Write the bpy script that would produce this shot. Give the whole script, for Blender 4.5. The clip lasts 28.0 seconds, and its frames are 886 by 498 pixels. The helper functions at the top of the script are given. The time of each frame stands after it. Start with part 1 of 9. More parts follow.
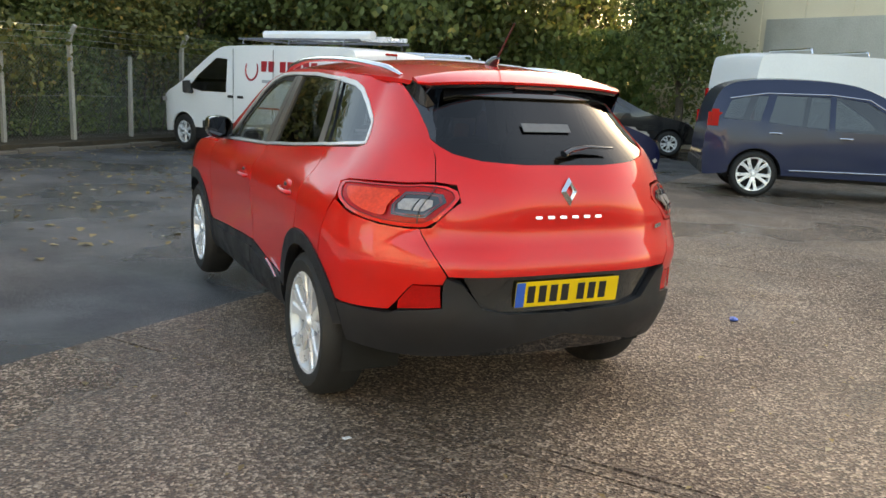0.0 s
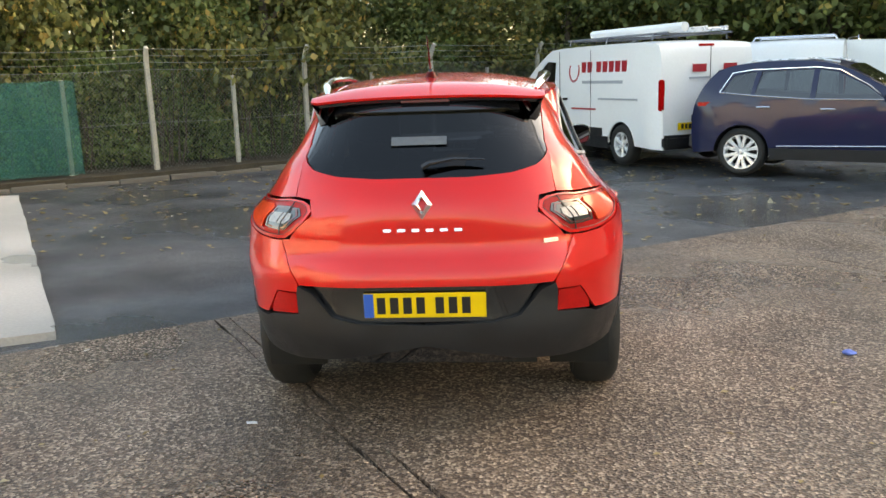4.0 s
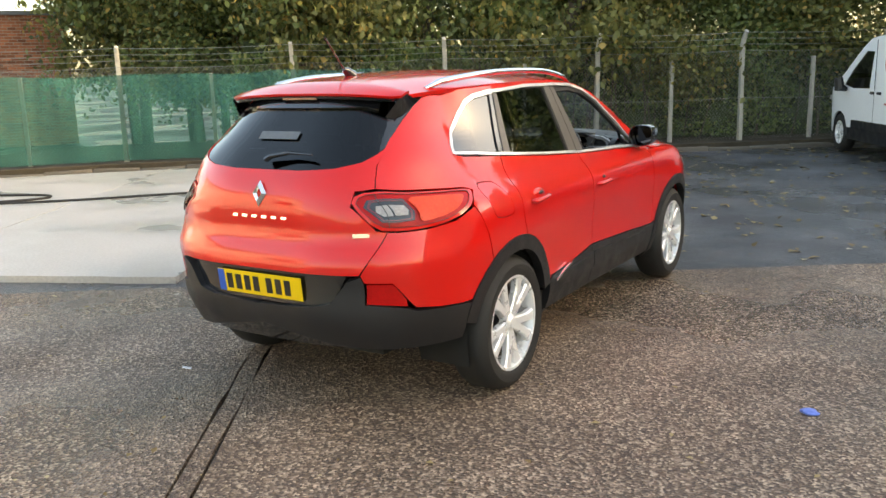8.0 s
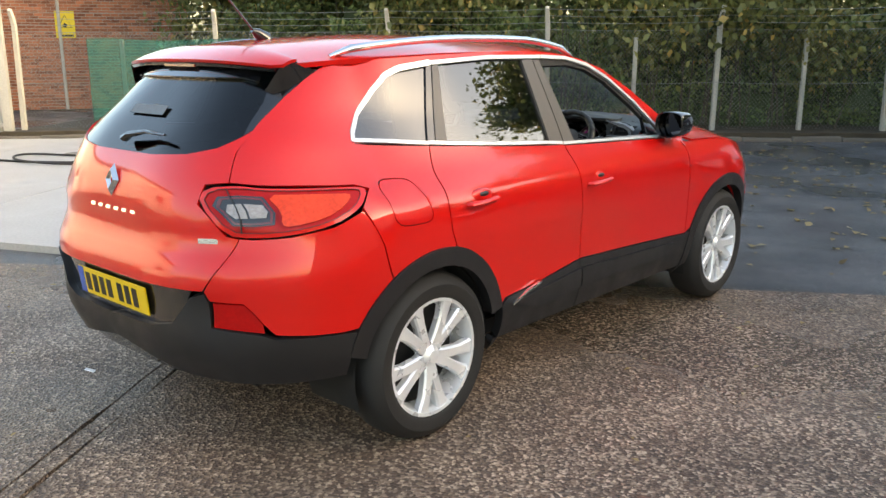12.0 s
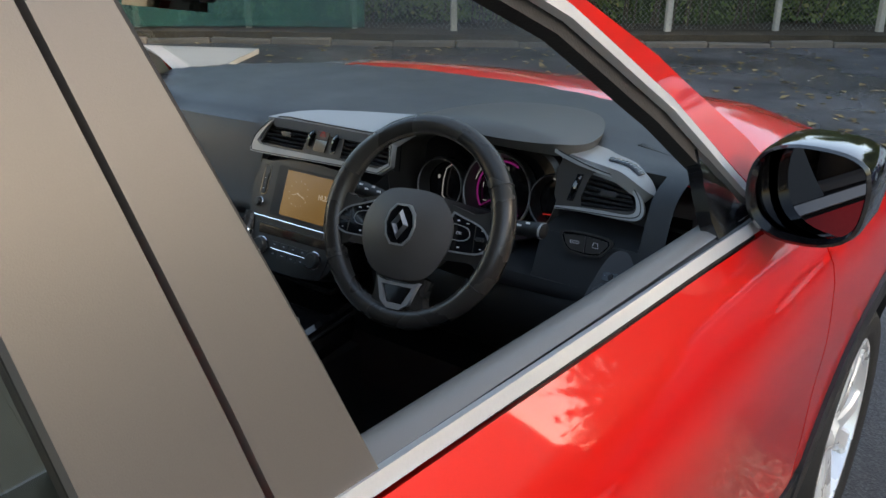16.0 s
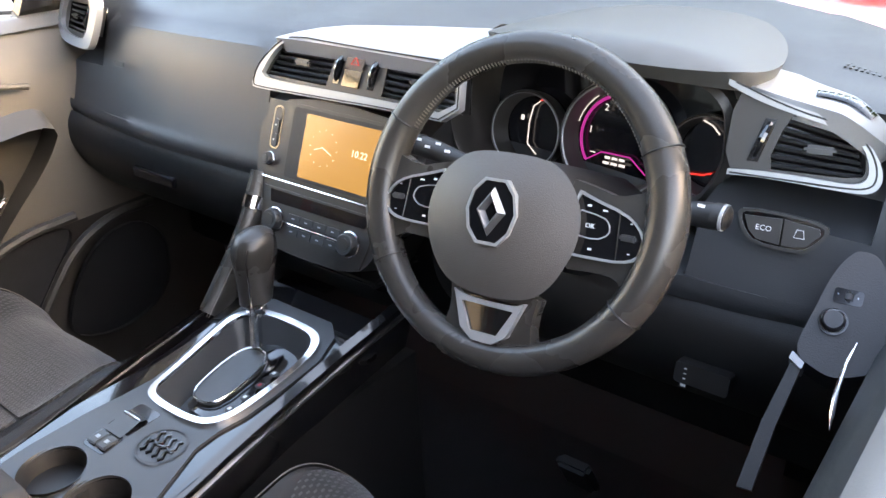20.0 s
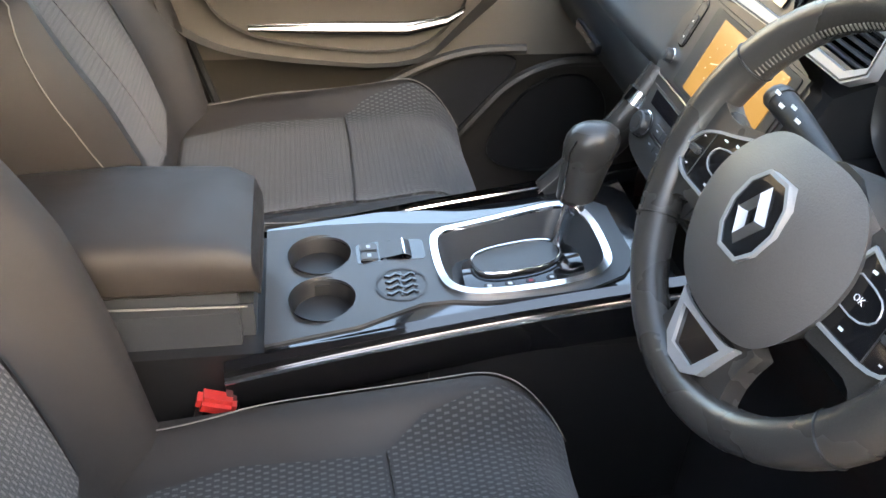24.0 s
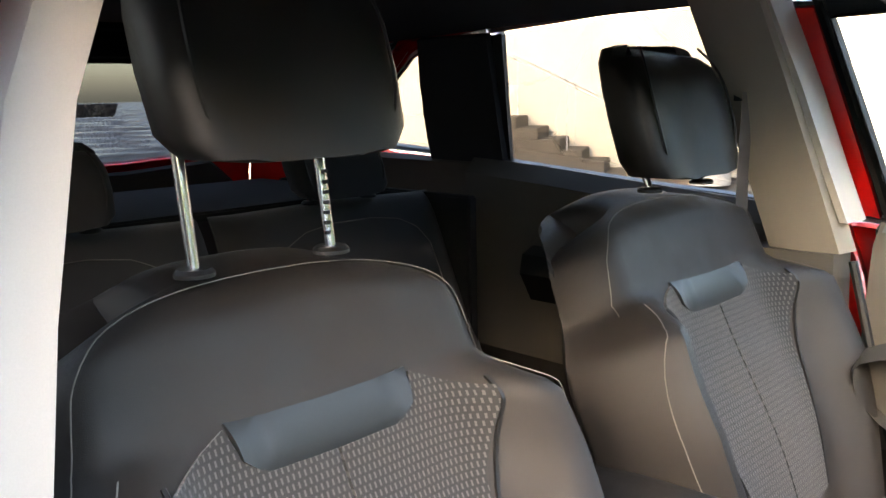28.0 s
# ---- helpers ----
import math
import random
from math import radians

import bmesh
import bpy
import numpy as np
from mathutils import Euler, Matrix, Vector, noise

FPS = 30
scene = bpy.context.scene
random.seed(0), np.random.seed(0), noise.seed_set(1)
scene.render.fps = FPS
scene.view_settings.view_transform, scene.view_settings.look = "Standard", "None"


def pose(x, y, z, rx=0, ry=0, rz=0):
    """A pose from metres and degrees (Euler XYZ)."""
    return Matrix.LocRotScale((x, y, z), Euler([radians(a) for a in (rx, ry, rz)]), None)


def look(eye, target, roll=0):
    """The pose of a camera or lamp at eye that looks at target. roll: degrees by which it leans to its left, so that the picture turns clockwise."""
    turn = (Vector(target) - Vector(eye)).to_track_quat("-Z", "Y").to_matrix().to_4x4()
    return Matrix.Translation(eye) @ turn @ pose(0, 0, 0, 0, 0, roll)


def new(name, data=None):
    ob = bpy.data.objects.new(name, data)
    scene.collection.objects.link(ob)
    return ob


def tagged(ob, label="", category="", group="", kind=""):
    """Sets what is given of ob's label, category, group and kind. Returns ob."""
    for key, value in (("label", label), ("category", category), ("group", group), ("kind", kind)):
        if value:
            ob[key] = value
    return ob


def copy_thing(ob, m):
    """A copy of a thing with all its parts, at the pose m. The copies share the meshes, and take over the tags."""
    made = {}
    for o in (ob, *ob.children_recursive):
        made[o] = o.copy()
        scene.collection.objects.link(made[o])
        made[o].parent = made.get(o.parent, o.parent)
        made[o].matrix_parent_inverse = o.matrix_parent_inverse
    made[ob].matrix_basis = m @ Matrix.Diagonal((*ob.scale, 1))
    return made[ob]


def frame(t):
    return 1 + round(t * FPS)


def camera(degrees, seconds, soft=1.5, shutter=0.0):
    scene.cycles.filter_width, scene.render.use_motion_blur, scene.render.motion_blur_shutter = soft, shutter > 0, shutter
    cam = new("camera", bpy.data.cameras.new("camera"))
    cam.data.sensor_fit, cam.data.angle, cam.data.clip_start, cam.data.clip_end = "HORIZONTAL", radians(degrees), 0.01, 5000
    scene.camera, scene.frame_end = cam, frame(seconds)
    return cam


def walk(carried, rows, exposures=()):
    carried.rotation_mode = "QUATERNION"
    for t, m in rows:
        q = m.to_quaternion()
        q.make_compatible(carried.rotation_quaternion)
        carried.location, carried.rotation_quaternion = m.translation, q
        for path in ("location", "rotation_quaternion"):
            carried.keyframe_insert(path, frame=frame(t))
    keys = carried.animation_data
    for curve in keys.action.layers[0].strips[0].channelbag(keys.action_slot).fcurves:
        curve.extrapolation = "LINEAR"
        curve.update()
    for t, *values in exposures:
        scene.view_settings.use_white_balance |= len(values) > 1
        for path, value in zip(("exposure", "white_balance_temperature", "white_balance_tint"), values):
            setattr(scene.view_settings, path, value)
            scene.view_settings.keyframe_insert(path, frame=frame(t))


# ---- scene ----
from mathutils.geometry import delaunay_2d_cdt

# World: the red car stands at the origin and faces +y; its driver's side is +x.
cam = camera(55.38, 28.0, soft=1.5)
ROWS = [
    (0.0, -2.052, -5.07, 1.499, 78.81, -2.72, -26.22),
    (0.5, -1.779, -5.247, 1.525, 78.85, -2.62, -22.49),
    (1.0, -1.465, -5.324, 1.548, 78.57, -2.42, -18.87),
    (1.5, -1.161, -5.409, 1.58, 78.18, -1.46, -14.1),
    (2.0, -0.854, -5.599, 1.611, 78.28, -0.24, -9.36),
    (2.5, -0.567, -5.617, 1.595, 78.37, -0.01, -5.9),
    (4.5, 0.712, -5.628, 1.613, 78.18, 1.96, 7.56),
    (5.0, 1.09, -5.65, 1.6, 78.19, 1.3, 11.47),
    (5.5, 1.382, -5.568, 1.582, 77.91, 1.28, 15.91),
    (6.0, 1.672, -5.47, 1.604, 77.95, 1.76, 20.0),
    (6.5, 2.009, -5.4, 1.602, 78.09, 1.5, 23.44),
    (7.0, 2.255, -5.274, 1.581, 77.95, 1.32, 26.76),
    (7.5, 2.47, -5.105, 1.6, 77.93, 1.46, 29.32),
    (8.0, 2.761, -4.984, 1.598, 78.13, 1.62, 31.7),
    (8.5, 2.977, -4.862, 1.601, 78.38, 1.12, 34.75),
    (9.0, 3.131, -4.685, 1.596, 78.57, 0.73, 37.71),
    (9.5, 3.297, -4.565, 1.598, 78.42, 0.93, 39.73),
    (10.0, 3.501, -4.458, 1.602, 78.33, 0.82, 42.07),
    (10.5, 3.548, -4.361, 1.603, 78.03, 1.13, 43.95),
    (11.0, 3.434, -4.206, 1.595, 77.57, 1.27, 43.9),
    (11.5, 3.246, -3.977, 1.578, 77.03, 1.03, 42.62),
    (13.5, 2.293, -2.528, 1.516, 75.518, -1.418, 40.46),
    (14.0, 2.033, -2.126, 1.531, 74.204, -0.622, 39.038),
    (14.5, 1.832, -1.715, 1.531, 73.46, -0.931, 38.021),
    (15.0, 1.613, -1.341, 1.529, 72.823, -1.828, 37.698),
    (15.5, 1.355, -0.976, 1.53, 71.3, -0.818, 36.67),
    (16.0, 1.142, -0.619, 1.488, 68.79, -0.2, 36.63),
    (16.5, 0.959, -0.411, 1.424, 67.67, -0.14, 36.31),
    (17.0, 0.836, -0.316, 1.405, 65.43, 1.15, 36.24),
    (17.5, 0.799, -0.29, 1.396, 63.59, 1.16, 36.78),
    (18.0, 0.791, -0.294, 1.397, 62.67, 1.28, 37.15),
    (18.5, 0.786, -0.294, 1.396, 62.47, 1.29, 36.97),
    (19.0, 0.784, -0.289, 1.396, 62.51, 1.5, 37.02),
    (19.5, 0.779, -0.289, 1.396, 62.46, 1.52, 37.08),
    (20.0, 0.78, -0.289, 1.397, 62.64, 1.74, 37.13),
    (20.5, 0.779, -0.289, 1.397, 62.88, 1.85, 37.16),
    (22.5, 0.775, -0.277, 1.399, 63.21, 1.8, 38.91),
    (23.0, 0.79, -0.197, 1.392, 61.47, 1.1, 49.57),
    (23.5, 0.831, -0.074, 1.389, 57.77, -1.13, 66.38),
    (24.0, 0.811, 0.016, 1.373, 53.82, -2.69, 81.32),
    (24.5, 0.79, 0.083, 1.375, 49.45, -3.43, 95.91),
    (25.0, 0.793, 0.139, 1.359, 49.78, -2.46, 111.55),
    (25.5, 0.763, 0.16, 1.336, 53.09, -3.68, 119.01),
    (26.0, 0.79, 0.192, 1.331, 62.75, -1.22, 124.02),
    (26.5, 0.809, 0.217, 1.333, 68.45, -0.35, 128.62),
    (27.0, 0.821, 0.243, 1.338, 72.15, -0.53, 132.62),
    (27.5, 0.828, 0.265, 1.346, 76.14, 0.52, 135.26),
    (28.0, 0.827, 0.27, 1.349, 79.57, 1.23, 135.73),
]
EXPOSURES = [(0.0, 2.35, 8600, 10), (1.0, 2.6, 8600, 10), (5.0, 2.55, 8600, 10), (9.0, 2.5, 8400, 10), (11.0, 2.45, 8000, 10), (14.0, 2.3, 7600, 10), (16.0, 2.35, 7300, 12), (16.5, 2.8, 7100, 10), (17.0, 3.9, 7500, 16), (18.0, 4.5, 7900, 20), (22.5, 4.65, 7900, 20), (24.0, 4.7, 7500, 14), (25.0, 5.1, 7300, 10), (26.0, 5.75, 8600, 10), (27.0, 5.25, 8300, 14), (28.0, 4.65, 7500, 16)]
walk(cam, [(t, pose(*p)) for t, *p in ROWS], EXPOSURES)

# ---- daylight: low evening sun behind thin cloud, on the driver's side ----
world = bpy.data.worlds.new("sky")
scene.world = world
world.use_nodes = True
wn, wl = world.node_tree.nodes, world.node_tree.links
sky = wn.new("ShaderNodeTexSky")
sky.sky_type = "NISHITA"
sky.sun_disc = False
SUN_DIR = Vector((0.90, 0.33, 0.27)).normalized()
sky.sun_elevation = math.asin(SUN_DIR.z)
sky.sun_rotation = math.atan2(SUN_DIR.x, SUN_DIR.y)
sky.air_density, sky.dust_density, sky.ozone_density = 1.0, 2.5, 1.0
wl.new(sky.outputs["Color"], wn["Background"].inputs["Color"])
wn["Background"].inputs["Strength"].default_value = 0.15
sun = new("sun", bpy.data.lights.new("sun", "SUN"))
sun.data.energy, sun.data.angle, sun.data.color = 1.1, radians(12), (1.0, 0.86, 0.68)
sun.matrix_world = look((0, 0, 0), -SUN_DIR)

# ---- helpers for meshes and materials ----
def link_mesh(name, verts, faces, mat, parent=None, smooth=True, label="", kind=""):
    me = bpy.data.meshes.new(name)
    me.from_pydata([tuple(v) for v in verts], [], [tuple(f) for f in faces])
    me.materials.append(mat)
    if smooth:
        me.shade_smooth()
    ob = new(name, me)
    if parent is not None:
        ob.parent = parent
    return tagged(ob, label=label, kind=kind)


def part(name, bm, mat, parent=None, label="", smooth=True, normals=True):
    """One mesh object out of a bmesh, under a thing or a part."""
    if normals:
        bmesh.ops.recalc_face_normals(bm, faces=bm.faces)
    me = bpy.data.meshes.new(name)
    bm.to_mesh(me)
    bm.free()
    me.materials.append(mat)
    ob = new(name, me)
    if smooth:
        me.shade_smooth()
        me.set_sharp_from_angle(angle=radians(38))
    if parent is not None:
        ob.parent = parent
    return tagged(ob, label=label)


def thing(name, m, label, category, group="", kind=""):
    ob = new(name)
    ob.empty_display_size = 0.1
    ob.matrix_world = m
    return tagged(ob, label, category, group, kind)


def add_box(bm, c, s, bevel=0.0, rot=None, seg=2):
    m = Matrix.Translation(c) @ (rot or Matrix.Identity(4)) @ Matrix.Diagonal((*s, 1))
    r = bmesh.ops.create_cube(bm, size=1, matrix=m)
    if bevel > 0:
        vs = set(r["verts"])
        es = [e for e in bm.edges if e.verts[0] in vs and e.verts[1] in vs]
        bmesh.ops.bevel(bm, geom=es, offset=bevel, segments=seg, affect="EDGES", clamp_overlap=True)


def box_part(name, c, s, mat, parent=None, label="", bevel=0.004, rot=None, seg=2):
    bm = bmesh.new()
    add_box(bm, c, s, bevel, rot, seg)
    return part(name, bm, mat, parent, label)


def add_tube(bm, pts, r, n=10, closed=False, flat=1.0, cap=True):
    """A tube along points; r a number or a list. flat squeezes it along its second normal."""
    pts = [Vector(p) for p in pts]
    k = len(pts)
    rings, up = [], None
    for i, p in enumerate(pts):
        a = pts[(i - 1) % k] if (closed or i) else p
        b = pts[(i + 1) % k] if (closed or i < k - 1) else p
        d = (b - a).normalized()
        if up is None:
            up = Vector((0, 0, 1)) if abs(d.z) < 0.9 else Vector((0, 1, 0))
        s = d.cross(up).normalized()
        up = s.cross(d).normalized()
        rad = r[i] if isinstance(r, (list, tuple)) else r
        rings.append([bm.verts.new(p + rad * (math.cos(t) * s + flat * math.sin(t) * up))
                      for t in (2 * math.pi * j / n for j in range(n))])
    for i in range(k if closed else k - 1):
        A, B = rings[i], rings[(i + 1) % k]
        for j in range(n):
            bm.faces.new((A[j], A[(j + 1) % n], B[(j + 1) % n], B[j]))
    if cap and not closed:
        bm.faces.new(rings[0][::-1])
        bm.faces.new(rings[-1])


def tube_part(name, pts, r, mat, parent=None, label="", n=10, closed=False, flat=1.0):
    bm = bmesh.new()
    add_tube(bm, pts, r, n, closed, flat)
    return part(name, bm, mat, parent, label)


def add_lathe(bm, prof, n=32, m=None, closed=False):
    """Turns (radius, height) points round the z axis."""
    m = m or Matrix.Identity(4)
    rings = [[bm.verts.new(m @ Vector((r * math.cos(2 * math.pi * j / n), r * math.sin(2 * math.pi * j / n), h))) for j in range(n)] for r, h in prof]
    for i in range(len(rings) if closed else len(rings) - 1):
        A, B = rings[i], rings[(i + 1) % len(rings)]
        for j in range(n):
            bm.faces.new((A[j], A[(j + 1) % n], B[(j + 1) % n], B[j]))
    if not closed:
        for q in (rings[0][::-1], rings[-1]):
            if prof[0][0] > 0:
                bm.faces.new(q)


def lathe_part(name, prof, mat, parent=None, label="", n=32, m=None, closed=False):
    bm = bmesh.new()
    add_lathe(bm, prof, n, m, closed)
    return part(name, bm, mat, parent, label)


def add_loft(bm, rings, closed_u=True, cap=True):
    rs = [[bm.verts.new(p) for p in ring] for ring in rings]
    n = len(rs[0])
    for A, B in zip(rs, rs[1:]):
        for j in range(n if closed_u else n - 1):
            bm.faces.new((A[j], A[(j + 1) % n], B[(j + 1) % n], B[j]))
    if cap and closed_u:
        bm.faces.new(rs[0][::-1])
        bm.faces.new(rs[-1])


def rounded(pts, n=3, closed=True):
    """Chaikin corner cutting."""
    P = [Vector(p) for p in pts]
    for _ in range(n):
        Q = []
        k = len(P)
        if not closed:
            Q.append(P[0])
        for i in range(k if closed else k - 1):
            a, b = P[i], P[(i + 1) % k]
            Q += [a.lerp(b, 0.25), a.lerp(b, 0.75)]
        if not closed:
            Q.append(P[-1])
        P = Q
    return P


def curve_of(xs, ys):
    """A smooth curve through points: cubic Hermite with limited slopes."""
    xs, ys = list(xs), list(ys)
    d = [(ys[i + 1] - ys[i]) / (xs[i + 1] - xs[i]) for i in range(len(xs) - 1)]
    m = [d[0]] + [0.0 if d[i - 1] * d[i] <= 0 else 2 * d[i - 1] * d[i] / (d[i - 1] + d[i]) for i in range(1, len(d))] + [d[-1]]

    def f(x):
        if x <= xs[0]:
            return ys[0]
        if x >= xs[-1]:
            return ys[-1]
        i = max(k for k in range(len(xs) - 1) if xs[k] <= x)
        h = xs[i + 1] - xs[i]
        t = (x - xs[i]) / h
        return ((2 * t ** 3 - 3 * t ** 2 + 1) * ys[i] + (t ** 3 - 2 * t ** 2 + t) * h * m[i]
                + (-2 * t ** 3 + 3 * t ** 2) * ys[i + 1] + (t ** 3 - t ** 2) * h * m[i + 1])
    return f


def inside(poly, pts):
    """Which points lie inside a polygon (numpy)."""
    poly, pts = np.asarray(poly, float), np.asarray(pts, float)
    x, y = pts[:, 0], pts[:, 1]
    res = np.zeros(len(pts), bool)
    for (x0, y0), (x1, y1) in zip(poly, np.roll(poly, -1, 0)):
        if y0 != y1:
            hit = ((y0 > y) != (y1 > y)) & (x < (x1 - x0) * (y - y0) / (y1 - y0) + x0)
            res ^= hit
    return res


def resample(poly, step):
    out = []
    for a, b in zip(poly, poly[1:] + poly[:1]):
        a, b = Vector(a), Vector(b)
        k = max(1, math.ceil((b - a).length / step))
        out += [tuple(a.lerp(b, i / k)) for i in range(k)]
    return out


def fill(outline, holes=(), step=0.06, edge=0.04):
    """Triangles that fill an outline with holes: points, faces, boundary loops."""
    loops = [resample([tuple(p) for p in outline], edge)] + [resample([tuple(p) for p in h], edge) for h in holes]
    pts, edges, ids = [], [], []
    for lp in loops:
        s = len(pts)
        pts += lp
        edges += [(s + i, s + (i + 1) % len(lp)) for i in range(len(lp))]
        ids.append(list(range(s, s + len(lp))))
    P = np.array(pts)
    lo, hi = P.min(0), P.max(0)
    g = np.array([(x + (step / 2 if j % 2 else 0), y) for j, y in enumerate(np.arange(lo[1] + step / 2, hi[1], step * 0.87)) for x in np.arange(lo[0], hi[0] + step, step)])
    if len(g):
        ok = inside(loops[0], g)
        for h in loops[1:]:
            ok &= ~inside(h, g)
        g = g[ok]
        if len(g):
            dist = np.min(np.linalg.norm(g[:, None, :] - P[None], axis=2), axis=1)
            g = g[dist > step * 0.45]
            pts = pts + [tuple(q) for q in g]
    vs, _, fs, ov, _, _ = delaunay_2d_cdt([Vector(p) for p in pts], edges, [], 0, 1e-6)
    V = np.array([tuple(v) for v in vs])
    cen = np.array([V[list(f)].mean(0) for f in fs])
    ok = inside(loops[0], cen)
    for h in loops[1:]:
        ok &= ~inside(h, cen)
    where = {}
    for i, o in enumerate(ov):
        for k in o:
            where[k] = i
    return [tuple(v) for v in vs], [tuple(f) for f, k in zip(fs, ok) if k], [[where[i] for i in lp if i in where] for lp in ids]


def skin(name, outline, fmap, mat, parent=None, holes=(), step=0.06, edge=0.04, thick=0.015, off=0.0, mirror=False, label=""):
    """A panel: an outline in surface coordinates laid on fmap(u, v), with edges turned in by thick and raised by off."""
    uv, faces, loops = fill(outline, holes, step, edge)
    e = 1e-3
    sgn = -1 if mirror else 1
    top, low = [], []
    for u, v in uv:
        p = Vector(fmap(u, v))
        n = (Vector(fmap(u + e, v)) - Vector(fmap(u - e, v))).cross(Vector(fmap(u, v + e)) - Vector(fmap(u, v - e)))
        n = n.normalized() if n.length > 0 else Vector((0, 0, 1))
        top.append(p + n * off)
        low.append(p + n * (off - thick))
    V = list(top)
    idx = {}
    F = []
    for f in faces:
        a, b, c = (Vector((*uv[i], 0)) for i in f)
        F.append(f if (b - a).cross(c - a).z > 0 else f[::-1])
    edges = {}
    for f in F:
        for i, j in zip(f, f[1:] + f[:1]):
            edges[(i, j)] = 1
    for (i, j) in list(edges):
        if (j, i) not in edges:
            for k in (i, j):
                if k not in idx:
                    idx[k] = (len(V), len(V) + 1)
                    V += [top[k], low[k]]
            F.append((idx[j][0], idx[i][0], idx[i][1], idx[j][1]))
    if mirror:
        V = [Vector((-p.x, p.y, p.z)) for p in V]
        F = [f[::-1] for f in F]
    return link_mesh(name, V, F, mat, parent, True, label)


def mat(name, col, rough=0.6, metal=0.0, var=0.12, scale=8.0, fine=120.0, bump=0.0, coat=0.0, spec=0.5, col2=None, detail=4.0, sheen=0.0, stretch=(1, 1, 1), rvar=0.0):
    """A surface with colour variation at two scales, uneven gloss and fine relief."""
    m = bpy.data.materials.new(name)
    m.use_nodes = True
    N, L = m.node_tree.nodes, m.node_tree.links
    b = N["Principled BSDF"]
    co = N.new("ShaderNodeTexCoord")
    mp = N.new("ShaderNodeMapping")
    mp.inputs["Scale"].default_value = stretch
    L.new(co.outputs["Object"], mp.inputs["Vector"])
    n1, n2 = N.new("ShaderNodeTexNoise"), N.new("ShaderNodeTexNoise")
    for n, s in ((n1, scale), (n2, fine)):
        n.inputs["Scale"].default_value = s
        n.inputs["Detail"].default_value = detail
        L.new(mp.outputs["Vector"], n.inputs["Vector"])
    ad = N.new("ShaderNodeMath")
    ad.operation = "ADD"
    L.new(n1.outputs["Fac"], ad.inputs[0])
    L.new(n2.outputs["Fac"], ad.inputs[1])
    rp = N.new("ShaderNodeMapRange")
    rp.inputs["From Min"].default_value, rp.inputs["From Max"].default_value = 0.6, 1.4
    L.new(ad.outputs[0], rp.inputs["Value"])
    mx = N.new("ShaderNodeMix")
    mx.data_type = "RGBA"
    c2 = col2 or tuple(c * (1 + var) for c in col)
    c1 = col if col2 else tuple(c * (1 - var) for c in col)
    mx.inputs[6].default_value, mx.inputs[7].default_value = (*c1, 1), (*c2, 1)
    L.new(rp.outputs["Result"], mx.inputs[0])
    L.new(mx.outputs[2], b.inputs["Base Color"])
    b.inputs["Roughness"].default_value = rough
    if rvar:
        rr = N.new("ShaderNodeMapRange")
        rr.inputs["From Min"].default_value, rr.inputs["From Max"].default_value = 0.35, 0.65
        rr.inputs["To Min"].default_value, rr.inputs["To Max"].default_value = max(0.02, rough - rvar), min(1, rough + rvar)
        L.new(n1.outputs["Fac"], rr.inputs["Value"])
        L.new(rr.outputs["Result"], b.inputs["Roughness"])
    b.inputs["Metallic"].default_value = metal
    b.inputs["Specular IOR Level"].default_value = spec
    if coat:
        b.inputs["Coat Weight"].default_value, b.inputs["Coat Roughness"].default_value = coat, 0.03
    if sheen:
        b.inputs["Sheen Weight"].default_value = sheen
    if bump:
        bp = N.new("ShaderNodeBump")
        bp.inputs["Strength"].default_value, bp.inputs["Distance"].default_value = 1.0, bump
        L.new(n2.outputs["Fac"], bp.inputs["Height"])
        L.new(bp.outputs["Normal"], b.inputs["Normal"])
    return m


def pane_mat(name, tint, sheen=0.09):
    """Clear or tinted glass: a tinted see-through sheet with a mirror sheen that grows towards the edge."""
    m = bpy.data.materials.new(name)
    m.use_nodes = True
    N, L = m.node_tree.nodes, m.node_tree.links
    N.remove(N["Principled BSDF"])
    tr, gl, lw, mx = N.new("ShaderNodeBsdfTransparent"), N.new("ShaderNodeBsdfGlossy"), N.new("ShaderNodeLayerWeight"), N.new("ShaderNodeMixShader")
    tr.inputs["Color"].default_value = (*tint, 1)
    gl.inputs["Roughness"].default_value = 0.01
    pw, ma = N.new("ShaderNodeMath"), N.new("ShaderNodeMath")
    pw.operation, ma.operation = "POWER", "MULTIPLY_ADD"
    pw.inputs[1].default_value = 4.0
    lw.inputs["Blend"].default_value = 0.5
    ma.inputs[1].default_value, ma.inputs[2].default_value = 1.0 - sheen, sheen
    L.new(lw.outputs["Facing"], pw.inputs[0])
    L.new(pw.outputs[0], ma.inputs[0])
    L.new(ma.outputs[0], mx.inputs[0])
    L.new(tr.outputs[0], mx.inputs[1])
    L.new(gl.outputs[0], mx.inputs[2])
    L.new(mx.outputs[0], N["Material Output"].inputs["Surface"])
    return m


def glow_mat(name, col, power):
    m = bpy.data.materials.new(name)
    m.use_nodes = True
    b = m.node_tree.nodes["Principled BSDF"]
    b.inputs["Base Color"].default_value = (*[c * 0.2 for c in col], 1)
    b.inputs["Emission Color"].default_value = (*col, 1)
    b.inputs["Emission Strength"].default_value = power
    b.inputs["Roughness"].default_value = 0.2
    return m


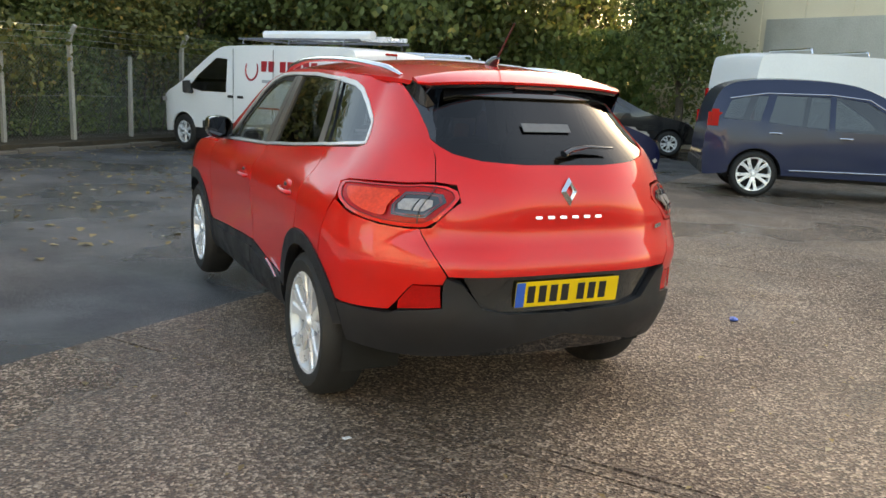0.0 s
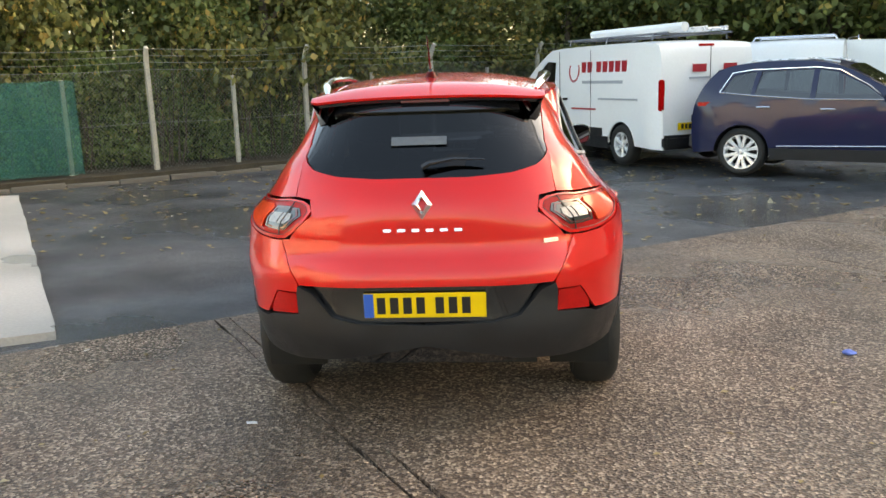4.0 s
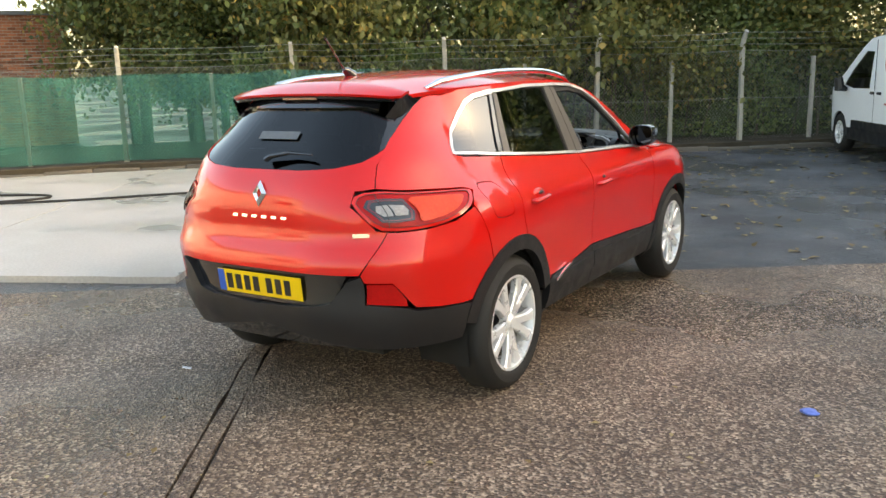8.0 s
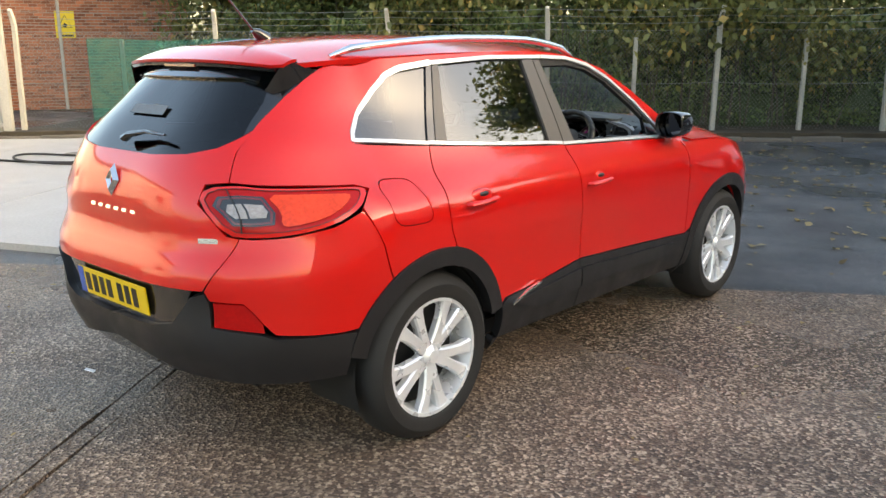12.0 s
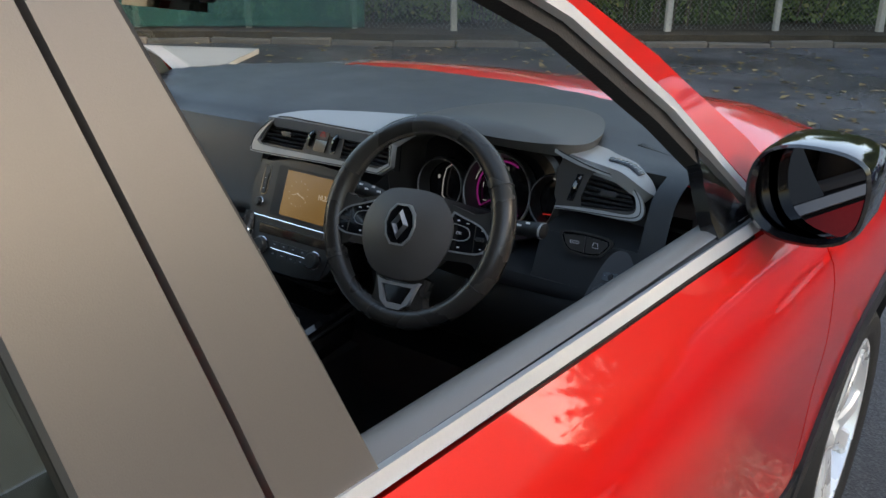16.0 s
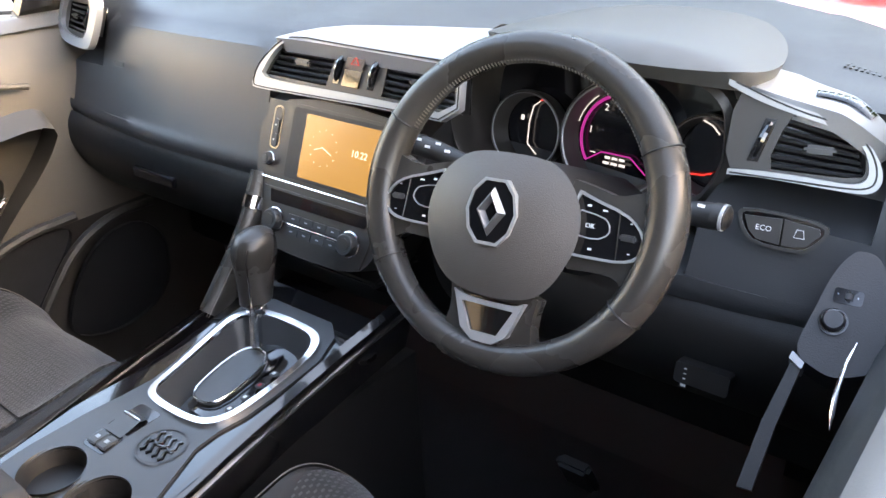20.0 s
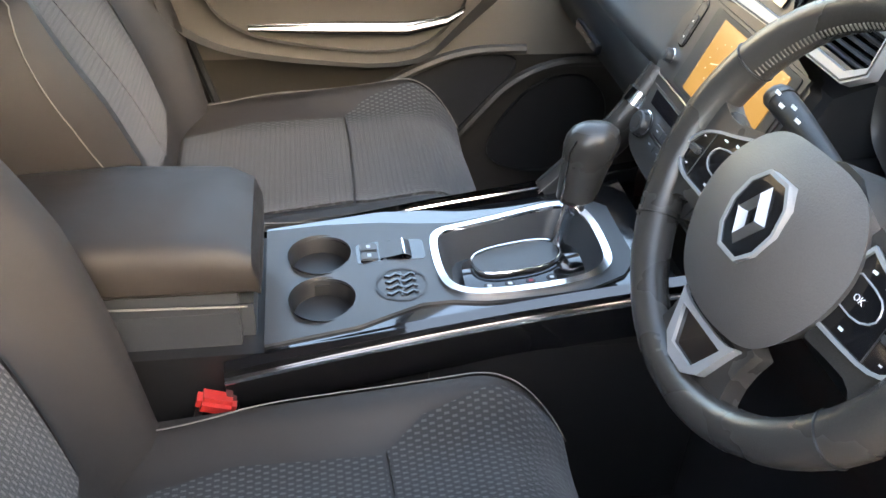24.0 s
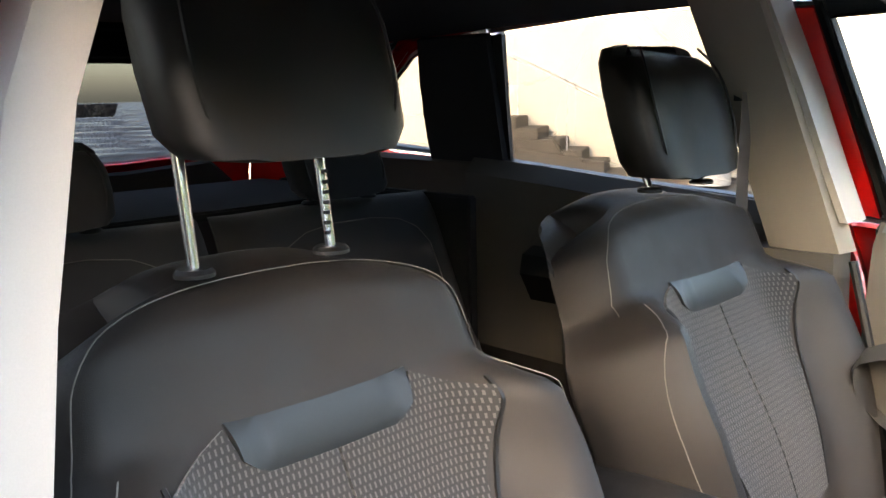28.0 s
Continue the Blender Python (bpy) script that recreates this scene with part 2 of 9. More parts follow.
PAINT_RED = mat("red_metallic_paint", (0.66, 0.006, 0.004), 0.36, 0.10, 0.04, 3, 900, coat=1.0, spec=0.15)
PAINT_RED.node_tree.nodes["Principled BSDF"].inputs["Coat IOR"].default_value = 1.50
PAINT_BLUE = mat("dark_blue_paint", (0.006, 0.010, 0.045), 0.4, 0.1, 0.1, 3, 900, coat=0.55, spec=0.2)
PAINT_NAVY = mat("navy_paint", (0.012, 0.020, 0.055), 0.4, 0.1, 0.1, 3, 900, coat=0.55, spec=0.2)
PAINT_WHITE = mat("white_van_paint", (0.78, 0.79, 0.8), 0.35, 0.0, 0.04, 1.5, 30, coat=0.6)
PAINT_BLACK = mat("black_car_paint", (0.012, 0.012, 0.014), 0.25, 0.3, 0.1, 3, 800, coat=1.0)
PAINT_ORANGE = mat("orange_red_paint", (0.5, 0.06, 0.02), 0.3, 0.2, 0.05, 3, 800, coat=1.0)
CLADDING = mat("grained_black_plastic", (0.013, 0.013, 0.0145), 0.5, 0, 0.2, 6, 700, bump=0.0004, rvar=0.12)
GLOSS_BLACK = mat("gloss_black_plastic", (0.008, 0.008, 0.009), 0.08, 0, 0.1, 5, 200, coat=1.0)
PILLAR_FILM = mat("matt_pillar_film", (0.10, 0.088, 0.078), 0.33, 0.0, 0.06, 5, 900, bump=0.0001)
CHROME = mat("satin_chrome", (0.78, 0.78, 0.79), 0.14, 1.0, 0.04, 10, 300)
WINDOW_TRIM = mat("brushed_window_trim", (0.66, 0.66, 0.66), 0.34, 0.55, 0.04, 10, 300)
ALLOY = mat("silver_alloy", (0.80, 0.81, 0.82), 0.30, 0.45, 0.06, 10, 400, rvar=0.08)
ALLOY_DARK = mat("dark_alloy", (0.16, 0.16, 0.17), 0.35, 0.8, 0.1, 10, 300)
RUBBER = mat("tyre_rubber", (0.012, 0.0115, 0.011), 0.7, 0, 0.3, 9, 250, bump=0.0008)
DARK = mat("dark_underbody", (0.008, 0.008, 0.008), 0.8, 0, 0.2, 6, 90)
GLASS_CLEAR = pane_mat("clear_glass", (0.86, 0.9, 0.88))
GLASS_TINT = pane_mat("privacy_glass", (0.05, 0.055, 0.065), 0.05)
GLASS_SIDE = pane_mat("side_privacy_glass", (0.13, 0.135, 0.14), 0.16)
GLASS_VAN = pane_mat("van_glass", (0.25, 0.28, 0.28), 0.1)
LAMP_RED = mat("red_lamp_lens", (0.42, 0.005, 0.005), 0.25, 0, 0.15, 20, 90, coat=0.22, spec=0.15)
LAMP_DARKRED = mat("dark_red_lens", (0.12, 0.004, 0.005), 0.06, 0, 0.15, 20, 90, coat=1.0)
LAMP_SUNLIT = mat("orange_red_lens", (0.72, 0.050, 0.014), 0.2, 0, 0.25, 12, 90, coat=0.4, spec=0.15)
LAMP_CLEAR = mat("clear_lamp_insert", (0.36, 0.33, 0.31), 0.3, 0.2, 0.3, 60, 200, coat=0.5, spec=0.3)
PLATE_YELLOW = mat("yellow_plate", (0.78, 0.52, 0.012), 0.3, 0, 0.05, 30, 300)
PLATE_BLUE = mat("plate_blue_band", (0.02, 0.10, 0.45), 0.3, 0, 0.05, 30, 300)
INK = mat("black_ink", (0.012, 0.012, 0.012), 0.4, 0, 0.1, 30, 300)
WHITE_PRINT = mat("white_print", (0.75, 0.75, 0.75), 0.4, 0, 0.05, 30, 300)
RED_PRINT = mat("dark_red_print", (0.40, 0.02, 0.03), 0.4, 0, 0.1, 30, 300)
GREY_PRINT = mat("grey_print", (0.35, 0.38, 0.42), 0.4, 0, 0.1, 30, 300)
STICKER = mat("faded_sticker", (0.10, 0.11, 0.12), 0.5, 0, 0.2, 40, 300)
MIRROR = mat("mirror_glass", (0.12, 0.12, 0.125), 0.01, 1.0, 0.01, 5, 50)

# ---- the yard: ground, slabs, kerb ----
def ground_mat(name, c1, c2, stone, wet, bump, stain=(0.62, 1.25)):
    """Ground of pebbles in a binder: stones by cells, large stains, and damp patches that shine."""
    m = bpy.data.materials.new(name)
    m.use_nodes = True
    N, L = m.node_tree.nodes, m.node_tree.links
    b = N["Principled BSDF"]
    co = N.new("ShaderNodeTexCoord")
    vo, no, st, dp = N.new("ShaderNodeTexVoronoi"), N.new("ShaderNodeTexNoise"), N.new("ShaderNodeTexNoise"), N.new("ShaderNodeTexNoise")
    vo.inputs["Scale"].default_value, no.inputs["Scale"].default_value = stone, stone * 2.2
    st.inputs["Scale"].default_value, dp.inputs["Scale"].default_value = 0.9, 0.35
    st.inputs["Detail"].default_value, dp.inputs["Detail"].default_value = 8, 6
    for n in (vo, no, st, dp):
        L.new(co.outputs["Object"], n.inputs["Vector"])
    ramp = N.new("ShaderNodeValToRGB")
    ramp.color_ramp.elements[0].color, ramp.color_ramp.elements[1].color = (*[c * 0.45 for c in c1], 1), (*c2, 1)
    ramp.color_ramp.elements.new(0.5).color = (*c1, 1)
    ramp.color_ramp.elements.new(0.86).color = (*[(a + q) / 2 for a, q in zip(c1, c2)], 1)
    sep = N.new("ShaderNodeSeparateColor")
    L.new(vo.outputs["Color"], sep.inputs[0])
    L.new(sep.outputs[0], ramp.inputs["Fac"])
    mul = N.new("ShaderNodeMix")
    mul.data_type, mul.blend_type = "RGBA", "MULTIPLY"
    mul.inputs[0].default_value = 1.0
    r2 = N.new("ShaderNodeMapRange")
    r2.inputs["From Min"].default_value, r2.inputs["From Max"].default_value = 0.3, 0.7
    r2.inputs["To Min"].default_value, r2.inputs["To Max"].default_value = stain
    L.new(st.outputs["Fac"], r2.inputs["Value"])
    L.new(ramp.outputs["Color"], mul.inputs[6])
    L.new(r2.outputs["Result"], mul.inputs[7])
    L.new(mul.outputs[2], b.inputs["Base Color"])
    rr = N.new("ShaderNodeMapRange")
    rr.inputs["From Min"].default_value, rr.inputs["From Max"].default_value = 0.42, 0.62
    rr.inputs["To Min"].default_value, rr.inputs["To Max"].default_value = wet, 0.8
    L.new(dp.outputs["Fac"], rr.inputs["Value"])
    L.new(rr.outputs["Result"], b.inputs["Roughness"])
    bp = N.new("ShaderNodeBump")
    bp.inputs["Strength"].default_value, bp.inputs["Distance"].default_value = 1.0, bump
    L.new(vo.outputs["Distance"], bp.inputs["Height"])
    L.new(bp.outputs["Normal"], b.inputs["Normal"])
    return m


ASPHALT = ground_mat("damp_asphalt", (0.045, 0.045, 0.047), (0.10, 0.10, 0.10), 170, 0.16, 0.003, (0.5, 2.0))
AGGREGATE = ground_mat("exposed_aggregate_concrete", (0.145, 0.092, 0.062), (0.58, 0.44, 0.32), 82, 0.20, 0.008)
SLAB = mat("brushed_pale_concrete", (0.42, 0.40, 0.37), 0.5, 0, 0.22, 0.6, 40, bump=0.001, stretch=(1, 1, 1), rvar=0.3)
KERB = mat("kerb_concrete", (0.12, 0.105, 0.085), 0.85, 0, 0.25, 3, 60, bump=0.002)
POST = mat("fence_post_concrete", (0.44, 0.42, 0.36), 0.85, 0, 0.22, 5, 90, bump=0.002)
WIRE = mat("galvanised_wire", (0.32, 0.33, 0.31), 0.5, 0.7, 0.2, 30, 200)
SOIL = mat("leaf_litter_soil", (0.05, 0.04, 0.025), 0.95, 0, 0.5, 3, 40, bump=0.01)

# one sheet to the horizon
gv = [(-600, -600, -0.03), (600, -600, -0.03), (600, 600, -0.03), (-600, 600, -0.03)]
link_mesh("ground", gv, [(0, 1, 2, 3)], ASPHALT, None, False, "dark damp asphalt yard strewn with fallen leaves", "structure")

# asphalt layer and the aggregate apron, with bays, joints and a cracked border
E_DIR, N_DIR, EDGE0 = Vector((0.817, 0.576, 0)), Vector((0.576, -0.817, 0)), Vector((-1.77, -0.27, 0))


def apron(e, n, z=0.0):
    p = EDGE0 + E_DIR * e + N_DIR * n
    return Vector((p.x, p.y, z))


def slab_mesh(name, corners, top, low, m, parent=None, label="", jitter=0.0, kind=""):
    """A flat bay with thickness, softened edges and a slightly broken outline."""
    rim = resample([tuple(c)[:2] for c in corners], 0.25 if jitter else 4.0)
    rnd = random.Random(len(rim))
    rim = [(x + rnd.uniform(-jitter, jitter), y + rnd.uniform(-jitter, jitter)) for x, y in rim]
    k = len(rim)
    V = [(x, y, top) for x, y in rim] + [(x, y, low) for x, y in rim]
    F = [tuple(range(k))] + [(i, k + i, k + (i + 1) % k, (i + 1) % k) for i in range(k)]
    a = sum(rim[i][0] * rim[(i + 1) % k][1] - rim[(i + 1) % k][0] * rim[i][1] for i in range(k))
    if a < 0:
        F = [f[::-1] for f in F]
    return link_mesh(name, V, F, m, parent, False, label, kind)


apron_root = tagged(new("pavement"), "brown exposed-aggregate concrete apron with open joints", "paving", kind="structure")
for e0, e1 in ((-13.6, -9.0), (-9.0, -4.4), (-4.4, 0.12), (0.12, 0.22), (0.22, 4.8), (4.8, 9.4), (9.4, 14.0), (14.0, 18.6)):
    for n0, n1 in ((0.0, 3.95), (3.95, 8.0), (8.0, 14.0), (14.0, 22.0)):
        g = 0.006
        c = [apron(e0 + g, n0 + (0 if n0 == 0 else g)), apron(e1 - g, n0 + (0 if n0 == 0 else g)), apron(e1 - g, n1 - g), apron(e0 + g, n1 - g)]
        slab_mesh("concrete_bay", c, 0.0, -0.028, AGGREGATE, apron_root, jitter=0.008)

# the washing bay of pale concrete, with cast strips
bay_root = tagged(new("pavement_wash_bay"), "pale brushed concrete washing bay with worn edge", "paving", kind="structure")
WB0, WB_U, WB_V = Vector((-2.62, -0.48, 0)), Vector((-0.917, -0.399, 0)), Vector((-0.528, 0.849, 0))
for a0, a1, b0, b1 in ((0.0, 2.75, 8.2, 8.1), (2.765, 5.7, 8.0, 6.9), (5.715, 10.2, 6.8, 5.0)):
    slab_mesh("concrete_slab", [WB0 + WB_U * a0, WB0 + WB_U * a0 + WB_V * b0, WB0 + WB_U * a1 + WB_V * b1, WB0 + WB_U * a1], 0.028, -0.03, SLAB, bay_root, jitter=0.010)

FENCE = [(-15.0, 3.0), (-12.6, 6.1), (-9.88, 8.52), (-7.15, 10.27), (-4.6, 12.36), (-2.05, 14.45), (0.45, 16.5), (2.95, 18.5), (5.45, 20.5), (8.0, 22.5)]


def along(poly, s):
    for a, b in zip(poly, poly[1:]):
        a, b = Vector((*a, 0)), Vector((*b, 0))
        d = (b - a).length
        if s <= d:
            return a + (b - a) * s / d, (b - a).normalized()
        s -= d
    return b, (b - a).normalized()


# kerb stones along the foot of the fence
kerb_root = tagged(new("kerb"), "worn low concrete kerb at the foot of the fence", "kerb", kind="structure")
kerb_line = [(x + 0.45, y - 0.65) for x, y in FENCE]
for i in range(26):
    p, d = along(kerb_line, 0.3 + i * 0.92)
    a = math.atan2(d.y, d.x)
    bm = bmesh.new()
    add_box(bm, (0, 0, 0), (0.905, 0.13, 0.22), 0.018, None, 1)
    k = part("kerb_stone", bm, KERB, kerb_root)
    k.matrix_world = pose(p.x, p.y, -0.05 + 0.015 * math.sin(i * 2.3), 1.2 * math.sin(i * 1.7), 0.8 * math.cos(i * 3.1), math.degrees(a))
verge = [(x + 0.1, y - 0.55) for x, y in FENCE] + [(x - 3.4, y + 4.5) for x, y in FENCE[::-1]]
slab_mesh("ground_verge", [Vector((*p, 0)) for p in verge], 0.06, -0.03, SOIL, None, "leaf-strewn earth verge behind the fence", 0.02, "structure")

# ---- fence ----
fence = thing("fence", pose(0, 0, 0), "chain-link fence on cranked concrete posts with wire strands", "fence")
for i, (x, y) in enumerate(FENCE):
    _, d = along(FENCE, max(0.01, sum(math.dist(FENCE[k], FENCE[k + 1]) for k in range(i)) - 0.01) if i else 0.0)
    nrm = Vector((d.y, -d.x, 0))
    lean = Vector((0.03 * math.sin(i * 2.1), 0.03 * math.cos(i * 1.3), 0))
    base = Vector((x, y, 0))
    cr = [base + Vector((0, 0, -0.1)), base + lean + Vector((0, 0, 1.84)), base + lean * 1.1 + nrm * 0.06 + Vector((0, 0, 1.97)), base + lean * 1.2 + nrm * 0.20 + Vector((0, 0, 2.13))]
    bm = bmesh.new()
    add_tube(bm, cr, [0.068, 0.062, 0.06, 0.052], 4)
    bmesh.ops.bevel(bm, geom=[e for e in bm.edges], offset=0.008, segments=1, affect="EDGES")
    part("cranked_post", bm, POST, fence)
    if i < len(FENCE) - 1:
        q = base.lerp(Vector((*FENCE[i + 1], 0)), 0.52)
        bm = bmesh.new()
        add_tube(bm, [q + Vector((0, 0, -0.1)) - nrm * 0.1, q + Vector((0.01, 0, 1.62)) - nrm * 0.1], [0.058, 0.052], 4)
        bmesh.ops.bevel(bm, geom=[e for e in bm.edges], offset=0.006, segments=1, affect="EDGES")
        part("short_post", bm, POST, fence)
        # mesh of crossing wires
        a, b = base, Vector((*FENCE[i + 1], 0))
        ln, dd, H = (b - a).length, (b - a).normalized(), 1.70
        bm = bmesh.new()
        s = -H
        while s < ln:
            for sg in (1, -1):
                t0, t1 = max(0, -s), min(H, ln - s)
                if t1 > t0:
                    z0, z1 = (t0, t1) if sg > 0 else (H - t0, H - t1)
                    add_tube(bm, [a + dd * (s + t0) + nrm * 0.07 + Vector((0, 0, 0.04 + z0)), a + dd * (s + t1) + nrm * (0.07 + 0.003 * sg) + Vector((0, 0, 0.04 + z1))], 0.0021, 3, cap=False)
            s += 0.075
        part("wire_mesh", bm, WIRE, fence)
for h, o in ((1.76, 0.07), (1.88, 0.08), (1.99, 0.12), (2.10, 0.2), (0.85, 0.07)):
    pts = []
    for i in range(len(FENCE) - 1):
        a, b = Vector((*FENCE[i], 0)), Vector((*FENCE[i + 1], 0))
        d = (b - a).normalized()
        for k in range(6):
            p = a.lerp(b, k / 6) + Vector((d.y, -d.x, 0)) * o
            pts.append(p + Vector((0, 0, h - 0.03 * math.sin(math.pi * k / 6))))
    tube_part("strand_wire", pts, 0.004, WIRE, fence, n=4)

# green debris netting tied to the fence
NET = mat("green_debris_net", (0.007, 0.10, 0.078), 0.7, 0, 0.35, 2.5, 160, bump=0.002)
nN, nL = NET.node_tree.nodes, NET.node_tree.links
n_tr, n_mx = nN.new("ShaderNodeBsdfTransparent"), nN.new("ShaderNodeMixShader")
n_mx.inputs[0].default_value = 0.68
nL.new(n_tr.outputs[0], n_mx.inputs[1])
nL.new(nN["Principled BSDF"].outputs[0], n_mx.inputs[2])
nL.new(n_mx.outputs[0], nN["Material Output"].inputs["Surface"])
net = thing("debris_net", pose(0, 0, 0), "dark green woven debris netting tied along the fence", "netting")
NETLINE = [(-14.05, 4.06), (-12.55, 5.98), (-9.82, 8.4), (-8.24, 9.45)]
NV, NF, cols = [], [], 150
L_net = sum(math.dist(NETLINE[i], NETLINE[i + 1]) for i in range(3))
for i in range(cols + 1):
    p, d = along(NETLINE, L_net * i / cols * 0.9999)
    o = Vector((d.y, -d.x, 0))
    s = L_net * i / cols
    for j in range(13):
        h = j / 12
        w = 0.06 + 0.035 * math.sin(s * 4.3 + h * 3 + 2 * noise.noise((s * 0.7, h, 7.0))) + 0.05 * noise.noise((s * 1.3, h * 2.5, 1.0)) + 0.012 * math.sin(s * 19 + 4 * noise.noise((s, h, 2)))
        NV.append(p + o * w + Vector((0, 0, 0.05 + h * (1.58 + 0.05 * noise.noise((s * 0.9, 0, 3)) - 0.03 * abs(math.sin(s * 1.1))))))
for i in range(cols):
    for j in range(12):
        a = i * 13 + j
        NF.append((a, a + 13, a + 14, a + 1))
link_mesh("net_sheet", NV, NF, NET, net)
for i in range(22):
    p, d = along(NETLINE, L_net * (i + 0.5) / 22)
    tube_part("cable_tie", [p + Vector((d.y, -d.x, 0)) * 0.1 + Vector((0, 0, 1.6)), p + Vector((d.y, -d.x, 0)) * 0.06 + Vector((0, 0, 1.66))], 0.004, INK, net, n=4)

# ---- leaves ----
def leaf_mat(name, c1, c2, c3):
    m = bpy.data.materials.new(name)
    m.use_nodes = True
    N, L = m.node_tree.nodes, m.node_tree.links
    b = N["Principled BSDF"]
    ge, rp = N.new("ShaderNodeNewGeometry"), N.new("ShaderNodeValToRGB")
    e = rp.color_ramp.elements
    e[0].color, e[1].color = (*c1, 1), (*c3, 1)
    e[1].position = 1.0
    e.new(0.55).color = (*c2, 1)
    e.new(0.9).color = (*c2, 1)
    L.new(ge.outputs["Random Per Island"], rp.inputs["Fac"])
    L.new(rp.outputs["Color"], b.inputs["Base Color"])
    b.inputs["Roughness"].default_value = 0.5
    tl, mx = N.new("ShaderNodeBsdfTranslucent"), N.new("ShaderNodeMixShader")
    L.new(rp.outputs["Color"], tl.inputs["Color"])
    mx.inputs[0].default_value = 0.42
    L.new(b.outputs[0], mx.inputs[1])
    L.new(tl.outputs[0], mx.inputs[2])
    L.new(mx.outputs[0], N["Material Output"].inputs["Surface"])
    return m


IVY = leaf_mat("ivy_leaves", (0.07, 0.13, 0.04), (0.20, 0.27, 0.085), (0.40, 0.38, 0.14))
TREE_A = leaf_mat("green_tree_leaves", (0.06, 0.09, 0.03), (0.16, 0.20, 0.06), (0.42, 0.33, 0.09))
TREE_B = leaf_mat("turning_tree_leaves", (0.06, 0.08, 0.026), (0.20, 0.20, 0.06), (0.52, 0.33, 0.09))
DEAD = leaf_mat("fallen_leaves", (0.20, 0.13, 0.05), (0.42, 0.32, 0.15), (0.68, 0.62, 0.48))
BARK = mat("bark", (0.09, 0.07, 0.05), 0.9, 0, 0.4, 8, 60, bump=0.01)


def leaf_cloud(name, centres, size, m, parent=None, label="", kind="", flat=False, rs=None):
    """Many small folded leaves: two triangles each pair, bent along the rib."""
    rs = rs or np.random.RandomState(len(centres))
    C = np.asarray(centres, float)
    n = len(C)
    a = rs.normal(size=(n, 3))
    if flat:
        a[:, 2] *= 0.15
    a /= np.linalg.norm(a, axis=1)[:, None]
    r = rs.normal(size=(n, 3))
    if flat:
        r[:, 2] *= 0.2
    b = np.cross(a, r)
    if flat:
        b = np.cross(np.tile([0.1, 0.05, 1.0], (n, 1)), a)
    b /= np.linalg.norm(b, axis=1)[:, None] + 1e-9
    c = np.cross(a, b)
    s = (size * rs.uniform(0.6, 1.4, n))[:, None]
    V = np.empty((n, 4, 3))
    V[:, 0], V[:, 2] = C - a * s * 0.5, C + a * s * 0.55
    V[:, 1], V[:, 3] = C + b * s * 0.36 + c * s * 0.12, C - b * s * 0.36 + c * s * 0.12
    idx = np.arange(n)[:, None] * 4
    F = np.concatenate([idx + [0, 1, 2], idx + [0, 2, 3]], 1).reshape(-1, 3)
    me = bpy.data.meshes.new(name)
    me.vertices.add(4 * n)
    me.vertices.foreach_set("co", V.reshape(-1))
    me.loops.add(6 * n)
    me.loops.foreach_set("vertex_index", F.reshape(-1))
    me.polygons.add(2 * n)
    me.polygons.foreach_set("loop_start", np.arange(2 * n) * 3)
    me.update(calc_edges=True)
    me.validate()
    me.materials.append(m)
    ob = new(name, me)
    if parent is not None:
        ob.parent = parent
    return tagged(ob, label=label, kind=kind)


rs = np.random.RandomState(4)
F_LEN = sum(math.dist(FENCE[i], FENCE[i + 1]) for i in range(len(FENCE) - 1))
pts = []
for i in range(60000):
    p, d = along(FENCE, rs.uniform(6.2, F_LEN - 0.2))
    s = p.x * 0.8 + p.y
    h = abs(rs.normal(0, 1)) * 0.9
    top = 2.0 + 0.55 * noise.noise((p.x * 0.5, p.y * 0.5, 0.0))
    z = rs.uniform(0.02, 1) ** 0.9 * top
    depth = 0.2 + 0.5 * (1 + noise.noise((p.x * 1.1, p.y * 1.1, z * 1.6))) + rs.uniform(0, 0.5) + (0.1 if z > 0.4 else 0)
    q = p - Vector((d.y, -d.x, 0)) * depth
    pts.append((q.x, q.y, z + 0.05))
tagged(leaf_cloud("ivy_hedge", pts, 0.085, IVY, None), "dense dark ivy and bramble hedge behind the wire", "hedge", kind="stuff")
# lumpy sheet behind the leaves, coloured dark green for the shade inside the hedge
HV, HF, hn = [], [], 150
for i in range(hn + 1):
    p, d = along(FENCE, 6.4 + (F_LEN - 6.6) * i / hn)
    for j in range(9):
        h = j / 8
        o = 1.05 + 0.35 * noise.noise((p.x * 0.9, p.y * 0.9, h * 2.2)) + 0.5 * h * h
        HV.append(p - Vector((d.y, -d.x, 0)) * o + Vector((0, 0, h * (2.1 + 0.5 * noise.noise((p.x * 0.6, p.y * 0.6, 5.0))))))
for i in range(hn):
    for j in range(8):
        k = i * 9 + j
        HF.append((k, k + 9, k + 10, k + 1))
tagged(link_mesh("hedge_growth", HV, HF, mat("shaded_growth", (0.045, 0.065, 0.024), 0.9, 0, 0.5, 5, 40, bump=0.02)), "lumpy dark sheet for the shaded inside of the hedge", "hedge", kind="stuff")
# thin dark brush deep inside the hedge
bm = bmesh.new()
for i in range(260):
    p, d = along(FENCE, rs.uniform(6.2, F_LEN - 0.2))
    q = p - Vector((d.y, -d.x, 0)) * rs.uniform(0.5, 1.6)
    k = Vector((rs.uniform(-0.3, 0.3), rs.uniform(-0.3, 0.3), rs.uniform(1.2, 2.6)))
    add_tube(bm, [q, q + k * 0.5 + Vector((0.06, 0, 0)), q + k], [0.018, 0.012, 0.005], 4, cap=False)
tagged(part("hedge_stems", bm, BARK), "tangle of thin brown hedge stems", "hedge", kind="stuff")


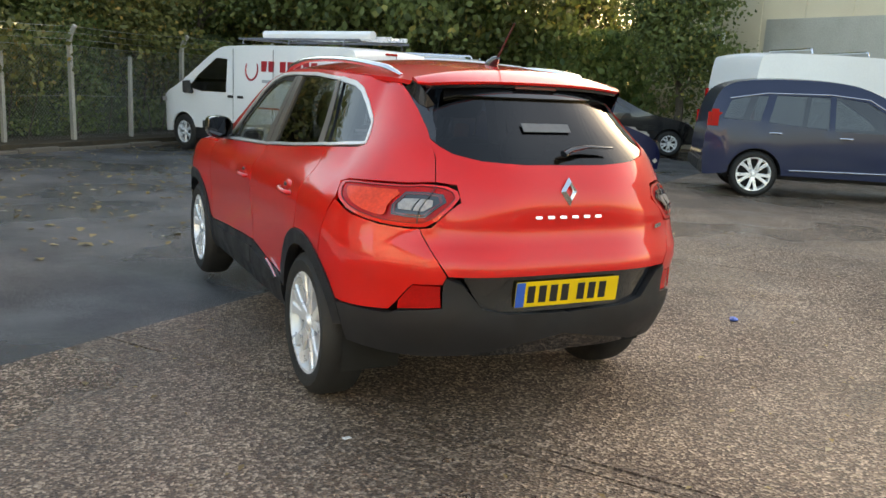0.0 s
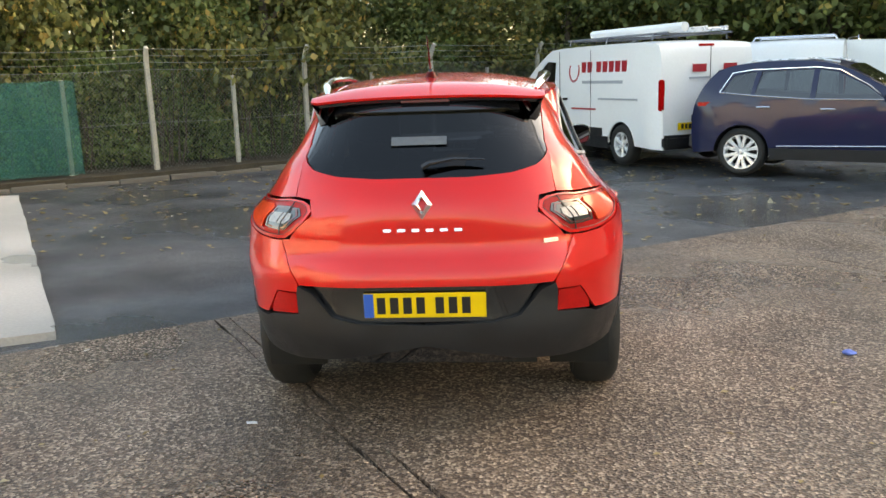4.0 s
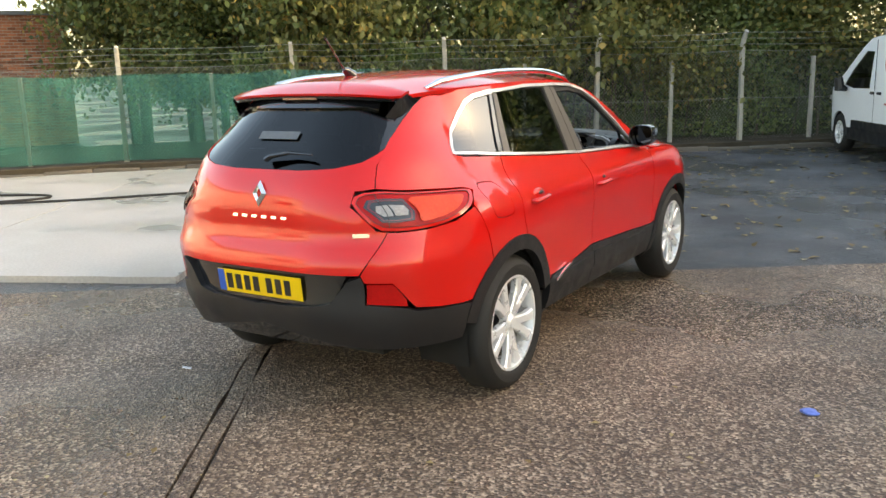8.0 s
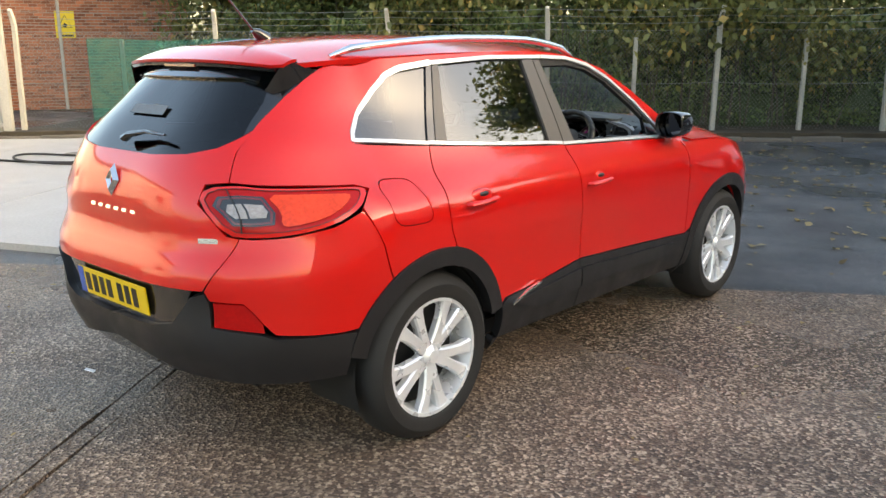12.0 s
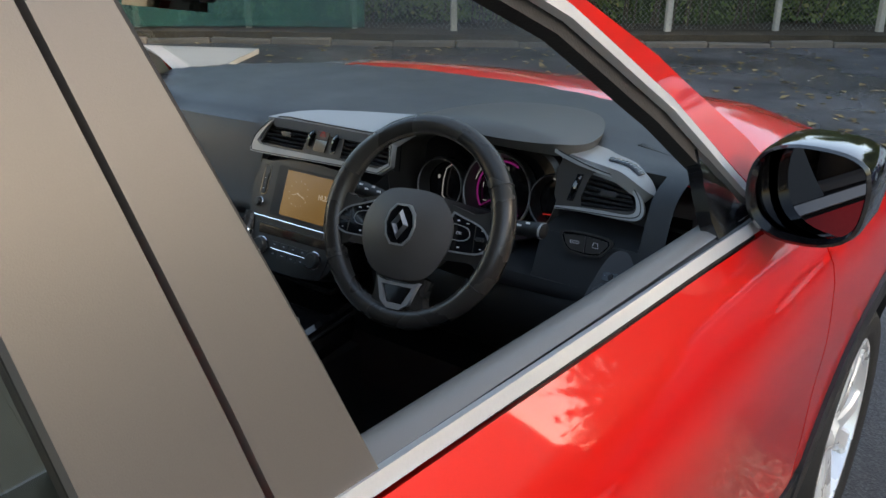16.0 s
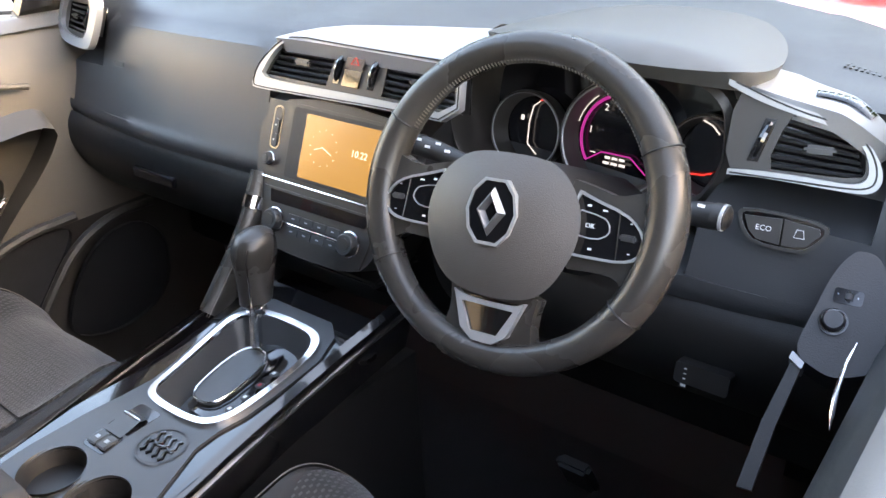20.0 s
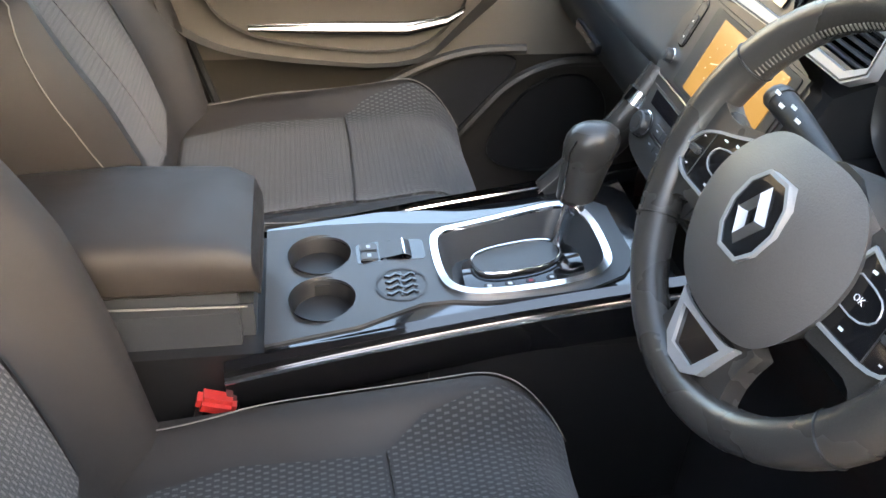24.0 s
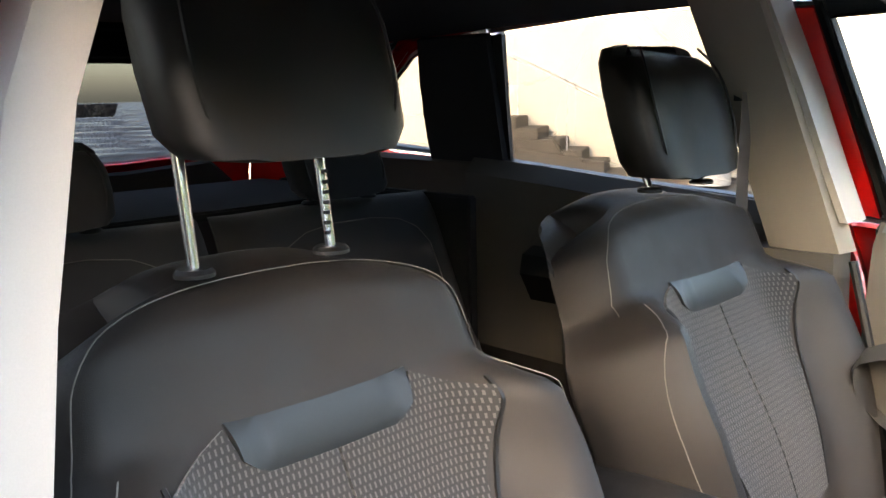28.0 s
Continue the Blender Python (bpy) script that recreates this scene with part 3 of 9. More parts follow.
pts = []
for i in range(15000):
    f = rs.uniform(0, 1)
    q = Vector((8.6 + 5.4 * f, 22.8 - 7.0 * f, 0)) + Vector((rs.normal(0, 0.35), rs.normal(0, 0.35), 0))
    pts.append((q.x, q.y, 0.05 + rs.uniform(0, 1) * (2.9 + 0.6 * noise.noise((f * 9, 0, 0)))))
tagged(leaf_cloud("ivy_hedge", pts, 0.19, IVY, None), "tall dark hedge closing the yard behind the parked cars", "hedge", kind="stuff")


def make_tree(name, label, leafm, seed, height, limbs=15, clump=1.0, leaf=0.12):
    rnd = random.Random(seed)
    t = thing(name, pose(0, 0, 0), label, "tree", "trees behind the fence")
    bm = bmesh.new()
    top = Vector((rnd.uniform(-0.4, 0.4), rnd.uniform(-0.4, 0.4), height * 0.8))
    trunk = [Vector((0, 0, -0.1)), top * 0.3 + Vector((0.1, -0.06, 0)), top * 0.65, top]
    add_tube(bm, trunk, [0.16, 0.12, 0.08, 0.03], 8)
    tips = []
    for k in range(limbs):
        f = rnd.uniform(0.16, 0.95)
        a = rnd.uniform(0, 6.283)
        s = top * f
        l = height * 0.34 * (1.1 - f * 0.6)
        e = s + Vector((math.cos(a) * l, math.sin(a) * l, l * rnd.uniform(0.15, 0.7)))
        mid = s.lerp(e, 0.5) + Vector((0, 0, 0.12))
        add_tube(bm, [s, mid, e], [0.045, 0.03, 0.01], 6)
        tips += [mid, e, s.lerp(e, 0.75), e + Vector((rnd.uniform(-0.5, 0.5), rnd.uniform(-0.5, 0.5), 0.3))]
    part("trunk", bm, BARK, t)
    q = np.random.RandomState(seed)
    C = []
    for c in tips:
        k = int(q.randint(130, 240) * (1.0 if limbs < 20 else 1.4))
        C.append(np.array(c) + q.normal(size=(k, 3)) * np.array([0.42, 0.42, 0.30]) * clump * q.uniform(0.7, 1.25))
    leaf_cloud("crown", np.concatenate(C), leaf, leafm, t, rs=q)
    return t


tree_a = make_tree("tree", "leafy green tree with dense ragged crown", TREE_A, 3, 5.4)
tree_b = make_tree("tree", "small tree with yellowing autumn leaves", TREE_B, 8, 4.8)
tree_a.matrix_basis = pose(-7.4, 13.6, 0, 0, 0, 20)
tree_b.matrix_basis = pose(-4.2, 15.0, 0, 0, 0, 70)
tall = make_tree("tree", "tall dark green tree standing over the parked cars", TREE_A, 21, 12.0, 56, 1.5, 0.20)
tall.matrix_basis = pose(8.4, 19.2, 0, 0, 0, 40)
for i, (x, y, k) in enumerate(((5.9, 21.0, 0.9), (11.0, 23.5, 0.8))):
    copy_thing(tall, pose(x, y, 0, 0, 0, 95 * i)).scale = (k, k, k)
TREES = [(13.4, 13.7, 0), (-16.9, 9.9, 0), (-17.6, 10.1, 1), (-15.3, 10.4, 1), (-17.4, 12.0, 0), (-13.8, 10.0, 0), (-12.2, 10.4, 0), (-10.3, 10.6, 1), (-9.2, 12.6, 0), (-5.8, 13.4, 1), (-2.6, 17.4, 0), (-0.6, 17.8, 1), (1.2, 19.4, 0),
         (3.0, 20.8, 1), (4.8, 22.4, 0), (7.0, 24.0, 0), (9.6, 23.0, 1), (12.0, 23.6, 0), (-15.6, 12.2, 0), (-12.4, 14.6, 0), (-7.4, 17.0, 0), (-3.0, 20.6, 0), (14.8, 20.6, 0), (17.8, 18.4, 0), (2.4, 24.0, 0), (5.6, 25.5, 1), (8.6, 26.4, 0), (11.4, 26.0, 0), (14.0, 24.6, 1), (0.2, 22.4, 0), (16.4, 22.6, 0), (6.6, 21.6, 1), (10.8, 20.4, 0), (-5.4, 18.4, 1), (-9.8, 16.0, 0)]
for i, (x, y, k) in enumerate(TREES):
    src = tree_b if k else tree_a
    c = copy_thing(src, pose(x, y, 0, 0, 0, i * 77))
    s = 0.9 + 0.3 * abs(math.sin(i * 1.9))
    c.scale = (s, s, s * (0.95 + 0.2 * math.sin(i)))

# ---- brick building, gate and sign beyond the wash bay ----
BRICK = mat("orange_brick", (0.36, 0.13, 0.065), 0.85, 0, 0.3, 2.5, 70, bump=0.002)
MORTAR = mat("mortar", (0.38, 0.33, 0.27), 0.9, 0, 0.15, 6, 80, bump=0.002)
CORR = mat("weathered_corrugated_steel", (0.42, 0.41, 0.37), 0.55, 0.35, 0.2, 2, 40, rvar=0.15)
SIGN_Y = mat("yellow_sign", (0.75, 0.55, 0.02), 0.4, 0, 0.06, 20, 200)
RENDER_BEIGE = mat("beige_cladding", (0.60, 0.53, 0.40), 0.75, 0, 0.12, 0.8, 40)
ROOF_GREY = mat("grey_roof_sheet", (0.14, 0.14, 0.14), 0.6, 0.2, 0.2, 1, 40)

wdir = Vector((0.47, 0.883, 0)).normalized()
WALL0 = Vector((-24.9, 0.9, 0))
WALL_L, WALL_H = 10.2, 3.3
ang_w = math.degrees(math.atan2(wdir.y, wdir.x))
brick_wall = thing("brick_building", pose(WALL0.x, WALL0.y, 0, 0, 0, ang_w), "weathered orange brick building wall behind the netting", "building")
box_part("wall", (WALL_L / 2, 1.7, WALL_H / 2), (WALL_L, 3.3, WALL_H), MORTAR, brick_wall, bevel=0.0)
box_part("coping", (WALL_L / 2, 1.7, WALL_H + 0.05), (WALL_L + 0.12, 3.5, 0.1), ROOF_GREY, brick_wall, bevel=0.01)
bv, bf = [], []
for r in range(int(WALL_H / 0.075)):
    for c in range(int(WALL_L / 0.225) + 1):
        x0 = c * 0.225 - (0.1125 if r % 2 else 0.0)
        x1, z0, z1 = min(WALL_L, x0 + 0.213), r * 0.075 + 0.005, r * 0.075 + 0.069
        x0 = max(0, x0)
        if x1 - x0 < 0.03:
            continue
        d = 0.010 + 0.004 * math.sin(r * 3.7 + c * 5.1)
        k = len(bv)
        bv += [(x0, 0.05, z0), (x1, 0.05, z0), (x1, 0.05, z1), (x0, 0.05, z1), (x0, 0.05 - d, z0), (x1, 0.05 - d, z0), (x1, 0.05 - d, z1), (x0, 0.05 - d, z1)]
        bf += [tuple(k + q for q in f) for f in ((4, 5, 6, 7), (0, 1, 5, 4), (1, 2, 6, 5), (2, 3, 7, 6), (3, 0, 4, 7))]
bn, bl = BRICK.node_tree.nodes, BRICK.node_tree.links
bgeo, bmul = bn.new("ShaderNodeNewGeometry"), bn.new("ShaderNodeMix")
bmul.data_type, bmul.blend_type = "RGBA", "MULTIPLY"
bmul.inputs[0].default_value = 1.0
brr = bn.new("ShaderNodeMapRange")
brr.inputs["To Min"].default_value, brr.inputs["To Max"].default_value = 0.55, 1.3
bl.new(bgeo.outputs["Random Per Island"], brr.inputs["Value"])
bl.new(bn["Principled BSDF"].inputs["Base Color"].links[0].from_socket, bmul.inputs[6])
bl.new(brr.outputs["Result"], bmul.inputs[7])
bl.new(bmul.outputs[2], bn["Principled BSDF"].inputs["Base Color"])
link_mesh("brickwork", bv, bf, BRICK, brick_wall, False, kind="stuff")
tube_part("drain_pipe", [(6.6, -0.05, 0), (6.6, -0.05, WALL_H)], 0.045, POST, brick_wall, n=10)
# warning sign on the wall: yellow with a dark triangle
sgn = thing("warning_sign", pose(*(WALL0 + wdir * 6.75 + Vector((wdir.y, -wdir.x, 0)) * 0.02), 0, 0, ang_w), "yellow warning sign with a black triangle", "sign")
box_part("sign_plate", (0, 0, 2.12), (0.52, 0.01, 0.66), SIGN_Y, sgn, bevel=0.004)
bm = bmesh.new()
tri = [Vector((0.2 * math.sin(2 * math.pi * k / 3), -0.009, 2.15 + 0.2 * math.cos(2 * math.pi * k / 3))) for k in range(3)]
add_tube(bm, tri, 0.014, 4, closed=True)
part("triangle", bm, INK, sgn)
box_part("pictogram", (0.0, -0.008, 2.10), (0.10, 0.004, 0.10), INK, sgn, bevel=0.002, rot=pose(0, 0, 0, 0, 30, 0))
box_part("caption_bar", (0, -0.008, 1.85), (0.40, 0.003, 0.05), INK, sgn, bevel=0.0)

# corrugated gate at the end of the fence
gate = thing("steel_gate", pose(-15.05, 2.65, 0, 0, 0, 232), "tall weathered corrugated steel gate leaf", "gate")
gvx, gfx, n_c = [], [], 96
for i in range(n_c + 1):
    x = 3.4 * i / n_c
    o = 0.022 * (1 if (i % 4) in (0, 1) else -1)
    gvx += [(x, o, 0.08), (x, o, 2.95), (x, o + 0.004, 0.08), (x, o + 0.004, 2.95)]
for i in range(n_c):
    a, b = 4 * i, 4 * i + 4
    gfx += [(a, b, b + 1, a + 1), (a + 2, a + 3, b + 3, b + 2)]
link_mesh("corrugated_sheet", gvx, gfx, CORR, gate, False)
for z in (0.2, 1.62, 2.9):
    box_part("gate_rail", (1.7, 0.05, z), (3.4, 0.05, 0.07), CORR, gate, bevel=0.004)
box_part("gate_post", (-0.08, 0.0, 1.6), (0.16, 0.16, 3.2), CORR, gate, bevel=0.01)
box_part("gate_post", (3.5, 0.0, 1.6), (0.16, 0.16, 3.2), CORR, gate, bevel=0.01)

# ---- the red car: one surface, cut into panels ----
W_OF = curve_of([0.15, 0.30, 0.42, 0.55, 0.70, 0.85, 0.94, 1.00, 1.05, 1.10, 1.20, 1.35, 1.50, 1.62],
                [0.70, 0.835, 0.868, 0.878, 0.886, 0.898, 0.897, 0.878, 0.838, 0.803, 0.765, 0.705, 0.642, 0.590])
REAR_OF = curve_of([0.15, 0.30, 0.42, 0.55, 0.66, 0.745, 0.79, 0.84, 0.875, 0.92, 0.97, 1.03, 1.09, 1.15, 1.20, 1.30, 1.40, 1.50, 1.60],
                   [-2.02, -2.10, -2.165, -2.205, -2.203, -2.214, -2.208, -2.184, -2.166, -2.160, -2.164, -2.160, -2.144, -2.112, -2.08, -1.99, -1.895, -1.80, -1.70])
FRONT_OF = curve_of([0.15, 0.30, 0.45, 0.60, 0.75, 0.88, 1.00, 1.10], [2.05, 2.16, 2.22, 2.22, 2.18, 2.08, 1.92, 1.75])


def corner(z):
    """Radius and power of the rear corner in plan."""
    k = min(1.0, max(0.0, (z - 1.02) / 0.22))
    return 0.70 - 0.16 * k, 2.2 + 0.5 * k


def half(y, z):
    """Half width before the corners are turned."""
    y = max(y, -1.52)
    w = W_OF(z)
    w += 0.022 * math.exp(-((y + 1.36) / 0.42) ** 2) * math.exp(-((z - 0.72) / 0.30) ** 2)
    w += 0.018 * math.exp(-((y - 1.32) / 0.42) ** 2) * math.exp(-((z - 0.68) / 0.28) ** 2)
    w -= 0.012 * math.exp(-((y + 0.1) / 0.7) ** 2) * math.exp(-((z - 0.62) / 0.16) ** 2)
    if z > 1.0:
        w -= 0.23 * min(1, (z - 1.0) / 0.3) * max(0.0, (-y - 0.95) / 1.0) ** 1.6 + 0.07 * min(1, (z - 1.0) / 0.3) * max(0.0, y - 0.1) ** 1.5
    return w


def side(y, z):
    """Driver's side of the body at nominal y and height z."""
    w, yr, yf = half(y, z), REAR_OF(z), FRONT_OF(z)
    R, n = corner(z)
    k = min(1.0, max(0.0, (-1.3 - y) / 0.9))
    Y = y + (yr + 2.2) * k
    cy = yr + R
    if Y < cy:
        d = (cy - Y) / R
        q = (1 + d ** n) ** (1 / n)
        return (w - R + R / q, cy - R * d / q, z)
    RF, cf = 0.80, yf - 0.80
    if y > cf:
        d = (y - cf) / RF
        q = (1 + d ** 2.4) ** (1 / 2.4)
        return (w - RF + RF / q, cf + RF * d / q, z)
    return (w, Y, z)


def rear(x, z):
    """Tail of the body at nominal x (0.92 is the corner) and height z."""
    s = 1 if x >= 0 else -1
    w, yr = half(-1.55, z), REAR_OF(z)
    X = abs(x) / 0.92 * w
    R, n = corner(z)
    d = (X - (w - R)) / R
    if d > 0:
        q = (1 + d ** n) ** (1 / n)
        return (s * (w - R + R * d / q), yr + R - R / q, z)
    return (x / 0.92 * w, yr, z)


def wrap(q, z):
    """Round the rear corner: q up to 0.92 along the tail, then along the side."""
    return rear(q, z) if q < 0.92 else side(q - 3.12, z)


Z_EDGE = curve_of([-1.95, -1.7, -1.4, -0.9, -0.4, -0.1, 0.2, 0.45, 0.7, 0.86], [1.475, 1.497, 1.513, 1.532, 1.535, 1.515, 1.445, 1.325, 1.175, 1.06])
Z_CROWN = curve_of([-1.95, -1.7, -1.4, -0.9, -0.4, 0.0, 0.12, 0.5, 0.86, 1.02], [1.535, 1.565, 1.592, 1.612, 1.607, 1.572, 1.548, 1.362, 1.145, 1.045])
Z_FENDER = curve_of([0.6, 0.9, 1.2, 1.5, 1.8, 2.05, 2.2], [1.035, 1.03, 1.018, 0.985, 0.925, 0.83, 0.74])


def roof(x, y):
    """Roof and windscreen: x in -1..1 across, true y."""
    ze = Z_EDGE(y)
    xe = side(y, ze)[0]
    zc = Z_CROWN(y)
    return (x * xe, y + 0.22 * (1 - abs(x) ** 2.4) * min(1, max(0, (y - 0.05) / 0.7)), ze + (zc - ze) * (1 - abs(x) ** 2.3))


def bonnet(x, y):
    ze = Z_FENDER(y)
    xe, ye, _ = side(y, ze)
    return (x * xe, ye + 0.10 * (1 - x * x) * max(0, (y - 1.5)), ze + (0.045 + 0.03 * min(1, max(0, 2.1 - y)) + 0.045 * min(1.0, max(0.0, (y - 0.97) / 0.25)) * min(1.0, max(0.0, (2.0 - y) / 0.5))) * (1 - abs(x) ** 2.6) + 0.012 * math.exp(-((abs(x) - 0.62) / 0.12) ** 2))


def arc(cy, cz, r, a0, a1, n=24):
    return [(cy + r * math.cos(radians(a0 + (a1 - a0) * i / n)), cz + r * math.sin(radians(a0 + (a1 - a0) * i / n))) for i in range(n + 1)]


def soft(pts, n=2):
    return [tuple(p)[:2] for p in rounded([Vector((*p, 0)) for p in pts], n)]


RA, FA, AR = (-1.323, 0.345), (1.323, 0.345), 0.455
car = thing("red_car", pose(0, 0, 0), "bright red crossover car with driver's window lowered", "car")
G = 0.003

# window outlines on the side (y, z)
QWIN = [(-1.597, 1.222), (-1.585, 1.250), (-1.53, 1.310), (-1.425, 1.390), (-1.33, 1.440), (-1.235, 1.470), (-1.082, 1.488), (-1.200, 1.190)]
FWIN = soft([(-0.315, 1.102), (-0.285, 1.492), (-0.10, 1.487), (0.06, 1.452), (0.22, 1.382), (0.42, 1.255), (0.60, 1.105), (0.66, 1.062), (0.30, 1.066)], 1)
FWIN[0] = (-0.30, 1.11)
BELT_F = [(-0.322, 1.100), (0.0, 1.086), (0.35, 1.072), (0.76, 1.052)]

# body-side apertures; G leaves open shut lines
C_GAP = [(-1.217, 1.172), (-1.245, 1.08), (-1.262, 0.95), (-1.252, 0.86), (-1.226, 0.795)]
B_GAP = [(-0.322, 1.105), (-0.312, 0.95), (-0.288, 0.80), (-0.262, 0.62), (-0.255, 0.50), (-0.252, 0.30)]
A_GAP = [(0.775, 1.04), (0.80, 0.93), (0.825, 0.78), (0.842, 0.62), (0.845, 0.50)]
rear_arc = arc(*RA, AR, 77, 15, 12)

rear_door_poly = [(y + G, z) for y, z in C_GAP] + rear_arc + [(-0.86, 0.490)] + [(-0.60, 0.508), (-0.26 - G, 0.552)] + [(y - G, z) for y, z in B_GAP[:4]][::-1] + [(-0.44, 1.110), (-0.75, 1.133), (-1.0, 1.155)]
front_door_poly = [(y + G, z) for y, z in B_GAP[:4]] + [(-0.260 + G, 0.552), (0.3, 0.527), (0.845 - G, 0.497)] + [(y - G, z) for y, z in A_GAP[:4]][::-1] + BELT_F[::-1]
fender_poly = [(y + G, z) for y, z in A_GAP] + arc(*FA, AR, 158, 8, 24) + [(1.86, 0.40), (2.02, 0.46), (2.12, 0.62), (2.10, 0.70)] + [(y, Z_FENDER(y) - 0.004) for y in (2.02, 1.9, 1.7, 1.5, 1.3, 1.1, 0.95, 0.82)]
LAMP_SIDE = [(0.555, 1.068), (0.63, 1.120), (0.84, 1.128), (0.98, 1.118), (1.20, 1.112), (1.44, 1.104), (1.50, 1.092), (1.42, 1.040), (1.27, 0.988), (1.05, 0.962), (0.80, 0.955), (0.66, 0.962)]
quarter_poly = ([(y + 3.12 - G, z) for y, z in C_GAP][::-1] + [(3.12 - 1.225, 1.174), (1.60, 1.196), (1.522, 1.208), (1.540, 1.252), (1.595, 1.316), (1.70, 1.396), (1.795, 1.450), (1.88, 1.478), (2.03, 1.496), (1.82, 1.484), (1.725, 1.462), (1.75, 1.500), (1.80, 1.508)]
                + [(1.42, 1.500), (1.335, 1.480), (1.225, 1.443), (1.095, 1.38), (0.962, 1.29), (0.842, 1.20), (0.79, 1.136)]
                + [(0.80, 1.138), (1.00, 1.128), (1.22, 1.122), (1.45, 1.110), (1.508, 1.093), (1.426, 1.036)]
                + [(1.46, 0.93), (1.50, 0.86), (1.36 + 0.11, 0.80)][:2] + [(3.12 + p[0], p[1]) for p in arc(*RA, AR, 122, 79, 10)])
bumper_poly = [(0.733, 0.951), (0.697, 0.87), (0.648, 0.80), (0.60, 0.735), (0.62, 0.70), (0.80, 0.695), (0.93, 0.615), (1.00, 0.578), (1.20, 0.566), (1.335, 0.562)] + [(3.12 + p[0], p[1]) for p in arc(*RA, AR, 151, 123, 6)] + [(1.495, 0.86), (1.455, 0.93), (1.42, 1.026), (1.27, 0.980), (1.05, 0.955), (0.80, 0.948)]


def drop_lamp(poly):
    """Lower the lamp opening a little in an outline that borders it."""
    return [(q, z - 0.035) if 0.94 <= z <= 1.145 and 0.5 < abs(q) < 1.53 else (q, z) for q, z in poly]


quarter_poly, bumper_poly, LAMP_SIDE = drop_lamp(quarter_poly), drop_lamp(bumper_poly), drop_lamp(LAMP_SIDE)
for mir in (False, True):
    sfx = ", passenger side" if mir else ", driver's side"
    d = skin("rear_door", rear_door_poly, side, PAINT_RED, car, mirror=mir)
    d2 = skin("front_door", front_door_poly, side, PAINT_RED, car, mirror=mir)
    skin("front_wing", fender_poly, side, PAINT_RED, car, mirror=mir)
    fuel = soft([(-1.562, 0.918), (-1.570, 1.000), (-1.568, 1.080), (-1.470, 1.079), (-1.388, 1.068), (-1.366, 0.985), (-1.352, 0.912), (-1.450, 0.908)], 2)
    skin("quarter_panel", quarter_poly, wrap, PAINT_RED, car, holes=() if mir else ([(y + 3.12, z) for y, z in fuel],), mirror=mir)
    if not mir:
        cy, cz = -1.462, 0.994
        skin("fuel_flap", [(cy + (y - cy) * 0.965, cz + (z - cz) * 0.955) for y, z in fuel], side, PAINT_RED, car)
    skin("bumper_corner", bumper_poly, wrap, PAINT_RED, car, mirror=mir)
    # roof side rail and front pillar in body colour
    rail = [(-1.37, 1.508), (-1.10, 1.520), (-0.7, 1.5335), (-0.4, 1.534), (-0.1, 1.514), (0.06, 1.484), (0.2, 1.444), (0.45, 1.324), (0.7, 1.174), (0.84, 1.062), (0.80, 1.035), (0.755, 1.035), (0.66, 1.105), (0.45, 1.272), (0.24, 1.402), (0.08, 1.470), (-0.10, 1.505), (-0.3, 1.511), (-0.7, 1.515), (-1.08, 1.498), (-1.30, 1.481), (-1.40, 1.455)]
    skin("roof_side", rail, side, PAINT_RED, car, mirror=mir, step=0.05)
    # chrome round the windows
    def strip(name, line, w, m, off=0.004, thick=0.012):
        up, lo = [], []
        for i, p in enumerate(line):
            a, b = Vector(line[max(0, i - 1)]), Vector(line[min(len(line) - 1, i + 1)])
            t = (b - a).normalized()
            nn = Vector((-t.y, t.x)) * w / 2
            up.append(tuple(Vector(p) + nn))
            lo.append(tuple(Vector(p) - nn))
        return skin(name, up + lo[::-1], side, m, car, mirror=mir, off=off, thick=thick, edge=0.03)
    strip("chrome_trim", [(-1.215, 1.184), (-1.40, 1.203), (-1.56, 1.215), (-1.60, 1.218)], 0.013, WINDOW_TRIM)
    strip("chrome_trim", [(-1.607, 1.214), (-1.596, 1.246), (-1.54, 1.308), (-1.433, 1.390), (-1.335, 1.444), (-1.24, 1.474), (-1.08, 1.493)], 0.022, WINDOW_TRIM)
    strip("chrome_trim", [(-1.075, 1.492), (-0.7, 1.510), (-0.31, 1.508)], 0.016, WINDOW_TRIM)
    strip("chrome_trim", [(-0.305, 1.508), (-0.10, 1.500), (0.07, 1.465), (0.23, 1.396), (0.44, 1.266), (0.62, 1.115), (0.70, 1.055)], 0.016, WINDOW_TRIM)
    strip("chrome_trim", [(-1.212, 1.186), (-1.0, 1.166), (-0.74, 1.144), (-0.44, 1.124), (-0.335, 1.114)], 0.014, WINDOW_TRIM)
    strip("chrome_trim", [(-0.328, 1.112), (0.0, 1.098), (0.35, 1.084), (0.735, 1.066)], 0.013, WINDOW_TRIM)
    # pillars in matt film, and glass
    skin("pillar_cover", [(-1.212, 1.192), (-1.17, 1.186), (-1.068, 1.482), (-1.10, 1.481)], side, GLOSS_BLACK, car, mirror=mir, off=-0.004)
    skin("pillar_cover", [(-1.173, 1.188), (-1.115, 1.182), (-1.035, 1.484), (-1.07, 1.482)], side, PILLAR_FILM, car, mirror=mir, off=0.0)
    skin("pillar_cover", [(-0.430, 1.130), (-0.324, 1.118), (-0.380, 1.496), (-0.460, 1.497)], side, PILLAR_FILM, car, mirror=mir, off=0.0)
    skin("pillar_cover", [(-0.318, 1.118), (-0.230, 1.112), (-0.325, 1.492), (-0.374, 1.496)], side, PILLAR_FILM, car, mirror=mir, off=0.0)
    skin("quarter_window", QWIN, side, GLASS_SIDE, car, mirror=mir, off=-0.012, thick=0.004)
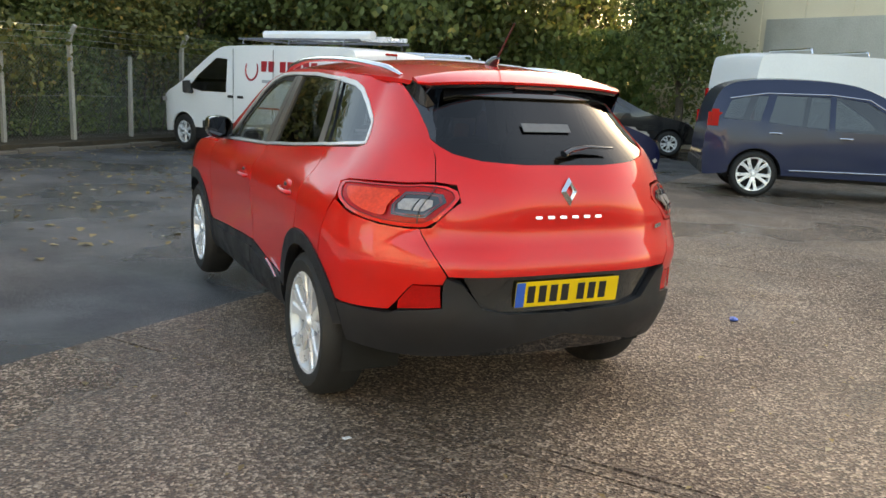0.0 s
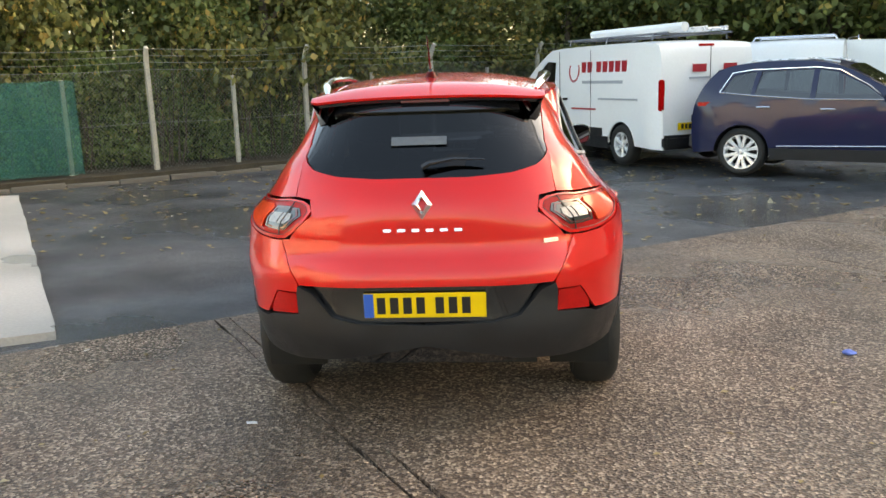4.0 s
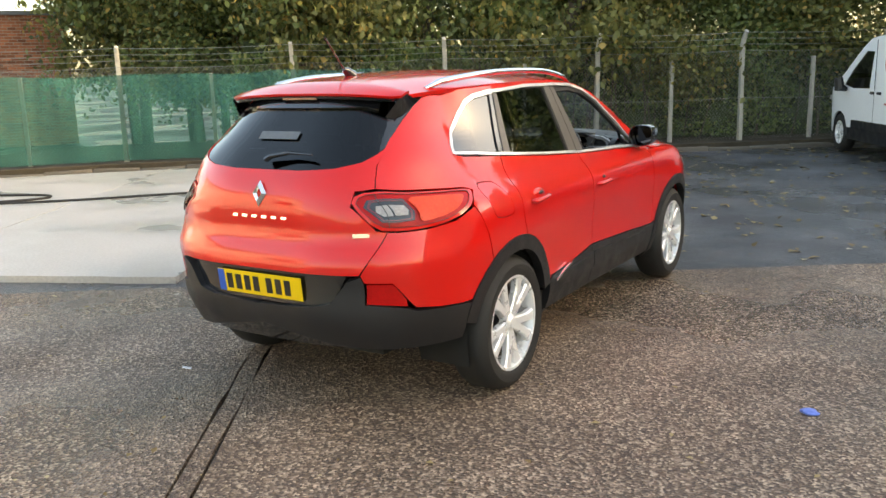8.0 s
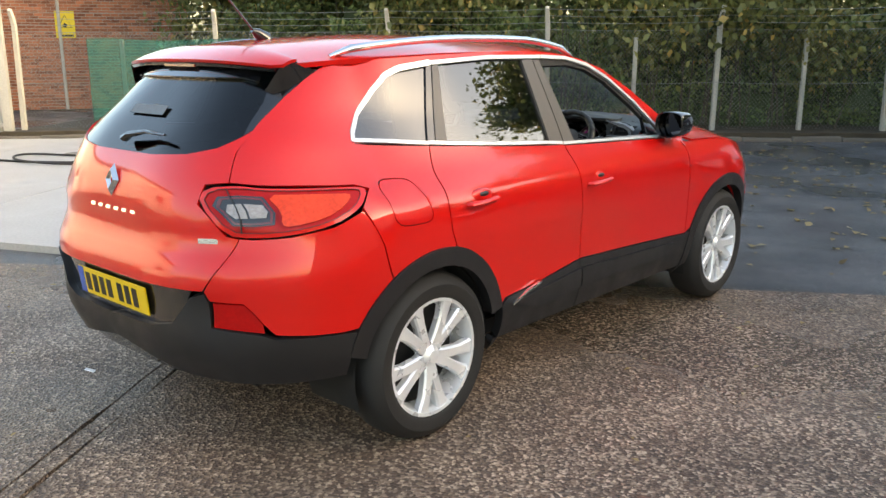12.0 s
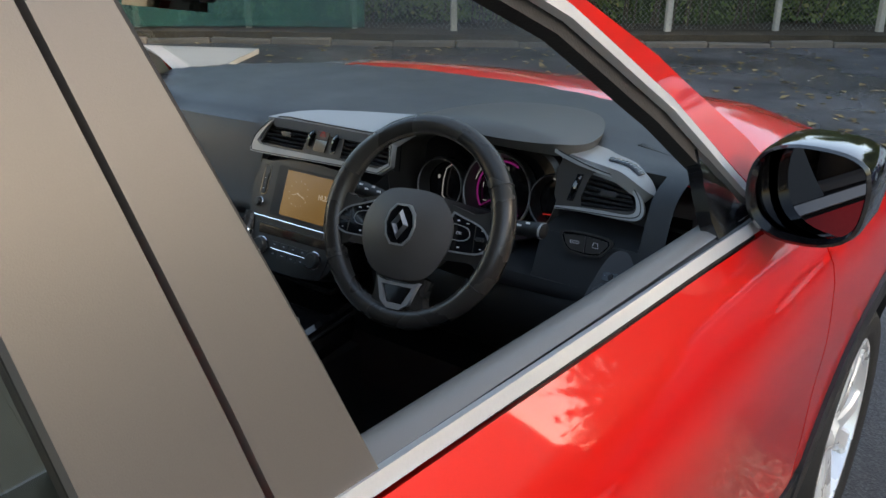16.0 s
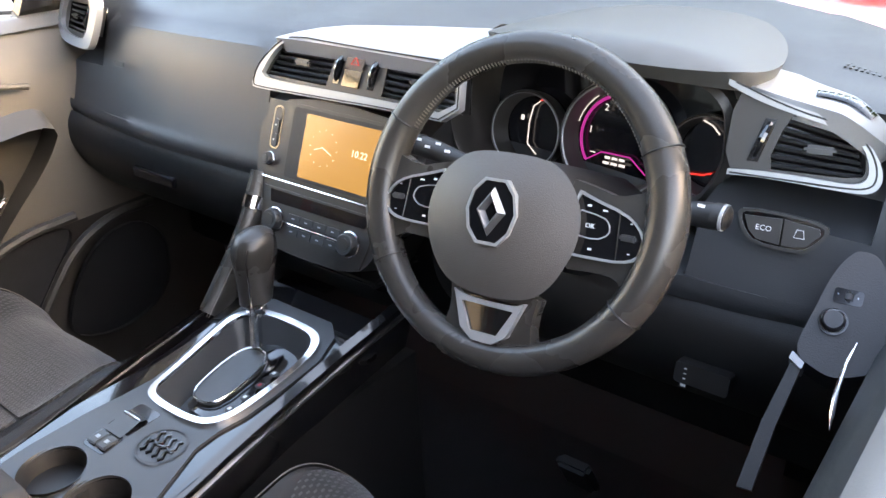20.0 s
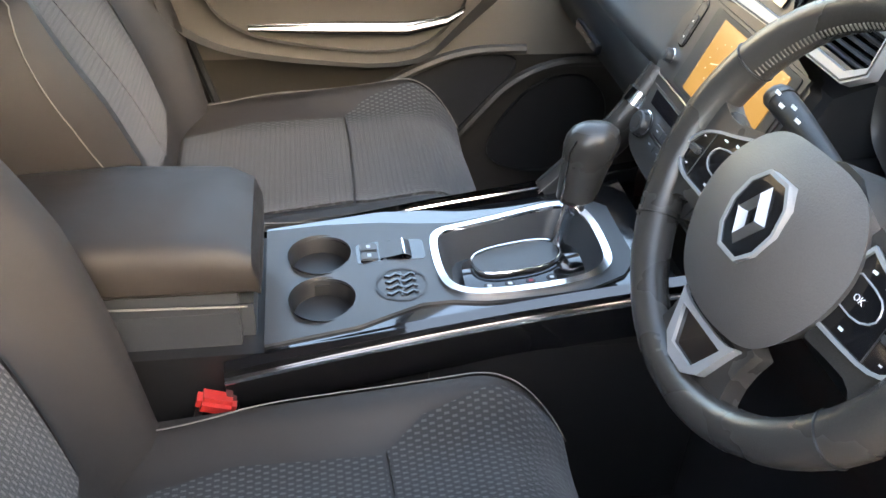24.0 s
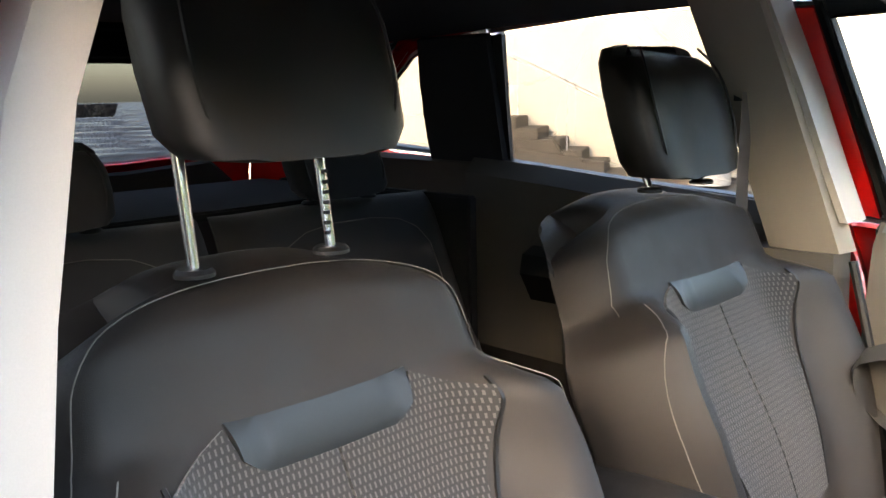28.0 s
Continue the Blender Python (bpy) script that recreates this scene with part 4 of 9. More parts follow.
    skin("rear_window", [(-1.118, 1.186), (-1.035, 1.482), (-0.70, 1.499), (-0.456, 1.499), (-0.426, 1.122), (-0.74, 1.142)], side, GLASS_SIDE, car, mirror=mir, off=-0.012, thick=0.004)
    if mir:
        skin("front_window", [(-0.24, 1.10), (-0.32, 1.492), (-0.10, 1.487), (0.08, 1.447), (0.24, 1.375), (0.44, 1.245), (0.56, 1.13), (0.56, 1.05)], side, GLASS_CLEAR, car, mirror=mir, off=-0.012, thick=0.004)
    # rubber round the window opening and the mirror triangle
    seal = [(-0.262, 1.088), (-0.228, 1.478), (-0.10, 1.474), (0.06, 1.442), (0.215, 1.372), (0.42, 1.242), (0.60, 1.094), (0.645, 1.056), (0.62, 1.046), (0.56, 1.10), (0.40, 1.226), (0.205, 1.350), (0.06, 1.418), (-0.10, 1.448), (-0.20, 1.452), (-0.236, 1.092)]
    skin("window_seal", [(-0.224, 1.118), (-0.308, 1.468), (-0.10, 1.470), (0.055, 1.445), (0.21, 1.378), (0.41, 1.250), (0.56, 1.130), (0.64, 1.075), (0.74, 1.066), (0.63, 1.135), (0.45, 1.276), (0.235, 1.400), (0.075, 1.462), (-0.10, 1.494), (-0.335, 1.500), (-0.245, 1.114)], side, RUBBER, car, mirror=mir, off=-0.010, thick=0.02)
    skin("mirror_triangle", [(0.47, 1.08), (0.50, 1.20), (0.62, 1.12), (0.71, 1.072)], side, GLOSS_BLACK, car, mirror=mir, off=-0.006, thick=0.02)
    strip("window_wiper_seal", [(-0.26, 1.106), (0.0, 1.091), (0.35, 1.077), (0.60, 1.066)], 0.010, RUBBER, off=-0.012, thick=0.03)
    # lower cladding
    clad_r = arc(*RA, AR + 0.002, 14, -14, 8) + [(-0.90, 0.30), (-0.255 - G, 0.30), (-0.258 - G, 0.547), (-0.60, 0.503), (-0.84, 0.486)]
    clad_f = [(-0.258 + G, 0.547), (-0.255 + G, 0.30), (0.90, 0.29)] + arc(*FA, AR + 0.002, 194, 161, 10) + [(0.842, 0.490), (0.3, 0.521)]
    skin("sill_cladding", clad_r, side, CLADDING, car, mirror=mir, off=0.004, thick=0.04)
    skin("sill_cladding", clad_f, side, CLADDING, car, mirror=mir, off=0.004, thick=0.04)
    skin("door_moulding", [(-0.80, 0.452), (-0.76, 0.462), (-0.262, 0.505), (-0.262, 0.41), (-0.60, 0.390)], side, CLADDING, car, mirror=mir, off=0.018, thick=0.02)
    skin("door_moulding", [(-0.250, 0.506), (0.70, 0.468), (0.76, 0.448), (0.66, 0.40), (-0.250, 0.41)], side, CLADDING, car, mirror=mir, off=0.018, thick=0.02)
    strip("chrome_trim", [(-0.815, 0.452), (-0.70, 0.490), (-0.60, 0.512)], 0.012, CHROME, off=0.02)
    for (ay, az), a0, a1 in ((RA, 14, 166), (FA, -8, 188)):
        ring = arc(ay, az, AR - 0.002, a0, a1, 30) + arc(ay, az, AR - 0.075, a1, a0, 30)
        skin("arch_cladding", ring, side, CLADDING, car, mirror=mir, off=0.008, thick=0.05, step=0.05, edge=0.035)
        # wheel house
        V, F = [], []
        for i in range(25):
            a = radians(-20 + 220 * i / 24)
            for xx in (0.83, 0.55):
                V.append(((-xx if mir else xx), ay + 0.385 * math.cos(a), az + 0.385 * math.sin(a)))
        for i in range(24):
            F.append((2 * i, 2 * i + 2, 2 * i + 3, 2 * i + 1))
        V += [((-0.55 if mir else 0.55), ay, az)]
        F += [(2 * i + 1, 2 * i + 3, 50) for i in range(24)]
        link_mesh("wheel_housing", V, F, DARK, car)
    # bumper end below the paint
    low = [(0.0, 0.47), (0.0, 0.565), (0.30, 0.575), (0.42, 0.60), (0.52, 0.705), (0.60, 0.728), (0.615, 0.695), (0.62, 0.60), (0.93, 0.575), (1.00, 0.560), (1.335, 0.556)] + [(3.12 + p[0], p[1]) for p in arc(*RA, AR, 153, 168, 4)] + [(1.33, 0.385), (1.0, 0.375), (0.7, 0.375), (0.42, 0.395), (0.30, 0.42)]
    skin("lower_bumper", low, wrap, CLADDING, car, mirror=mir, off=0.006, thick=0.04)
    skin("diffuser", [(0.0, 0.36), (0.0, 0.466), (0.30, 0.416), (0.42, 0.391), (0.44, 0.36)], wrap, GLOSS_BLACK, car, mirror=mir, off=-0.02, thick=0.03)
    skin("reflector", [(0.63, 0.602), (0.63, 0.690), (0.80, 0.688), (0.915, 0.618), (0.93, 0.584)], wrap, LAMP_RED, car, mirror=mir, off=-0.004, label="red bumper reflector")
    # tail lamp: red body, light guides, dark bowl with clear bulbs behind the lens, shut line of the tailgate
    LAMP_IN = [(1.02 + (q - 1.02) * 0.94, 1.010 + (z - 1.006) * 0.86) for q, z in soft(LAMP_SIDE, 1)]
    wrap_l = lambda q, z: wrap(1.02 + (q - 1.02) * 0.94, 1.010 + (z - 1.006) * 0.86)
    skin("lamp_surround", soft(LAMP_SIDE, 1), wrap, PAINT_RED, car, mirror=mir, off=0.0005, thick=0.01, holes=(LAMP_IN,), step=0.05, edge=0.03)
    lamp = skin("tail_lamp", LAMP_IN, wrap, LAMP_RED, car, mirror=mir, off=-0.004, thick=0.03, label="wrap-round tail lamp in red and clear")
    tube_part("lamp_seal", [Vector((-p[0] if mir else p[0], p[1], p[2])) for p in (wrap(q, z) for q, z in resample(LAMP_IN, 0.04))], 0.0016, INK, lamp, n=5, closed=True)
    # outer part of the red lens; orange stands for sunlight passing through it
    skin("amber_lens", soft([(1.00, 1.066), (1.20, 1.062), (1.40, 1.054), (1.44, 1.046), (1.38, 1.012), (1.25, 0.968), (1.06, 0.945), (1.005, 0.952), (1.03, 1.0)], 1), wrap_l, LAMP_SUNLIT, lamp, mirror=mir, off=0.002, thick=0.005, label="outer lens, orange-red for sun shining through")
    skin("lamp_bowl", [(0.605, 1.024), (0.660, 1.060), (0.80, 1.066), (0.975, 1.060), (0.990, 1.0), (0.960, 0.955), (0.80, 0.948), (0.690, 0.950)], wrap_l, GLOSS_BLACK, lamp, mirror=mir, off=0.0, thick=0.004, label="dark lamp bowl")
    k_ = 0.93
    skin("light_guide", [(0.80 + (q - 0.80) * k_, 1.006 + (z - 1.006) * k_) for q, z in ((0.612, 1.022), (0.662, 1.058), (0.80, 1.064), (0.972, 1.058), (0.986, 1.0), (0.957, 0.957), (0.80, 0.950), (0.692, 0.952))], wrap_l, LAMP_DARKRED, lamp, mirror=mir, off=0.003, thick=0.003,
         holes=([(0.80 + (q - 0.80) * (k_ - 0.09), 1.006 + (z - 1.006) * (k_ - 0.13)) for q, z in ((0.612, 1.022), (0.662, 1.058), (0.80, 1.064), (0.972, 1.058), (0.986, 1.0), (0.957, 0.957), (0.80, 0.950), (0.692, 0.952))],))
    skin("clear_lens", [(0.672, 1.002), (0.700, 1.030), (0.790, 1.033), (0.790, 0.980), (0.715, 0.978)], wrap_l, LAMP_CLEAR, lamp, mirror=mir, off=0.004, thick=0.004, label="clear indicator insert")
    skin("clear_lens", [(0.806, 0.980), (0.806, 1.033), (0.935, 1.028), (0.942, 1.004), (0.915, 0.982)], wrap_l, LAMP_CLEAR, lamp, mirror=mir, off=0.004, thick=0.004, label="clear reversing lamp insert")
    skin("shut_line", [(0.729, 0.922), (0.738, 0.960), (0.741, 1.02), (0.738, 1.09), (0.744, 1.09), (0.748, 1.02), (0.745, 0.960), (0.736, 0.922)], wrap_l, INK, lamp, mirror=mir, off=0.007, thick=0.004)
    # head lamp
    skin("head_lamp", soft([(1.58, 0.90), (1.70, 0.895), (1.95, 0.83), (2.10, 0.76), (2.12, 0.66), (1.95, 0.70), (1.72, 0.80)], 1), side, LAMP_CLEAR, car, mirror=mir, off=0.003)

# tailgate, in one skin below the glass, its frame beside the glass, and the glass
tg = [(-0.59, 0.735), (0.59, 0.735), (0.642, 0.80), (0.690, 0.87), (0.727, 0.951), (0.66, 0.957), (0.55, 1.062), (0.63, 1.13), (0.782, 1.138), (0.834, 1.20), (0.953, 1.272), (0.86, 1.250), (0.70, 1.214), (0.50, 1.190), (0.25, 1.178)]
tg = tg[1:] + [(-x, z) for x, z in tg[::-1][:-1]]
tailgate = skin("tailgate", drop_lamp(tg), rear, PAINT_RED, car, step=0.05, label="red tailgate with raised badge and lettering strip")
for mir in (False, True):
    skin("tailgate_pillar", [(0.865, 1.258), (0.955, 1.276), (1.088, 1.382), (1.218, 1.446), (1.33, 1.482), (1.05, 1.51), (0.905, 1.52), (0.931, 1.36)], wrap, GLOSS_BLACK, car, mirror=mir, off=-0.004)
rw = [(0.25, 1.180), (0.50, 1.192), (0.70, 1.217), (0.862, 1.256), (0.928, 1.36), (0.905, 1.50)]
rw = rw + [(-x, z) for x, z in rw[::-1]]
skin("tailgate_window", rw, rear, GLASS_TINT, car, off=-0.006, thick=0.005, step=0.07)
# spoiler: roof-coloured blade with a black underside and a high brake lamp


def spoiler(u, v, dz=0.0):
    """u across -1..1, v from the roof (0) to the lip (1)."""
    x = 0.535 * u
    y0, y1 = -1.68, -1.845 + 0.09 * abs(u) ** 3
    y = y0 + (y1 - y0) * v
    drop = (0.054 * (1 - v) + 0.024 * v) * abs(u) ** 2.6
    return (x, y, Z_CROWN(-1.68) - drop - 0.054 * abs(v) ** 1.4 + dz)


skin("spoiler", [(-1, 0), (1, 0), (1, 0.86), (0.93, 1), (-0.93, 1), (-1, 0.86)], lambda u, v: spoiler(u, v), PAINT_RED, car, step=0.09, edge=0.08, thick=-0.012, label="red roof spoiler lip")
skin("spoiler_underside", [(-0.99, 0.0), (0.99, 0.0), (0.97, 0.85), (0.91, 0.97), (-0.91, 0.97), (-0.97, 0.85)], lambda u, v: spoiler(u, v, -0.016), GLOSS_BLACK, car, step=0.09, edge=0.08, thick=-0.012)
skin("spoiler_underside", [(-0.80, 1.43), (-0.80, 1.525), (0.80, 1.525), (0.80, 1.43), (0.66, 1.443), (-0.66, 1.443)], rear, GLOSS_BLACK, car, off=0.006, thick=0.01)
for mir in (False, True):
    m_ = -1 if mir else 1
    bm = bmesh.new()
    top_e = [Vector(spoiler(0.985, v, -0.010)) for v in (0.0, 0.25, 0.5, 0.75, 0.97)]
    low_e = [Vector(wrap(q, z)) for q, z in ((1.30, 1.468), (1.20, 1.436), (1.10, 1.405), (1.0, 1.39), (0.90, 1.40))]
    add_loft(bm, [[Vector((m_ * q.x, q.y, q.z)) for q in (a_, a_.lerp(b_, 0.5), b_)] for a_, b_ in zip(top_e, low_e)], closed_u=False)
    part("spoiler_fin", bm, GLOSS_BLACK, car, "gloss black fin beside the tailgate glass" if not mir else "")
box_part("high_brake_lamp", (0, -1.834, 1.489), (0.22, 0.016, 0.010), LAMP_DARKRED, car, "dark red high brake lamp", bevel=0.004)
# plate recess, number plate, lamps over it
skin("plate_recess", [(-0.50, 0.705), (-0.42, 0.60), (-0.30, 0.574), (0.30, 0.574), (0.42, 0.60), (0.50, 0.705), (0.52, 0.732), (-0.52, 0.732)], rear, GLOSS_BLACK, car, off=-0.022, thick=0.02)
plate = thing("number_plate", pose(0, -2.196, 0.652, 6, 0, 0), "yellow rear number plate with blue band", "number plate")
box_part("plate_body", (0, 0, 0), (0.52, 0.006, 0.111), PLATE_YELLOW, plate, bevel=0.002)
box_part("blue_band", (-0.238, -0.0035, 0), (0.042, 0.003, 0.107), PLATE_BLUE, plate, bevel=0.001)
for i in range(7):
    box_part("dark_bar", (-0.185 + i * 0.056 + (0.025 if i > 3 else 0), -0.0035, 0.0), (0.036, 0.002, 0.074), INK, plate, bevel=0.0)
# badge: a faceted diamond ring, and a row of raised bars for the model lettering
bm = bmesh.new()
for sx in (-1, 1):
    o = [(0, 0.062), (sx * 0.044, 0), (0, -0.062)]
    i_ = [(0, 0.026), (sx * 0.015, 0), (0, -0.026)]
    f_ = [bm.verts.new((x, 0, z)) for x, z in o]
    m_ = [bm.verts.new((x * 0.62, -0.016, z * 0.62)) for x, z in o]
    g_ = [bm.verts.new((x, -0.002, z)) for x, z in i_]
    for k in range(2):
        bm.faces.new((f_[k], f_[k + 1], m_[k + 1], m_[k]))
        bm.faces.new((m_[k], m_[k + 1], g_[k + 1], g_[k]))
badge = part("badge", bm, CHROME, tailgate, "chrome faceted diamond badge", smooth=False)
badge.matrix_world = pose(0, REAR_OF(1.075) - 0.004, 1.073, -12, 0, 0)
for i in range(6):
    bx = -0.15 + i * 0.06
    b = box_part("letter_bar", (0, 0, 0), (0.034, 0.004, 0.014), CHROME, tailgate, bevel=0.002)
    b.matrix_world = pose(bx, REAR_OF(0.968) + 0.05 * (bx / 0.9) ** 2 - 0.003, 0.968, -14, 0, 0)
b = box_part("letter_bar", (0, 0, 0), (0.075, 0.004, 0.018), CHROME, tailgate, bevel=0.001)
px, py, _ = rear(0.575, 0.905)
b.matrix_world = pose(px, py - 0.004, 0.905, -6, 0, 32)
# wiper
tube_part("rear_wiper", [Vector(rear(x, z)) + Vector((0, -0.030 if i else -0.02, 0.012)) for i, (x, z) in enumerate([(0.0, 1.212), (0.04, 1.228), (0.18, 1.243), (0.36, 1.238)])], [0.022, 0.018, 0.012, 0.006], GLOSS_BLACK, car, "black rear wiper arm and blade", n=8, flat=0.7)
box_part("window_sticker", (-0.02, REAR_OF(1.325) - 0.004, 1.325), (0.24, 0.002, 0.045), STICKER, car, "pale dealer sticker behind the rear glass", bevel=0.0, rot=pose(0, 0, 0, -42, 0, 0))

# roof, windscreen, bonnet
skin("roof", [(-1, -1.675), (1, -1.675), (1, -0.4), (1, -0.05), (0.985, 0.06), (0.6, 0.05), (-0.6, 0.05), (-0.985, 0.06), (-1, -0.05), (-1, -0.4)], roof, PAINT_RED, car, step=0.12, edge=0.08, thick=0.02)
skin("windscreen", [(-0.96, 0.068), (-0.6, 0.058), (0.6, 0.058), (0.96, 0.068), (0.955, 0.45), (0.95, 0.82), (-0.95, 0.82), (-0.955, 0.45)], roof, GLASS_CLEAR, car, step=0.12, edge=0.08, thick=0.005, off=-0.004)
skin("bonnet", [(-0.985, 0.93), (0.985, 0.93), (0.985, 2.0), (0.8, 2.12), (-0.8, 2.12), (-0.985, 2.0)], bonnet, PAINT_RED, car, step=0.1, edge=0.08)
skin("scuttle", [(-0.97, 0.80), (0.97, 0.80), (0.97, 0.925), (-0.97, 0.925)], bonnet, CLADDING, car, step=0.1, edge=0.08, off=-0.01)


def nose(x, z):
    k = abs(x)
    yf = FRONT_OF(z)
    w = side(0.9, z)[0]
    d = k ** 1.6
    return (x * w * 0.95, yf - 0.06 * k ** 2 - 0.45 * k ** 6, z)


skin("front_bumper", [(-1, 0.30), (1, 0.30), (1, 0.55), (0.9, 0.66), (-0.9, 0.66), (-1, 0.55)], nose, PAINT_RED, car, step=0.1, edge=0.08)
skin("grille", [(-0.85, 0.665), (0.85, 0.665), (0.8, 0.80), (-0.8, 0.80)], nose, GLOSS_BLACK, car, step=0.1, edge=0.08, off=-0.01)
# floor pan and underbody so that no daylight shows below
box_part("underbody", (0, 0.10, 0.31), (1.44, 3.5, 0.10), DARK, car, bevel=0.02)
box_part("exhaust_silencer", (0.28, -1.80, 0.36), (0.5, 0.3, 0.14), DARK, car, bevel=0.05)
# roof rails
for sx in (-1, 1):
    pts = []
    for i in range(17):
        y = -1.50 + 1.52 * i / 16
        e = side(y, Z_EDGE(y))
        lift = 0.045 * math.sin(math.pi * min(1, max(0, i / 16))) ** 0.35 if 0 < i < 16 else 0.0
        p = roof(0.925, y)
        pts.append(Vector((sx * p[0], y, p[2] + lift)))
    tube_part("roof_rail", pts, [0.010] + [0.021] * 15 + [0.010], CHROME, car, "satin silver roof rail", n=10, flat=0.75)
# aerial
tube_part("aerial", [(0, -1.42, 1.588), (0, -1.46, 1.615), (0, -1.485, 1.625)], [0.034, 0.022, 0.010], GLOSS_BLACK, car, n=12)
tube_part("aerial_rod", [(0, -1.475, 1.62), (0, -1.62, 1.78)], [0.005, 0.003], GLOSS_BLACK, car, n=6)

# door handles and mirrors
for mir in (False, True):
    s = -1 if mir else 1
    for hy, hz in ((-1.055, 0.948), (-0.15, 0.922)):
        x0 = side(hy, hz)[0]
        pts = [(s * (side(hy + d, hz)[0] + o), hy + d, hz + 0.004 * d / 0.1) for d, o in ((-0.10, 0.0), (-0.09, 0.018), (-0.03, 0.027), (0.05, 0.025), (0.08, 0.017), (0.095, 0.0))]
        tube_part("door_handle", pts, [0.011, 0.015, 0.014, 0.013, 0.012, 0.008], PAINT_RED, car, n=10, flat=0.8)
        bm = bmesh.new()
        bmesh.ops.create_uvsphere(bm, u_segments=20, v_segments=10, radius=1, matrix=Matrix.Translation((s * (x0 - 0.0160), hy + 0.005, hz + 0.014)) @ Matrix.Diagonal((0.018, 0.075, 0.036, 1)))
        part("handle_recess", bm, PAINT_RED, car)
        # black blob painted in for the shade in the dish above the handle
        bm = bmesh.new()
        bmesh.ops.create_uvsphere(bm, u_segments=16, v_segments=8, radius=1, matrix=Matrix.Translation((s * (x0 - 0.006), hy + 0.012, hz + 0.026)) @ Matrix.Diagonal((0.011, 0.036, 0.012, 1)))
        part("handle_gap", bm, INK, car)
    # mirror: housing with glass, arm
    hx, hy, hz = s * 0.882, 0.665, 1.140
    bm = bmesh.new()
    rings = []
    for k, (yy, sc) in enumerate(((0.0, 0.97), (0.03, 1.0), (0.08, 0.93), (0.12, 0.75), (0.15, 0.42), (0.155, 0.1))):
        rings.append([Vector((hx + s * (c.x * sc + 0.05 * yy / 0.15 * 0), hy - 0.06 + yy, hz + c.y * sc)) for c in rounded([Vector((-0.076, -0.070, 0)), Vector((-0.080, 0.070, 0)), Vector((0.068, 0.072, 0)), Vector((0.086, 0.02, 0)), Vector((0.070, -0.070, 0))], 3)])
    add_loft(bm, rings)
    mh = part("mirror_housing", bm, GLOSS_BLACK, car, "gloss black door mirror")
    bm = bmesh.new()
    o = [c for c in rounded([Vector((-0.076, -0.070, 0)), Vector((-0.080, 0.070, 0)), Vector((0.068, 0.072, 0)), Vector((0.086, 0.02, 0)), Vector((0.070, -0.070, 0))], 3)]
    add_loft(bm, [[Vector((hx + s * c.x * q, hy - 0.06 + yy, hz + c.y * q)) for c in o] for yy, q in ((0.075, 0.96), (0.05, 1.03), (-0.036, 1.03), (-0.050, 1.0), (-0.052, 0.94), (-0.030, 0.90))], cap=False)
    part("mirror_rim", bm, GLOSS_BLACK, mh)
    bm = bmesh.new()
    bm.faces.new([bm.verts.new((hx + s * c.x * 0.91, hy - 0.082 - 0.26 * c.x - 0.05 * c.y, hz + c.y * 0.91)) for c in o])
    gl = part("mirror_glass", bm, MIRROR, mh, smooth=False)
    tube_part("mirror_arm", [(s * 0.765, 0.655, 1.085), (s * 0.82, 0.66, 1.085), (s * 0.88, 0.665, 1.10)], [0.045, 0.036, 0.04], GLOSS_BLACK, mh, n=10, flat=0.55)


